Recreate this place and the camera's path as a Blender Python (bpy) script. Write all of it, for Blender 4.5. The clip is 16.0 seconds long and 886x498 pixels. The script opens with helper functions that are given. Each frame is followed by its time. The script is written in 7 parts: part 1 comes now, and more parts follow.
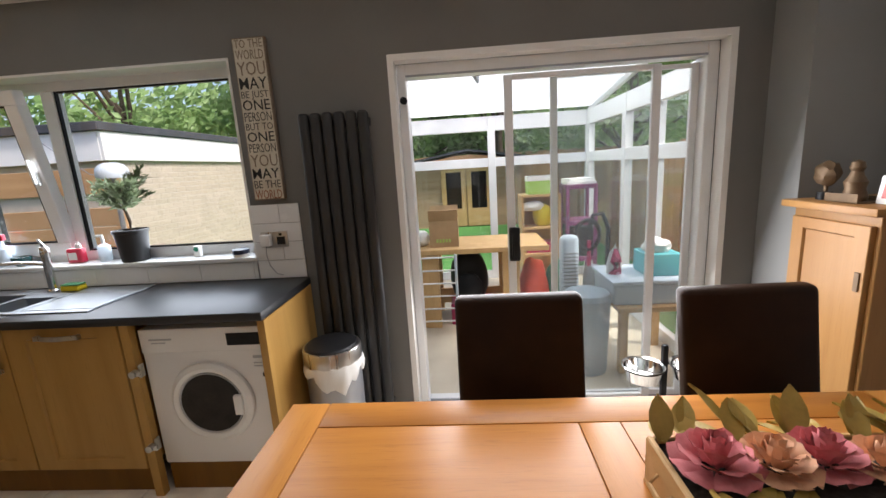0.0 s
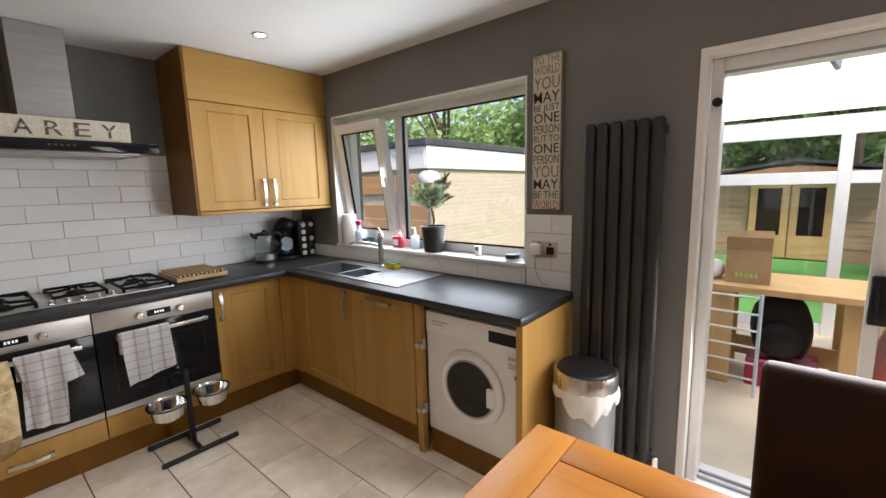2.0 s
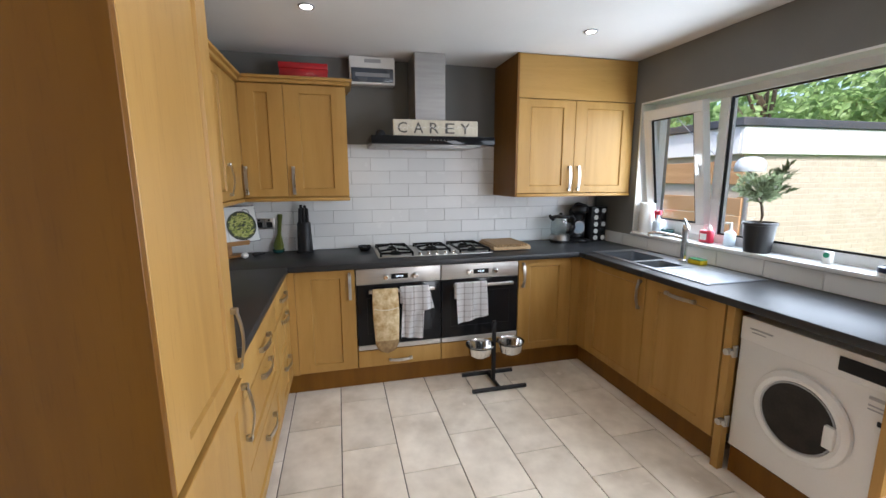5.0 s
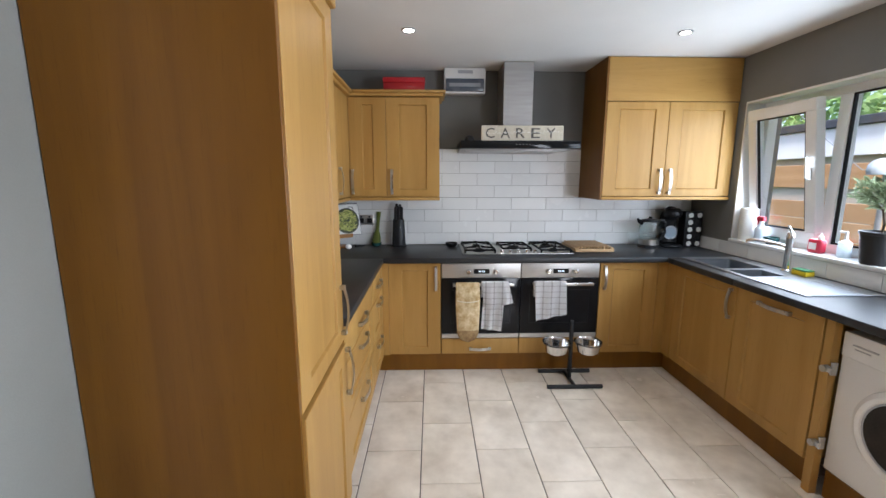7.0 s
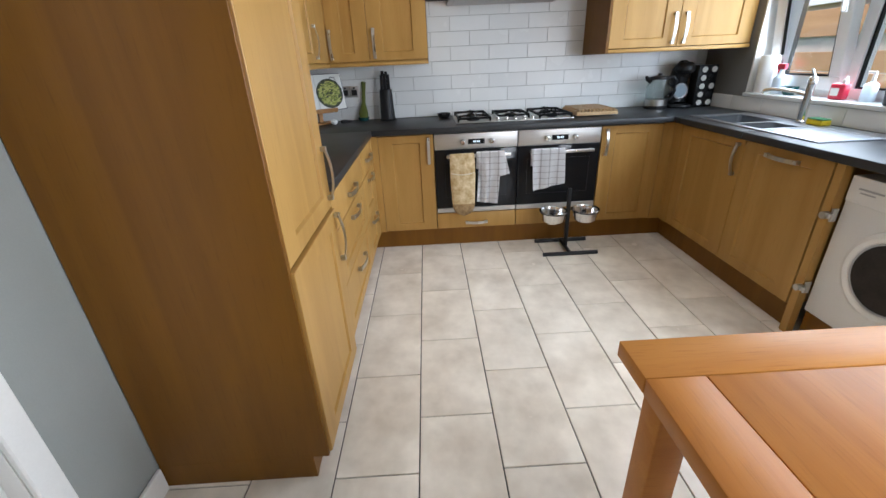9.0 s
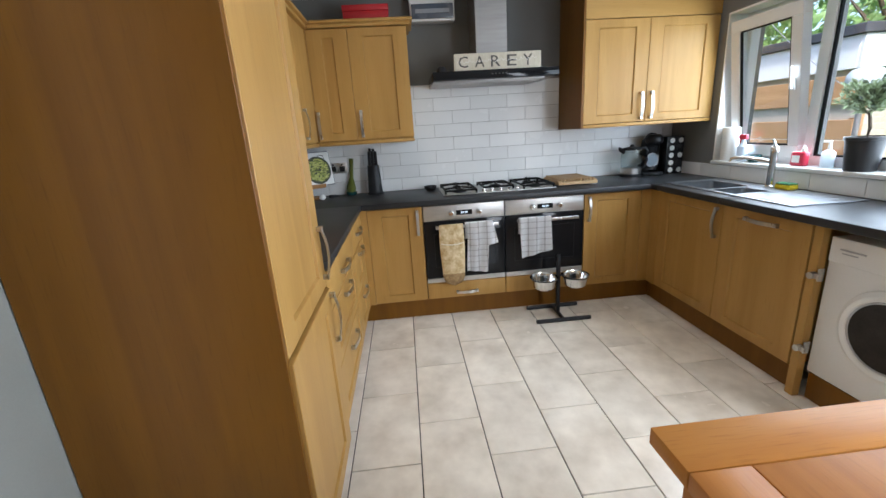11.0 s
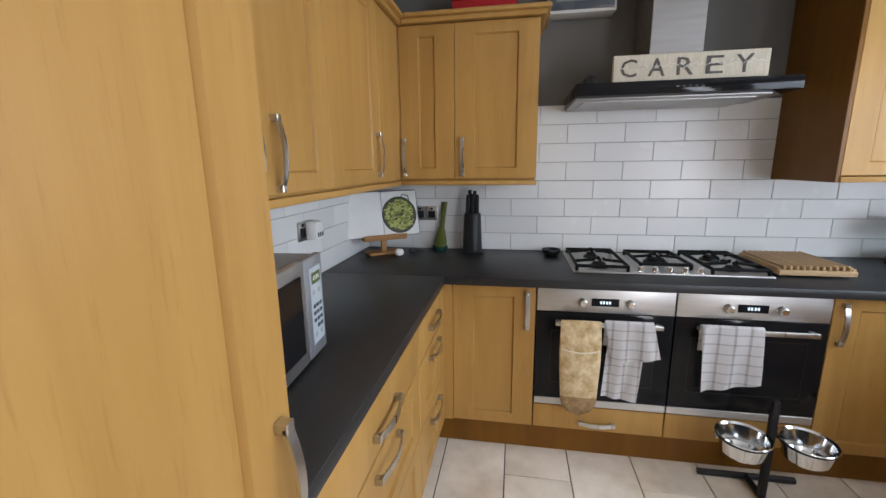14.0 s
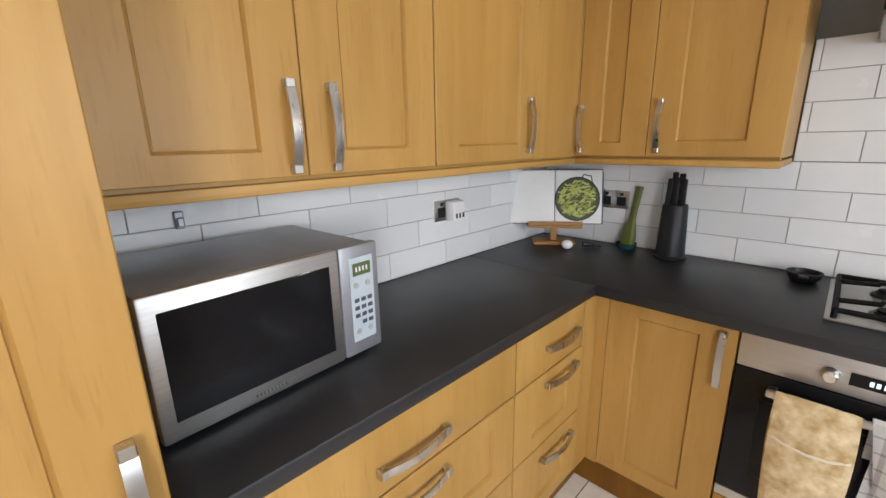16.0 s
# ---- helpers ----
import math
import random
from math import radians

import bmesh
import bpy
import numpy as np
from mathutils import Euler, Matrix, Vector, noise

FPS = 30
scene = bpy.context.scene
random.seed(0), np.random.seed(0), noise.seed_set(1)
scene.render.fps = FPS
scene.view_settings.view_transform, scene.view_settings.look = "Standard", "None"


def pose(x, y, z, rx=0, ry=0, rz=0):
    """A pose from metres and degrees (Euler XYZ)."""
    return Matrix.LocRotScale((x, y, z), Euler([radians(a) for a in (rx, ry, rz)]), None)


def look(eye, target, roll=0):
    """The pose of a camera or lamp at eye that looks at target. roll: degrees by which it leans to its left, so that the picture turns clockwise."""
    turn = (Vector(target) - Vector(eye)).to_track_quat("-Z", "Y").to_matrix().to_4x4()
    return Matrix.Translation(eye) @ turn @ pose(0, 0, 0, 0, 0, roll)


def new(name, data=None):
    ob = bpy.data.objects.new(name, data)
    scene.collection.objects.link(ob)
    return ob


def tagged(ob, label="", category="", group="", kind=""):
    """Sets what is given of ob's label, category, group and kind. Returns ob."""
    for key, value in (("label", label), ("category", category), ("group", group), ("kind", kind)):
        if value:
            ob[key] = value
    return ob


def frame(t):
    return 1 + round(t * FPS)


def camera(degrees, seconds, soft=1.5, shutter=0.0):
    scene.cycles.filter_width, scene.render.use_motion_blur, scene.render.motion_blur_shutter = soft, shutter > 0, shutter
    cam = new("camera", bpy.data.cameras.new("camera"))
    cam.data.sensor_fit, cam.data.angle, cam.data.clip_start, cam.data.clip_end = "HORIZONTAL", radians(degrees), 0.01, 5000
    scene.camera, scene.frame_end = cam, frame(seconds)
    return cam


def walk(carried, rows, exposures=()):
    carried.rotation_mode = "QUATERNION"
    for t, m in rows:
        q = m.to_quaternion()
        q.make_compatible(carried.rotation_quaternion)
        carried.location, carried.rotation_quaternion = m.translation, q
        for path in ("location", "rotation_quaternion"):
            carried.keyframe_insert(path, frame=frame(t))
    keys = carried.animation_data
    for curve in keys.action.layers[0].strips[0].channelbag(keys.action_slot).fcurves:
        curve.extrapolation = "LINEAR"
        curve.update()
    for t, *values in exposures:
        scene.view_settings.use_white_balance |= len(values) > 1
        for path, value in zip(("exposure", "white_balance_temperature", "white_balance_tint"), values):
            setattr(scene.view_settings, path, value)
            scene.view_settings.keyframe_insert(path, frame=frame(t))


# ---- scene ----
cam = camera(94.2, 16.0)
PATH = [
    (0, (3.419, 1.218, 1.462), (3.288, 3.174, 1.069), -3.5),
    (0.5, (3.377, 1.272, 1.472), (2.906, 3.185, 1.127), -2.5),
    (1, (3.389, 1.298, 1.478), (2.58, 3.099, 1.156), -1.8),
    (1.5, (3.388, 1.293, 1.469), (2.341, 2.97, 1.166), -1.5),
    (2, (3.378, 1.293, 1.478), (2.105, 2.808, 1.182), -1.5),
    (2.5, (3.369, 1.244, 1.481), (1.905, 2.578, 1.203), -1.2),
    (3, (3.365, 1.202, 1.482), (1.737, 2.334, 1.221), -0.8),
    (3.5, (3.365, 1.169, 1.481), (1.609, 2.093, 1.228), 0.2),
    (4, (3.351, 1.102, 1.488), (1.522, 1.867, 1.225), 0.1),
    (4.5, (3.359, 1.032, 1.475), (1.483, 1.655, 1.174), -0.4),
    (5, (3.404, 1.009, 1.482), (1.493, 1.491, 1.142), -0.2),
    (7.3, (3.641, 1.031, 1.491), (1.674, 1.04, 1.131), -0.4),
    (7.5, (3.65, 1.05, 1.479), (1.689, 1.031, 1.089), -0.9),
    (8, (3.618, 1.055, 1.427), (1.712, 1.031, 0.823), -1.5),
    (8.2, (3.602, 1.057, 1.395), (1.731, 1.038, 0.69), -1.9),
    (10.3, (3.57, 1.071, 1.332), (1.774, 1.127, 0.456), -2.8),
    (10.5, (3.574, 1.063, 1.344), (1.724, 1.146, 0.588), -2.8),
    (11, (3.528, 1.001, 1.38), (1.61, 1.151, 0.831), -3.6),
    (11.5, (3.429, 0.893, 1.41), (1.498, 1.089, 0.93), -4.4),
    (12, (3.308, 0.907, 1.4), (1.382, 1.171, 0.93), -3.4),
    (12.5, (3.11, 0.961, 1.418), (1.193, 1.287, 0.948), -2.6),
    (13, (2.939, 0.991, 1.417), (1.021, 1.337, 0.966), -1.6),
    (13.5, (2.678, 0.963, 1.465), (0.712, 1.032, 1.103), -1.4),
    (14, (2.482, 0.987, 1.427), (0.552, 0.648, 1.028), -0.7),
    (14.5, (2.354, 1.078, 1.437), (0.513, 0.444, 0.982), 0.5),
    (15, (2.195, 1.104, 1.422), (0.421, 0.296, 0.976), 0.1),
    (15.5, (2.048, 1.123, 1.429), (0.437, 0.034, 0.96), -1.0),
    (16, (2.028, 1.254, 1.425), (0.648, -0.103, 0.921), -1.0),
]
walk(cam, [(t, look(eye, target, roll)) for t, eye, target, roll in PATH], [(0.0, 0.77, 6550, 16), (1.2, 0.80, 6750, 16), (2.5, 1.10, 6600, 16), (5.0, 1.22, 6150, 14), (8.0, 1.38, 5950, 13), (10.5, 1.36, 5900, 10), (12.0, 1.27, 5900, 13), (14.0, 1.27, 6100, 15), (16.0, 1.60, 6500, 16)])

# ---- world, sun and lamps ----
world = bpy.data.worlds.new("world")
scene.world = world
world.use_nodes = True
sky = world.node_tree.nodes.new("ShaderNodeTexSky")
sky.sky_type, sky.sun_disc = "NISHITA", False
sky.sun_elevation, sky.sun_rotation = radians(53.4), radians(109.7)
sky.air_density, sky.dust_density = 1.0, 3.0
world.node_tree.links.new(sky.outputs[0], world.node_tree.nodes["Background"].inputs[0])
world.node_tree.nodes["Background"].inputs[1].default_value = 0.15


def lamp(name, kind, m, energy, color=(1, 1, 1), **more):
    data = bpy.data.lights.new(name, kind)
    data.energy, data.color = energy, color
    ob = new(name, data)
    ob.matrix_world = m
    if kind == "AREA":
        data.shape, data.size, data.size_y = "RECTANGLE", more["size"], more["size_y"]
    if kind == "SUN":
        data.angle = more["angle"]
    if kind == "SPOT":
        data.spot_size, data.spot_blend, data.shadow_soft_size = more["cone"], 0.9, 0.05
    return ob


lamp("sun", "SUN", look((7, -2.5, 10), (0.0, 0.0, 0.0)), 3.2, (1.0, 0.96, 0.90), angle=radians(8))
lamp("window_daylight", "AREA", pose(1.40, 3.365, 1.55, 81, 0, 180), 15.5, (0.82, 0.92, 1.0), size=1.65, size_y=0.9)
lamp("patio_daylight", "AREA", pose(3.82, 3.215, 1.30, 72, 0, 180), 31.5, (0.96, 0.985, 1.0), size=1.3, size_y=1.3)
lamp("roof_daylight", "AREA", pose(3.77, 5.05, 2.035), 12, (0.94, 0.975, 1.0), size=2.2, size_y=2.6)


# ---- materials ----
def material(name):
    m = bpy.data.materials.new(name)
    m.use_nodes = True
    return m, m.node_tree, m.node_tree.nodes["Principled BSDF"]


def surface(name, c1, c2=None, rough=0.5, metal=0.0, scale=8.0, stretch=(1, 1, 1), bump=0.0, fine=120.0, coat=0.0, per=0.0, spread=0.12):
    """A material whose colour drifts from c1 to c2 at two scales, with matching roughness and fine relief."""
    m, tree, bsdf = material(name)
    n, ln = tree.nodes.new, tree.links.new
    c2 = c2 or tuple(c * 0.82 for c in c1)
    coords, mapping = n("ShaderNodeTexCoord"), n("ShaderNodeMapping")
    mapping.inputs["Scale"].default_value = stretch
    ln(coords.outputs["Object"], mapping.inputs["Vector"])
    if per:     # every piece is cut from another stretch of the pattern
        own, shift = n("ShaderNodeObjectInfo"), n("ShaderNodeVectorMath")
        shift.operation = "MULTIPLY_ADD"
        shift.inputs[1].default_value = (17.3, 11.9, 7.7)
        ln(own.outputs["Random"], shift.inputs[0]), ln(coords.outputs["Object"], shift.inputs[2]), ln(shift.outputs[0], mapping.inputs["Vector"])
    broad, grain = n("ShaderNodeTexNoise"), n("ShaderNodeTexNoise")
    broad.inputs["Scale"].default_value, broad.inputs["Detail"].default_value = scale, 4
    grain.inputs["Scale"].default_value, grain.inputs["Detail"].default_value = fine, 3
    ln(mapping.outputs[0], broad.inputs["Vector"]), ln(mapping.outputs[0], grain.inputs["Vector"])
    both = n("ShaderNodeMath")
    both.operation = "MULTIPLY_ADD"
    both.inputs[1].default_value = 0.35
    ln(grain.outputs[0], both.inputs[0]), ln(broad.outputs[0], both.inputs[2])
    ramp = n("ShaderNodeValToRGB")
    ramp.color_ramp.elements[0].position, ramp.color_ramp.elements[1].position = 0.45, 0.9
    ramp.color_ramp.elements[0].color, ramp.color_ramp.elements[1].color = (*c1, 1), (*c2, 1)
    ln(both.outputs[0], ramp.inputs[0])
    out = ramp.outputs[0]
    if per:
        info, value, hue = n("ShaderNodeObjectInfo"), n("ShaderNodeMapRange"), n("ShaderNodeHueSaturation")
        value.inputs["To Min"].default_value, value.inputs["To Max"].default_value = 1 - per, 1 + per
        ln(info.outputs["Random"], value.inputs[0]), ln(value.outputs[0], hue.inputs["Value"]), ln(out, hue.inputs["Color"])
        out = hue.outputs[0]
    ln(out, bsdf.inputs["Base Color"])
    gloss = n("ShaderNodeMapRange")
    gloss.inputs["To Min"].default_value, gloss.inputs["To Max"].default_value = max(0.02, rough - spread), min(1.0, rough + spread)
    ln(broad.outputs[0], gloss.inputs[0]), ln(gloss.outputs[0], bsdf.inputs["Roughness"])
    bsdf.inputs["Metallic"].default_value = metal
    bsdf.inputs["Coat Weight"].default_value, bsdf.inputs["Coat Roughness"].default_value = coat, 0.15
    if bump:
        relief = n("ShaderNodeBump")
        relief.inputs["Strength"].default_value, relief.inputs["Distance"].default_value = bump, 0.004
        ln(both.outputs[0], relief.inputs["Height"]), ln(relief.outputs[0], bsdf.inputs["Normal"])
    return m


def timber(name, c1, c2, dark, axis="Z", rough=0.42, size=1.0, coat=0.03):
    """Veneered or solid wood: long grain along one axis, flame figure and pores."""
    m, tree, bsdf = material(name)
    n, ln = tree.nodes.new, tree.links.new
    coords, mapping, info = n("ShaderNodeTexCoord"), n("ShaderNodeMapping"), n("ShaderNodeObjectInfo")
    long, across = 0.42 * size, 6.0 * size
    mapping.inputs["Scale"].default_value = tuple(long if a == axis else across for a in "XYZ")
    shift = n("ShaderNodeVectorMath")
    shift.operation = "MULTIPLY_ADD"
    shift.inputs[1].default_value = (7.3, 5.1, 3.7)
    ln(info.outputs["Random"], shift.inputs[0]), ln(coords.outputs["Object"], shift.inputs[2]), ln(shift.outputs[0], mapping.inputs["Vector"])
    figure, pores, drift = n("ShaderNodeTexNoise"), n("ShaderNodeTexNoise"), n("ShaderNodeTexNoise")
    figure.inputs["Scale"].default_value, figure.inputs["Detail"].default_value, figure.inputs["Distortion"].default_value = 1.3, 5, 1.2
    pores.inputs["Scale"].default_value, pores.inputs["Detail"].default_value = 24, 4
    drift.inputs["Scale"].default_value = 1.4
    ln(mapping.outputs[0], figure.inputs["Vector"]), ln(mapping.outputs[0], pores.inputs["Vector"]), ln(coords.outputs["Object"], drift.inputs["Vector"])
    ramp = n("ShaderNodeValToRGB")
    ramp.color_ramp.elements[0].position, ramp.color_ramp.elements[1].position = 0.35, 0.68
    ramp.color_ramp.elements[0].color, ramp.color_ramp.elements[1].color = (*c1, 1), (*c2, 1)
    ln(figure.outputs[0], ramp.inputs[0])
    fleck = n("ShaderNodeValToRGB")
    fleck.color_ramp.elements[0].position, fleck.color_ramp.elements[1].position = 0.57, 0.76
    fleck.color_ramp.elements[0].color, fleck.color_ramp.elements[1].color = (0, 0, 0, 1), (0.4, 0.4, 0.4, 1)
    ln(pores.outputs[0], fleck.inputs[0])
    mix, tone = n("ShaderNodeMixRGB"), n("ShaderNodeHueSaturation")
    ln(fleck.outputs[0], mix.inputs[0]), ln(ramp.outputs[0], mix.inputs[1])
    mix.inputs[2].default_value = (*dark, 1)
    value = n("ShaderNodeMapRange")
    value.inputs["To Min"].default_value, value.inputs["To Max"].default_value = 0.9, 1.08
    ln(drift.outputs[0], value.inputs[0]), ln(value.outputs[0], tone.inputs["Value"]), ln(mix.outputs[0], tone.inputs["Color"]), ln(tone.outputs[0], bsdf.inputs["Base Color"])
    bsdf.inputs["Roughness"].default_value, bsdf.inputs["Coat Weight"].default_value, bsdf.inputs["Coat Roughness"].default_value = rough, coat, 0.25
    bsdf.inputs["Specular IOR Level"].default_value = 0.3
    relief = n("ShaderNodeBump")
    relief.inputs["Strength"].default_value, relief.inputs["Distance"].default_value = 0.12, 0.002
    ln(pores.outputs[0], relief.inputs["Height"]), ln(relief.outputs[0], bsdf.inputs["Normal"])
    return m


def checked_cloth(name, base, line, bands, lines):
    """Cotton with broad soft bands one way and thin stripes the other. bands, lines: pitch, width and strength."""
    m, tree, bsdf = material(name)
    n, ln = tree.nodes.new, tree.links.new
    coords, split = n("ShaderNodeTexCoord"), n("ShaderNodeSeparateXYZ")
    ln(coords.outputs["UV"], split.inputs[0])
    shares = []
    for k, (pitch, width, strength) in enumerate((bands, lines)):
        wave, thin, share = n("ShaderNodeMath"), n("ShaderNodeMapRange"), n("ShaderNodeMath")
        wave.operation, wave.inputs[1].default_value = "PINGPONG", pitch / 2
        thin.inputs["From Min"].default_value, thin.inputs["From Max"].default_value = width * 0.35, width * 0.6
        thin.inputs["To Min"].default_value, thin.inputs["To Max"].default_value = strength, 0.0
        share.operation, share.inputs[1].default_value = "MULTIPLY", 1.0
        ln(split.outputs[k], wave.inputs[0]), ln(wave.outputs[0], thin.inputs[0]), ln(thin.outputs[0], share.inputs[0])
        shares.append(share)
    total = n("ShaderNodeMath")
    total.operation = "ADD"
    ln(shares[0].outputs[0], total.inputs[0]), ln(shares[1].outputs[0], total.inputs[1])
    mix = n("ShaderNodeMixRGB")
    mix.inputs[1].default_value, mix.inputs[2].default_value = (*base, 1), (*line, 1)
    ln(total.outputs[0], mix.inputs[0]), ln(mix.outputs[0], bsdf.inputs["Base Color"])
    weave, relief = n("ShaderNodeTexNoise"), n("ShaderNodeBump")
    weave.inputs["Scale"].default_value = 400
    relief.inputs["Strength"].default_value, relief.inputs["Distance"].default_value = 0.4, 0.002
    ln(weave.outputs[0], relief.inputs["Height"]), ln(relief.outputs[0], bsdf.inputs["Normal"])
    bsdf.inputs["Roughness"].default_value = 0.95
    return m


def clear(name, tint=(1, 1, 1), ior=1.45, rough=0.0, film=0.0):
    """Thin glass: passes straight through, mirrors a little more at grazing angles."""
    m, tree, bsdf = material(name)
    n, ln = tree.nodes.new, tree.links.new
    through_it, mirror, fresnel, mix = n("ShaderNodeBsdfTransparent"), n("ShaderNodeBsdfGlossy"), n("ShaderNodeLayerWeight"), n("ShaderNodeMixShader")
    through_it.inputs[0].default_value = (*tint, 1)
    mirror.inputs["Roughness"].default_value = rough
    fresnel.inputs[0].default_value = 0.5
    steep, share = n("ShaderNodeMath"), n("ShaderNodeMath")
    steep.operation, steep.inputs[1].default_value = "POWER", 5.0
    share.operation, share.inputs[1].default_value, share.inputs[2].default_value = "MULTIPLY_ADD", 0.7, 0.08 * (ior - 1)
    ln(fresnel.outputs["Facing"], steep.inputs[0]), ln(steep.outputs[0], share.inputs[0]), ln(share.outputs[0], mix.inputs[0])
    ln(through_it.outputs[0], mix.inputs[1]), ln(mirror.outputs[0], mix.inputs[2])
    out = mix
    # film: share of pale blue translucent haze mixed over the pane
    if film:
        veil, out = n("ShaderNodeBsdfTranslucent"), n("ShaderNodeMixShader")
        veil.inputs[0].default_value, out.inputs[0].default_value = (0.9, 0.95, 1.0, 1), film
        ln(mix.outputs[0], out.inputs[1]), ln(veil.outputs[0], out.inputs[2])
    ln(out.outputs[0], tree.nodes["Material Output"].inputs["Surface"])
    return m


def glow(name, color, strength):
    m, tree, bsdf = material(name)
    bsdf.inputs["Base Color"].default_value = (*color, 1)
    bsdf.inputs["Emission Color"].default_value, bsdf.inputs["Emission Strength"].default_value = (*color, 1), strength
    return m


def milky(name, color, share):
    """Sheet plastic that lets light seep through."""
    m, tree, bsdf = material(name)
    n, ln = tree.nodes.new, tree.links.new
    seep, mix = n("ShaderNodeBsdfTranslucent"), n("ShaderNodeMixShader")
    seep.inputs[0].default_value, mix.inputs[0].default_value = (*color, 1), share
    bsdf.inputs["Base Color"].default_value, bsdf.inputs["Roughness"].default_value = (*color, 1), 0.35
    ln(bsdf.outputs[0], mix.inputs[1]), ln(seep.outputs[0], mix.inputs[2]), ln(mix.outputs[0], tree.nodes["Material Output"].inputs["Surface"])
    return m


def leafy(name, c1, c2, scale):
    """Foliage: uneven green that lets part of the light through."""
    m = surface(name, c1, c2, 0.5, 0, scale, fine=scale * 5)
    tree_, bsdf = m.node_tree, m.node_tree.nodes["Principled BSDF"]
    seep, mix = tree_.nodes.new("ShaderNodeBsdfTranslucent"), tree_.nodes.new("ShaderNodeMixShader")
    mix.inputs[0].default_value = 0.4
    tree_.links.new(bsdf.inputs["Base Color"].links[0].from_socket, seep.inputs[0])
    tree_.links.new(bsdf.outputs[0], mix.inputs[1]), tree_.links.new(seep.outputs[0], mix.inputs[2]), tree_.links.new(mix.outputs[0], tree_.nodes["Material Output"].inputs["Surface"])
    return m


OAK = timber("honey_oak_veneer", (0.448, 0.260, 0.0735), (0.378, 0.208, 0.053), (0.275, 0.138, 0.031))
OAK_X = timber("honey_oak_veneer_cross", (0.448, 0.260, 0.0735), (0.378, 0.208, 0.053), (0.275, 0.138, 0.031), "X")
OAK_Y = timber("honey_oak_veneer_side", (0.448, 0.260, 0.0735), (0.378, 0.208, 0.053), (0.275, 0.138, 0.031), "Y")
# the door veneer again, darkened in colour for the end panels' shade
OAK_SHADED = timber("shaded_oak_veneer", (0.198, 0.083, 0.0055), (0.155, 0.061, 0.004), (0.106, 0.040, 0.0026))
CUP_OAK = timber("orange_oak", (0.37, 0.19, 0.062), (0.31, 0.15, 0.047), (0.22, 0.10, 0.029))
BEECH = timber("oiled_beech", (0.50, 0.35, 0.19), (0.42, 0.28, 0.14), (0.32, 0.2, 0.09), "X")
TABLE_X = timber("amber_table_oak", (0.50, 0.200, 0.036), (0.41, 0.149, 0.025), (0.28, 0.094, 0.017), "X", 0.4, 1.3, 0.04)
TABLE_Y = timber("amber_table_oak_cross", (0.52, 0.222, 0.045), (0.44, 0.168, 0.032), (0.30, 0.10, 0.019), "Y", 0.4, 1.3, 0.04)
for m_ in (TABLE_X, TABLE_Y):
    m_.node_tree.nodes["Principled BSDF"].inputs["Specular IOR Level"].default_value = 0.18
PALE_OAK = timber("pale_oak", (0.66, 0.44, 0.21), (0.58, 0.36, 0.155), (0.46, 0.27, 0.1))
PINE = timber("raw_pine", (0.62, 0.40, 0.19), (0.53, 0.32, 0.13), (0.40, 0.22, 0.08), "X", 0.6)
FENCE_WOOD = timber("weathered_fence_board", (0.52, 0.31, 0.16), (0.43, 0.24, 0.115), (0.30, 0.16, 0.07), "X", 0.8, 0.6, 0.0)
BARN_WOOD = timber("summerhouse_board", (0.45, 0.30, 0.19), (0.38, 0.24, 0.14), (0.25, 0.15, 0.09), "X", 0.8, 0.6, 0.0)
WORKTOP = surface("charcoal_laminate", (0.018, 0.0195, 0.022), (0.013, 0.014, 0.016), 0.43, 0, 3, bump=0.05, fine=500, spread=0.06)
STEEL = surface("brushed_steel", (0.62, 0.61, 0.59), (0.52, 0.51, 0.49), 0.3, 1.0, 2, (25, 25, 1), fine=60)
STEEL_WIDE = surface("brushed_steel_wide", (0.60, 0.59, 0.57), (0.52, 0.51, 0.49), 0.44, 1.0, 4, (1, 1, 40), fine=160)
CHROME = surface("polished_chrome", (0.78, 0.78, 0.77), (0.7, 0.7, 0.69), 0.12, 1.0, 6, spread=0.06)
BLACK_GLASS = surface("black_glass", (0.008, 0.008, 0.009), (0.012, 0.012, 0.013), 0.08, 0, 3, coat=0.0, spread=0.03)
BLACK_GLASS.node_tree.nodes["Principled BSDF"].inputs["Specular IOR Level"].default_value = 0.2
SINK_STEEL = surface("satin_sink_steel", (0.33, 0.35, 0.37), (0.28, 0.295, 0.31), 0.36, 1.0, 5, (1, 1, 8), fine=160)
WASH_GLASS = surface("smoked_door_glass", (0.008, 0.0065, 0.0055), (0.03, 0.023, 0.018), 0.3, 0, 9, spread=0.05)
BLACK = surface("black_plastic", (0.012, 0.012, 0.013), (0.018, 0.018, 0.019), 0.38, 0, 20, bump=0.1)
for m_ in (WASH_GLASS, BLACK):
    m_.node_tree.nodes["Principled BSDF"].inputs["Specular IOR Level"].default_value = 0.22
CAST_IRON = surface("black_cast_iron", (0.005, 0.005, 0.005), (0.010, 0.010, 0.010), 0.6, 0, 30, bump=0.4)
CAST_IRON.node_tree.nodes["Principled BSDF"].inputs["Specular IOR Level"].default_value = 0.1
MITT_BROWN = surface("brown_printed_cotton", (0.42, 0.29, 0.14), (0.15, 0.085, 0.035), 0.95, 0, 22, bump=0.3, fine=60)
WHITE = surface("white_plastic", (0.80, 0.80, 0.78), (0.74, 0.74, 0.72), 0.35, 0, 6)
UPVC = surface("white_window_plastic", (0.80, 0.81, 0.81), (0.73, 0.74, 0.74), 0.32, 0, 4)
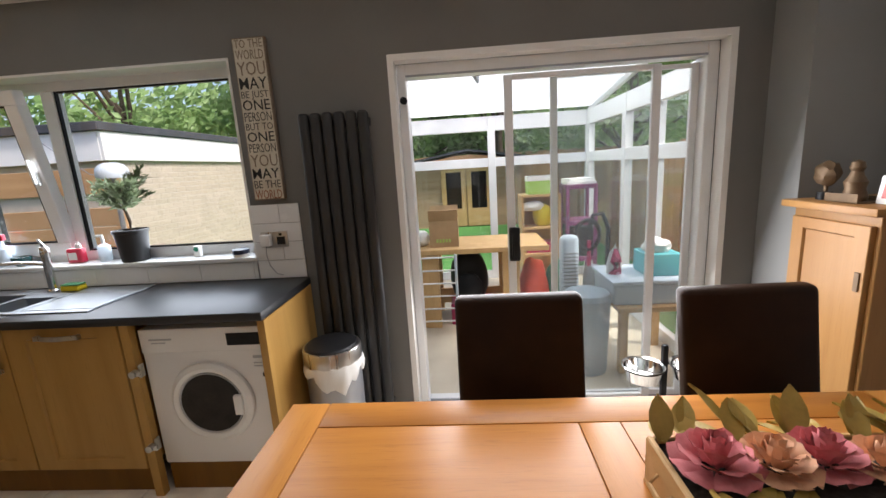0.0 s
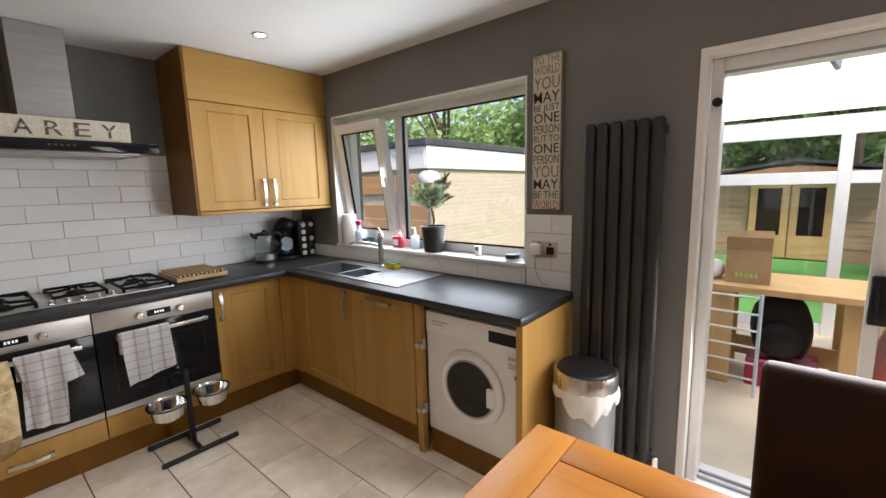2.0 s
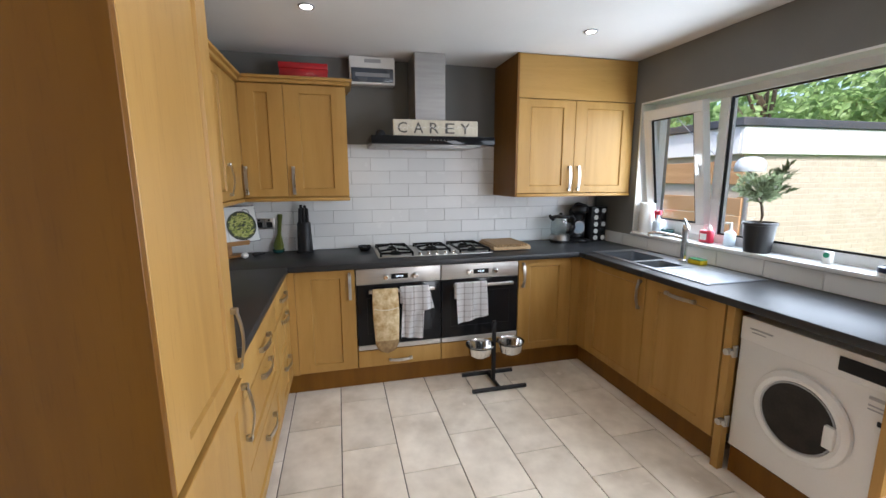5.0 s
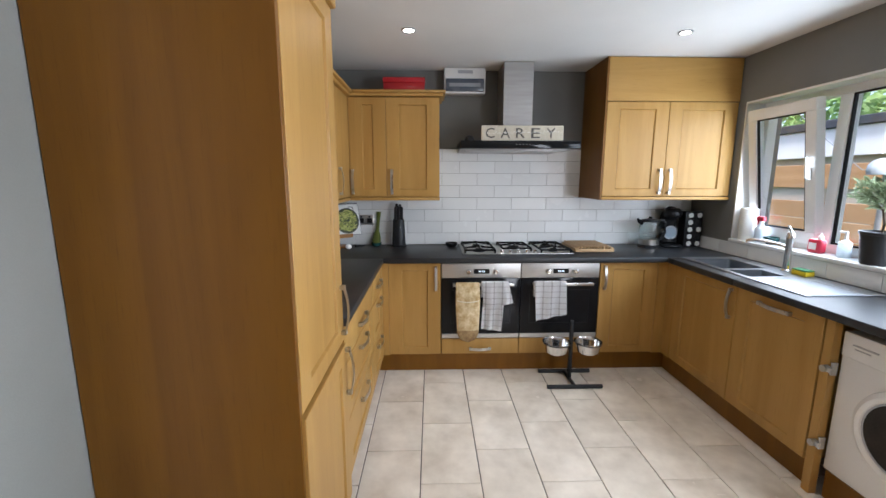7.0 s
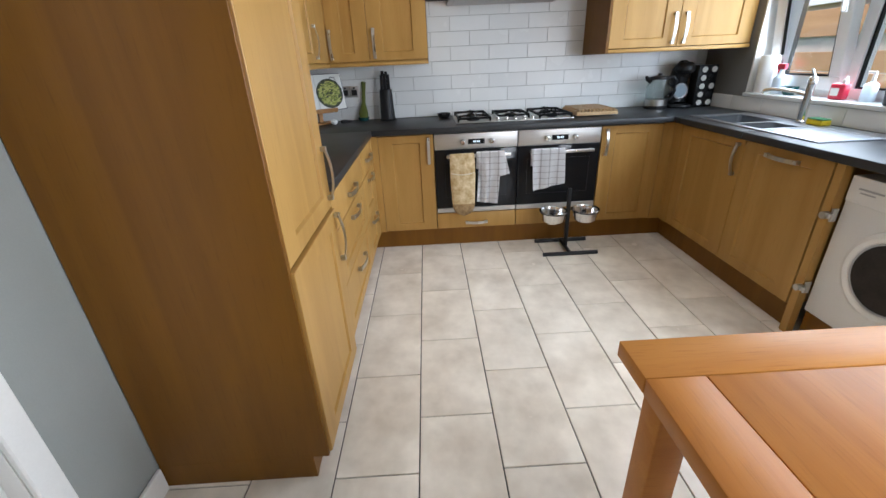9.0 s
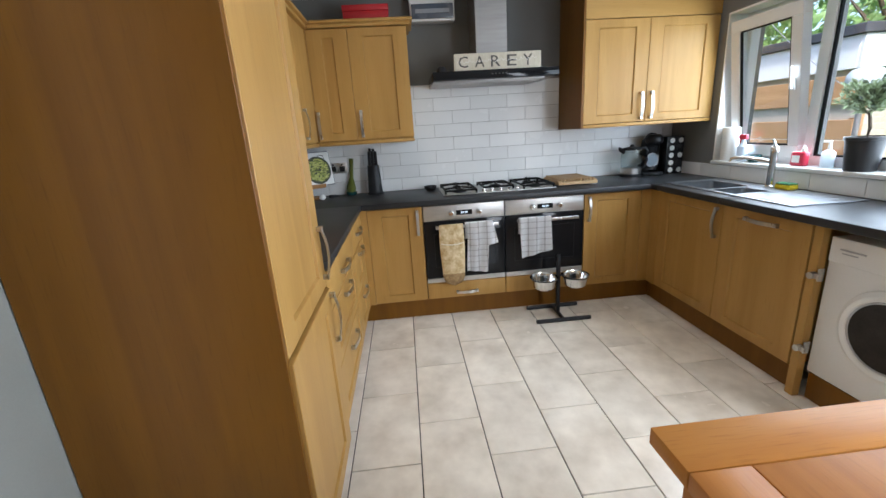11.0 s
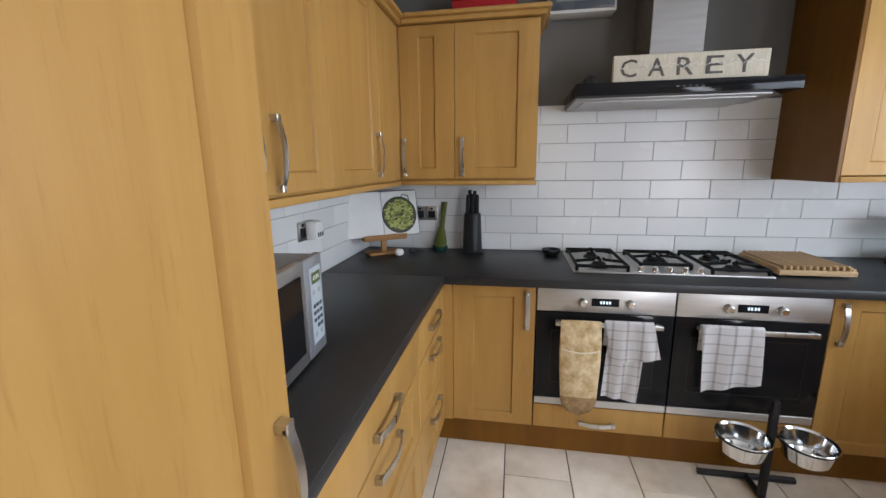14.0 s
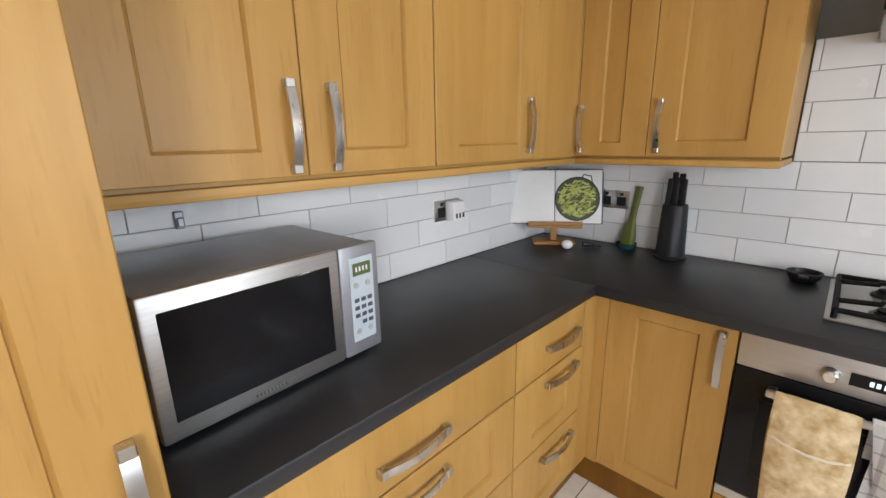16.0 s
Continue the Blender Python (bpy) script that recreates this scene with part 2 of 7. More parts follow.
WHITE_PAINT = surface("white_gloss_paint", (0.80, 0.79, 0.76), (0.73, 0.72, 0.69), 0.35, 0, 5, bump=0.08)
ENAMEL = surface("white_enamel", (0.82, 0.82, 0.81), (0.77, 0.77, 0.76), 0.22, 0, 3)
WALL = surface("grey_matt_emulsion", (0.183, 0.1813, 0.169), (0.1602, 0.1584, 0.1478), 0.85, 0, 2.2, bump=0.25, fine=260)
WALL_PALE = surface("pale_grey_emulsion", (0.30, 0.315, 0.30), (0.265, 0.278, 0.265), 0.85, 0, 2.2, bump=0.25, fine=260)
PIER = surface("mid_grey_emulsion", (0.27, 0.275, 0.27), (0.235, 0.24, 0.235), 0.85, 0, 2.2, bump=0.25, fine=260)
CEILING = surface("white_ceiling_paint", (0.74, 0.73, 0.71), (0.68, 0.67, 0.65), 0.9, 0, 1.6, bump=0.2, fine=180)
WALLPAPER = surface("grey_damask_wallpaper", (0.42, 0.41, 0.39), (0.27, 0.26, 0.25), 0.7, 0, 9, bump=0.1, fine=30)
GLAZED = surface("white_glazed_tile", (0.76, 0.77, 0.76), (0.735, 0.745, 0.735), 0.25, 0, 5, bump=0.04, fine=25, per=0.05, spread=0.07)
GROUT = surface("grey_grout", (0.42, 0.41, 0.40), (0.33, 0.325, 0.32), 0.9, 0, 20, bump=0.3)
FLOOR_GROUT = surface("dark_floor_grout", (0.055, 0.05, 0.045), (0.035, 0.032, 0.03), 0.9, 0, 12, bump=0.3)
STONE = surface("beige_porcelain_tile", (0.93, 0.865, 0.755), (0.66, 0.59, 0.49), 0.22, 0, 4.2, bump=0.04, fine=15, per=0.06, spread=0.12)
LEATHER = surface("dark_brown_leather", (0.017, 0.0072, 0.0032), (0.026, 0.0115, 0.0052), 0.45, 0, 9, bump=0.35, fine=260)
LEATHER.node_tree.nodes["Principled BSDF"].inputs["Specular IOR Level"].default_value = 0.11
ANTHRACITE = surface("anthracite_powder_coat", (0.020, 0.020, 0.0205), (0.016, 0.016, 0.0165), 0.5, 0, 8, bump=0.05)
GLASS = clear("window_glass")
DOOR_GLASS = clear("patio_glass", (0.97, 0.985, 0.98))
HAZY_GLASS = clear("hazy_patio_glass", (0.97, 0.985, 0.98), film=0.03)
GREY_METAL = surface("grey_metal", (0.36, 0.37, 0.39), (0.30, 0.31, 0.33), 0.42, 0.6, 6)
SILVER_PLASTIC = surface("silver_grey_plastic", (0.42, 0.43, 0.45), (0.37, 0.38, 0.40), 0.4, 0.3, 6)
HOOD_GREY = surface("hood_satin_steel", (0.40, 0.39, 0.38), (0.35, 0.34, 0.33), 0.42, 0.85, 4, (1, 1, 12))
CREAM_SIGN = surface("cream_painted_board", (0.62, 0.575, 0.465), (0.50, 0.45, 0.35), 0.75, 0, 18, (1, 6, 1), bump=0.2)
CREAM = surface("cream_paint", (0.68, 0.62, 0.48), (0.6, 0.54, 0.41), 0.7, 0, 20)
INK = surface("black_print", (0.018, 0.017, 0.016), (0.03, 0.028, 0.026), 0.7, 0, 20)
INK_RED = surface("rust_print", (0.33, 0.13, 0.07), (0.25, 0.10, 0.05), 0.7, 0, 20)
INK_GREY = surface("grey_print", (0.10, 0.092, 0.082), (0.06, 0.055, 0.05), 0.7, 0, 20)
SIGN_BROWN = surface("taupe_board", (0.25, 0.19, 0.14), (0.18, 0.14, 0.10), 0.75, 0, 14, (8, 8, 1), bump=0.2)
RED_TIN = surface("red_lacquered_tin", (0.46, 0.015, 0.022), (0.38, 0.012, 0.018), 0.22, 0, 4)
YELLOW = surface("yellow_sponge", (0.78, 0.60, 0.02), (0.66, 0.50, 0.02), 0.95, 0, 60, bump=0.6)
GREEN_SCOUR = surface("green_scourer", (0.05, 0.20, 0.08), (0.04, 0.15, 0.06), 0.95, 0, 80, bump=0.6)
OLIVE = surface("olive_silicone", (0.13, 0.155, 0.02), (0.09, 0.11, 0.014), 0.4, 0, 12)
TEAL_DARK = surface("dark_teal_ceramic", (0.02, 0.075, 0.075), (0.015, 0.05, 0.05), 0.2, 0, 12)
PAGE = surface("book_paper", (0.80, 0.80, 0.77), (0.73, 0.73, 0.70), 0.85, 0, 10)
DISH = surface("printed_pan", (0.06, 0.075, 0.02), (0.03, 0.035, 0.012), 0.6, 0, 40)
BEAN = surface("printed_bean_green", (0.34, 0.38, 0.06), (0.24, 0.28, 0.04), 0.6, 0, 60)
BEAN_PALE = surface("printed_bean_pale", (0.55, 0.55, 0.16), (0.42, 0.43, 0.10), 0.6, 0, 60)
BEAN_DARK = surface("printed_bean_dark", (0.12, 0.15, 0.02), (0.07, 0.09, 0.015), 0.6, 0, 60)
MITT_PRINT = surface("sepia_printed_cotton", (0.72, 0.60, 0.38), (0.40, 0.26, 0.10), 0.95, 0, 26, bump=0.3, fine=60)
TOWEL = checked_cloth("checked_tea_towel", (0.90, 0.89, 0.89), (0.24, 0.18, 0.17), (0.062, 0.011, 0.36), (0.044, 0.006, 0.36))
WATER_CLEAR = clear("clear_jug_glass", (0.9, 0.93, 0.93), 1.5)
LEAF = leafy("grey_green_leaf", (0.15, 0.20, 0.10), (0.25, 0.29, 0.17), 30)
TREE_LEAF = leafy("tree_leaf", (0.17, 0.31, 0.08), (0.34, 0.47, 0.20), 0.9)
BLOSSOM = surface("white_blossom", (0.72, 0.74, 0.66), (0.45, 0.52, 0.32), 0.8, 0, 2)
BARK = surface("tree_bark", (0.11, 0.08, 0.055), (0.06, 0.045, 0.03), 0.9, 0, 14, bump=0.6)
SOIL = surface("potting_soil", (0.04, 0.028, 0.02), (0.025, 0.018, 0.012), 0.95, 0, 60, bump=0.7)
GRASS = surface("artificial_lawn", (0.07, 0.24, 0.05), (0.05, 0.17, 0.035), 0.9, 0, 1.5, bump=0.5, fine=60)
BRICK = surface("pale_buff_brick", (0.50, 0.435, 0.35), (0.42, 0.36, 0.29), 0.85, 0, 14, bump=0.3, per=0.05)
MORTAR = surface("sandy_mortar", (0.54, 0.485, 0.41), (0.48, 0.43, 0.36), 0.95, 0, 20, bump=0.3)
ROOF_FELT = surface("dark_roof_felt", (0.06, 0.065, 0.08), (0.04, 0.045, 0.055), 0.9, 0, 5, bump=0.3)
LINO = surface("cream_vinyl_floor", (0.62, 0.55, 0.42), (0.55, 0.48, 0.36), 0.5, 0, 4)
POLY = milky("opal_roof_sheet", (0.93, 0.95, 0.96), 0.92)
TUB_PLASTIC = milky("frosted_plastic", (0.62, 0.68, 0.72), 0.4)
CARD = surface("brown_cardboard", (0.46, 0.31, 0.17), (0.38, 0.25, 0.13), 0.85, 0, 8)
PURPLE = surface("plum_plastic", (0.20, 0.03, 0.12), (0.15, 0.02, 0.09), 0.45, 0, 6)
ORANGE = surface("orange_fabric", (0.62, 0.07, 0.03), (0.5, 0.05, 0.02), 0.8, 0, 14)
TEAL = surface("turquoise_plastic", (0.10, 0.48, 0.52), (0.08, 0.40, 0.44), 0.45, 0, 8)
GREEN_BAG = surface("green_fabric", (0.03, 0.28, 0.17), (0.02, 0.2, 0.12), 0.8, 0, 10)
LIME = surface("lime_print", (0.30, 0.52, 0.05), (0.4, 0.6, 0.2), 0.6, 0, 9)
LEMON = surface("yellow_plastic", (0.72, 0.58, 0.03), (0.6, 0.48, 0.02), 0.5, 0, 9)
BLUE_GREY = surface("blue_grey_plastic", (0.27, 0.34, 0.39), (0.22, 0.28, 0.33), 0.45, 0, 6)
PALE_BLUE = surface("pale_blue_plastic", (0.58, 0.66, 0.74), (0.52, 0.60, 0.68), 0.35, 0, 6)
CRIMSON = surface("crimson_plastic", (0.42, 0.02, 0.10), (0.36, 0.015, 0.08), 0.3, 0, 6)
RED_SOAP = surface("red_soap", (0.62, 0.03, 0.07), (0.5, 0.02, 0.05), 0.3, 0, 10)
NAVY = surface("navy_lid", (0.02, 0.03, 0.07), (0.015, 0.02, 0.05), 0.3, 0, 10)
DUSKY = surface("dusky_rose_petal", (0.70, 0.25, 0.26), (0.55, 0.15, 0.16), 0.85, 0, 25)
PEACH = surface("peach_petal", (0.80, 0.47, 0.29), (0.70, 0.37, 0.21), 0.85, 0, 25)
GOLD_LEAF = surface("golden_green_leaf", (0.42, 0.28, 0.05), (0.28, 0.20, 0.035), 0.6, 0, 14, per=0.15)
BRONZE = surface("aged_bronze", (0.16, 0.10, 0.05), (0.10, 0.06, 0.03), 0.5, 0.4, 20)
SMOKE = surface("smoky_cover", (0.07, 0.085, 0.11), (0.09, 0.105, 0.13), 0.25, 0, 6)
LENS = glow("lit_lamp_lens", (1.0, 0.90, 0.74), 40.0)
DIGITS = glow("lit_digits", (0.75, 0.9, 1.0), 0.3)
LCD = surface("green_lcd", (0.09, 0.13, 0.045), (0.08, 0.11, 0.04), 0.3, 0, 10)
KEYPAD = surface("pale_keypad", (0.46, 0.52, 0.56), (0.42, 0.48, 0.52), 0.4, 0, 10)


# ---- mesh helpers ----
PLACE = {}


def box(x0, x1, y0, y1, z0, z1, bevel=0.0, steps=1):
    bm = bmesh.new()
    m = Matrix.Translation(((x0 + x1) / 2, (y0 + y1) / 2, (z0 + z1) / 2)) @ Matrix.Diagonal((x1 - x0, y1 - y0, z1 - z0, 1))
    bmesh.ops.create_cube(bm, size=1, matrix=m)
    if bevel:
        bmesh.ops.bevel(bm, geom=bm.edges[:], offset=min(bevel, 0.45 * min(x1 - x0, y1 - y0, z1 - z0)), segments=steps, affect="EDGES", profile=0.5)
    return bm


def join(*parts):
    out = bmesh.new()
    for b in parts:
        me = bpy.data.meshes.new("joined")
        b.to_mesh(me)
        out.from_mesh(me)
        bpy.data.meshes.remove(me)
        b.free()
    return out


def moved(bm, m):
    bm.transform(m)
    return bm


def lathe(profile, x=0, y=0, z=0, steps=32):
    """Turns (radius, height) pairs about an upright axis."""
    bm = bmesh.new()
    rings = []
    for r, h in profile:
        if r < 1e-5:
            rings.append([bm.verts.new((x, y, z + h))])
        else:
            rings.append([bm.verts.new((x + r * math.cos(6.28319 * k / steps), y + r * math.sin(6.28319 * k / steps), z + h)) for k in range(steps)])
    for a, b in zip(rings, rings[1:]):
        for k in range(steps):
            face = [a[k % len(a)], a[(k + 1) % len(a)], b[(k + 1) % len(b)], b[k % len(b)]]
            face = list(dict.fromkeys(face))
            if len(face) > 2:
                bm.faces.new(face)
    bmesh.ops.recalc_face_normals(bm, faces=bm.faces)
    return bm


def rod(points, radius, steps=10, closed=False, flat=1.0):
    """A round or flattened bar along a line of points."""
    bm = bmesh.new()
    pts = [Vector(p) for p in points]
    rings = []
    for i, p in enumerate(pts):
        a = pts[i - 1] if i or closed else p
        b = pts[(i + 1) % len(pts)] if i + 1 < len(pts) or closed else p
        way = (b - a).normalized()
        side = way.cross(Vector((0, 0, 1)))
        side = side.normalized() if side.length > 0.05 else Vector((1, 0, 0))
        up = side.cross(way).normalized()
        r = radius[i] if isinstance(radius, (list, tuple)) else radius
        rings.append([bm.verts.new(p + r * (math.cos(6.28319 * k / steps) * side + flat * math.sin(6.28319 * k / steps) * up)) for k in range(steps)])
    pairs = list(zip(rings, rings[1:])) + ([(rings[-1], rings[0])] if closed else [])
    for a, b in pairs:
        for k in range(steps):
            bm.faces.new((a[k], a[(k + 1) % steps], b[(k + 1) % steps], b[k]))
    if not closed:
        bm.faces.new(rings[0][::-1]), bm.faces.new(rings[-1])
    bmesh.ops.recalc_face_normals(bm, faces=bm.faces)
    return bm


def disc(x, y, z, r, h, m=None, steps=28, bevel=0.0):
    """A short upright drum, turned by m."""
    e = min(bevel, 0.4 * h, 0.4 * r)
    bm = lathe([(0, 0), (r - e, 0), (r, e), (r, h - e), (r - e, h), (0, h)] if e else [(0, 0), (r, 0), (r, h), (0, h)], steps=steps)
    return moved(bm, Matrix.Translation((x, y, z)) @ (m or Matrix()))


def pieces_of(bm):
    """The separate shells of a bmesh, each as one of its own."""
    bm.verts.ensure_lookup_table()
    left, out = set(bm.verts), []
    while left:
        heap, shell = [left.pop()], set()
        while heap:
            v = heap.pop()
            shell.add(v)
            for e in v.link_edges:
                o = e.other_vert(v)
                if o in left:
                    left.discard(o)
                    heap.append(o)
        b = bmesh.new()
        copy = {v: b.verts.new(v.co) for v in shell}
        for f in {f for v in shell for f in v.link_faces}:
            b.faces.new([copy[v] for v in f.verts])
        out.append(b)
    bm.free()
    return out


def mesh_of(name, bm, mat, smooth=True):
    me = bpy.data.meshes.new(name)
    bm.to_mesh(me)
    bm.free()
    me.materials.append(mat)
    if smooth:
        me.polygons.foreach_set("use_smooth", [True] * len(me.polygons))
        me.set_sharp_from_angle(angle=radians(32))
    return me


def thing(name, label, category, at=(0, 0, 0), group=""):
    ob = tagged(new(name), label, category, group)
    ob.matrix_world = Matrix.Translation(at)
    ob.empty_display_size = 0.1
    PLACE[ob] = Matrix.Translation(at)
    return ob


def part(name, bm, mat, parent, label="", smooth=True):
    """One mesh under a thing or a part; bm stands in the world."""
    bm.transform(PLACE[parent].inverted())
    ob = new(name, mesh_of(name, bm, mat, smooth))
    ob.parent = parent
    PLACE[ob] = PLACE[parent]
    return tagged(ob, label)


def solid(name, bm, mat, label, category, group="", kind="", smooth=True):
    """A thing or a piece of the setting that is one mesh."""
    ob = tagged(new(name, mesh_of(name, bm, mat, smooth)), label, category, group, kind)
    PLACE[ob] = Matrix()
    return ob


def letters(text, size, m, depth=0.001, width=None, bold=0.0):
    """Raised lettering as a bmesh, its baseline's left end at m."""
    curve = bpy.data.curves.new("letters", "FONT")
    curve.body, curve.size, curve.extrude, curve.resolution_u = text, size, depth, 2
    curve.offset = bold * size
    ob = new("letters", curve)
    me = bpy.data.meshes.new_from_object(ob.evaluated_get(bpy.context.evaluated_depsgraph_get()))
    bm = bmesh.new()
    bm.from_mesh(me)
    bpy.data.objects.remove(ob), bpy.data.curves.remove(curve), bpy.data.meshes.remove(me)
    if width:
        wide = max(v.co.x for v in bm.verts) - min(v.co.x for v in bm.verts)
        left = min(v.co.x for v in bm.verts)
        bm.transform(Matrix.Diagonal((width / wide, 1, 1, 1)) @ Matrix.Translation((-left, 0, 0)))
    bm.transform(m)
    return bm


# ---- the room ----
# hob wall x = 0, fridge wall y = 0.06, window wall y = 3.34, ceiling z = 2.38
WX0, WX1, WZ0, WZ1 = 0.53, 2.27, 1.04, 2.05      # window opening
PX0, PX1, PZ0, PZ1 = 3.06, 4.695, 0.0, 2.006      # patio opening
WY, CZ = 3.34, 2.38
# floor and ceiling beyond y = -0.2 are unseen, added to lessen bounced light
floor = solid("floor", join(box(-0.1, 5.6, -0.2, 3.6, -0.12, -0.006), box(3.47, 5.6, -3.4, -0.2, -0.12, -0.006)), FLOOR_GROUT, "dark grout bed under beige porcelain floor tiles", "floor", kind="structure")
solid("ceiling", join(box(-0.3, 5.6, -0.2, 3.62, CZ, CZ + 0.15), box(3.47, 5.6, -3.4, -0.2, CZ, CZ + 0.15)), CEILING, "plain white painted plaster ceiling", "ceiling", kind="structure")
solid("wall_hob", box(-0.3, 0.0, -0.2, 3.62, -0.1, CZ), WALL, "dark grey matt painted wall behind the hob", "wall", kind="structure")
solid("wall_window", join(box(0.0, WX0, WY, 3.62, -0.1, CZ), box(WX0, WX1, WY, 3.62, WZ1, CZ), box(WX0, WX1, WY, 3.62, -0.1, WZ0), box(WX1, PX0, WY, 3.62, -0.1, CZ),
      box(PX0, PX1, WY, 3.62, PZ1, CZ), box(PX1, 5.6, WY, 3.62, -0.1, CZ)), WALL, "dark grey painted wall with window and patio door openings", "wall", kind="structure")
solid("wall_fridge", join(box(0.0, 2.825, -0.14, 0.06, -0.1, CZ), box(2.825, 3.645, -0.14, 0.06, 2.05, CZ), box(3.645, 3.75, -0.14, 0.06, -0.1, CZ)), WALL_PALE, "pale grey painted wall beside the fridge unit", "wall", kind="structure")
# unseen dark walls, added so that less light bounces back from the south
solid("wall_lounge", join(box(3.6, 3.75, -3.2, -0.14, -0.1, CZ), box(3.6, 5.6, -3.4, -3.2, -0.1, CZ)), WALL, "unseen dark grey wall, added to cut bounced light", "wall", kind="structure")
solid("wall_east", box(5.2, 5.6, -3.2, 3.34, -0.1, CZ), WALLPAPER, "grey patterned wallpaper on the dining room wall", "wall", kind="structure")
solid("wall_pier", box(4.85, 5.2, 3.1, 3.34, -0.1, CZ), PIER, "pale painted chimney pier beside the patio door", "wall", kind="structure")
door = thing("door_1", "white painted panelled internal door, closed", "door", (3.235, 0.02, 0))
tagged(door, kind="structure")
part("door_leaf", join(box(2.885, 3.585, -0.03, 0.01, 0.005, 1.99, 0.002), *[box(a, b, 0.0, 0.016, c, d, 0.004) for a, b in ((2.985, 3.195), (3.275, 3.485)) for c, d in ((0.2, 0.85), (1.0, 1.85))]), WHITE_PAINT, door)
part("door_handle", rod([(2.955, 0.012, 1.0), (2.955, 0.05, 1.0), (3.075, 0.055, 1.0)], 0.009), CHROME, door, "chrome lever handle")
solid("architrave", join(box(2.815, 2.885, 0.062, 0.082, 0, 2.07, 0.004), box(3.585, 3.655, 0.062, 0.082, 0, 2.07, 0.004), box(2.886, 3.584, 0.062, 0.083, 2.0, 2.07, 0.004),
      box(2.825, 2.885, -0.14, 0.06, 0, 2.05), box(3.585, 3.645, -0.14, 0.06, 0, 2.05), box(2.886, 3.584, -0.139, 0.059, 2.0, 2.049)), WHITE_PAINT, "white gloss painted door lining", "trim", kind="structure")
solid("baseboard", join(box(2.56, 2.815, 0.062, 0.077, 0, 0.1, 0.003), box(2.56, 3.06, 3.325, 3.338, 0, 0.1, 0.003), box(4.70, 4.848, 3.325, 3.338, 0, 0.1, 0.003)), WHITE_PAINT, "white painted skirting board", "baseboard", kind="structure")
switch = thing("light_switch", "white plastic double light switch on the pale wall", "switch", (2.758, 0.065, 1.33))
part("plate", box(2.713, 2.798, 0.062, 0.072, 1.29, 1.375, 0.003, 2), WHITE, switch)
part("rocker", box(2.731, 2.751, 0.072, 0.077, 1.315, 1.35, 0.002), WHITE, switch)
part("rocker", box(2.76, 2.78, 0.072, 0.077, 1.315, 1.35, 0.002), WHITE, switch)

# ceiling downlights
for sx, sy in ((0.94, 0.89), (0.96, 2.58)):
    light = thing("downlight", "small round recessed ceiling downlight, lit", "downlight", (sx, sy, CZ - 0.01), "ceiling downlights")
    part("bezel", lathe([(0.030, 0.0), (0.040, -0.003), (0.043, 0.0), (0.043, 0.006), (0.030, 0.006), (0.030, 0.0)], sx, sy, CZ - 0.0065), GREY_METAL, light)
    part("lens", disc(sx, sy, CZ - 0.002, 0.029, 0.001), LENS, light, "glowing warm lens")
    lamp("downlight_beam", "SPOT", pose(sx, sy, CZ - 0.02), 3.0, (1.0, 0.92, 0.80), cone=radians(128))

# kitchen window: white frame, tilted casement, fixed pane
win = tagged(thing("window_1", "white plastic window with one casement tilted inwards", "window", (1.4, 3.5, WZ0)), kind="structure")
FY0, FY1 = 3.47, 3.54
MX = 1.05
part("window_frame", join(box(WX0, WX1, FY0, FY1, WZ0, WZ0 + 0.06, 0.004), box(WX0, WX1, FY0, FY1, WZ1 - 0.06, WZ1, 0.004), box(WX0, WX0 + 0.06, FY0, FY1, WZ0 + 0.06, WZ1 - 0.06, 0.004),
     box(WX1 - 0.06, WX1, FY0, FY1, WZ0 + 0.06, WZ1 - 0.06, 0.004), box(MX + 0.06, MX + 0.13, FY0, FY1, WZ0 + 0.06, WZ1 - 0.06, 0.004)), UPVC, win)
part("gasket", join(box(MX + 0.13, WX1 - 0.06, FY0 + 0.012, FY0 + 0.03, WZ0 + 0.06, WZ0 + 0.07), box(MX + 0.13, WX1 - 0.06, FY0 + 0.012, FY0 + 0.03, WZ1 - 0.07, WZ1 - 0.06),
     box(MX + 0.13, MX + 0.14, FY0 + 0.012, FY0 + 0.03, WZ0 + 0.07, WZ1 - 0.07), box(WX1 - 0.07, WX1 - 0.06, FY0 + 0.012, FY0 + 0.03, WZ0 + 0.07, WZ1 - 0.07)), BLACK, win, "black rubber gasket")
glass = part("pane", box(MX + 0.13, WX1 - 0.06, FY0 + 0.032, FY0 + 0.038, WZ0 + 0.06, WZ1 - 0.06), GLASS, win, "clear fixed pane")
glass.visible_shadow = False
tilt = Matrix.Translation((0, FY0, WZ0 + 0.05)) @ Matrix.Rotation(radians(8), 4, "X") @ Matrix.Translation((0, -FY0, -WZ0 - 0.05))
CX0, CX1, CZ0, CZ1 = WX0 + 0.05, MX + 0.07, WZ0 + 0.05, WZ1 - 0.06
sash = part("casement", moved(join(box(CX0, CX1, FY0 - 0.03, FY0 + 0.03, CZ0, CZ0 + 0.075, 0.004), box(CX0, CX1, FY0 - 0.03, FY0 + 0.03, CZ1 - 0.075, CZ1, 0.004),
     box(CX0, CX0 + 0.075, FY0 - 0.03, FY0 + 0.03, CZ0 + 0.075, CZ1 - 0.075, 0.004), box(CX1 - 0.075, CX1, FY0 - 0.03, FY0 + 0.03, CZ0 + 0.075, CZ1 - 0.075, 0.004)), tilt), UPVC, win, "white casement tilted into the room")
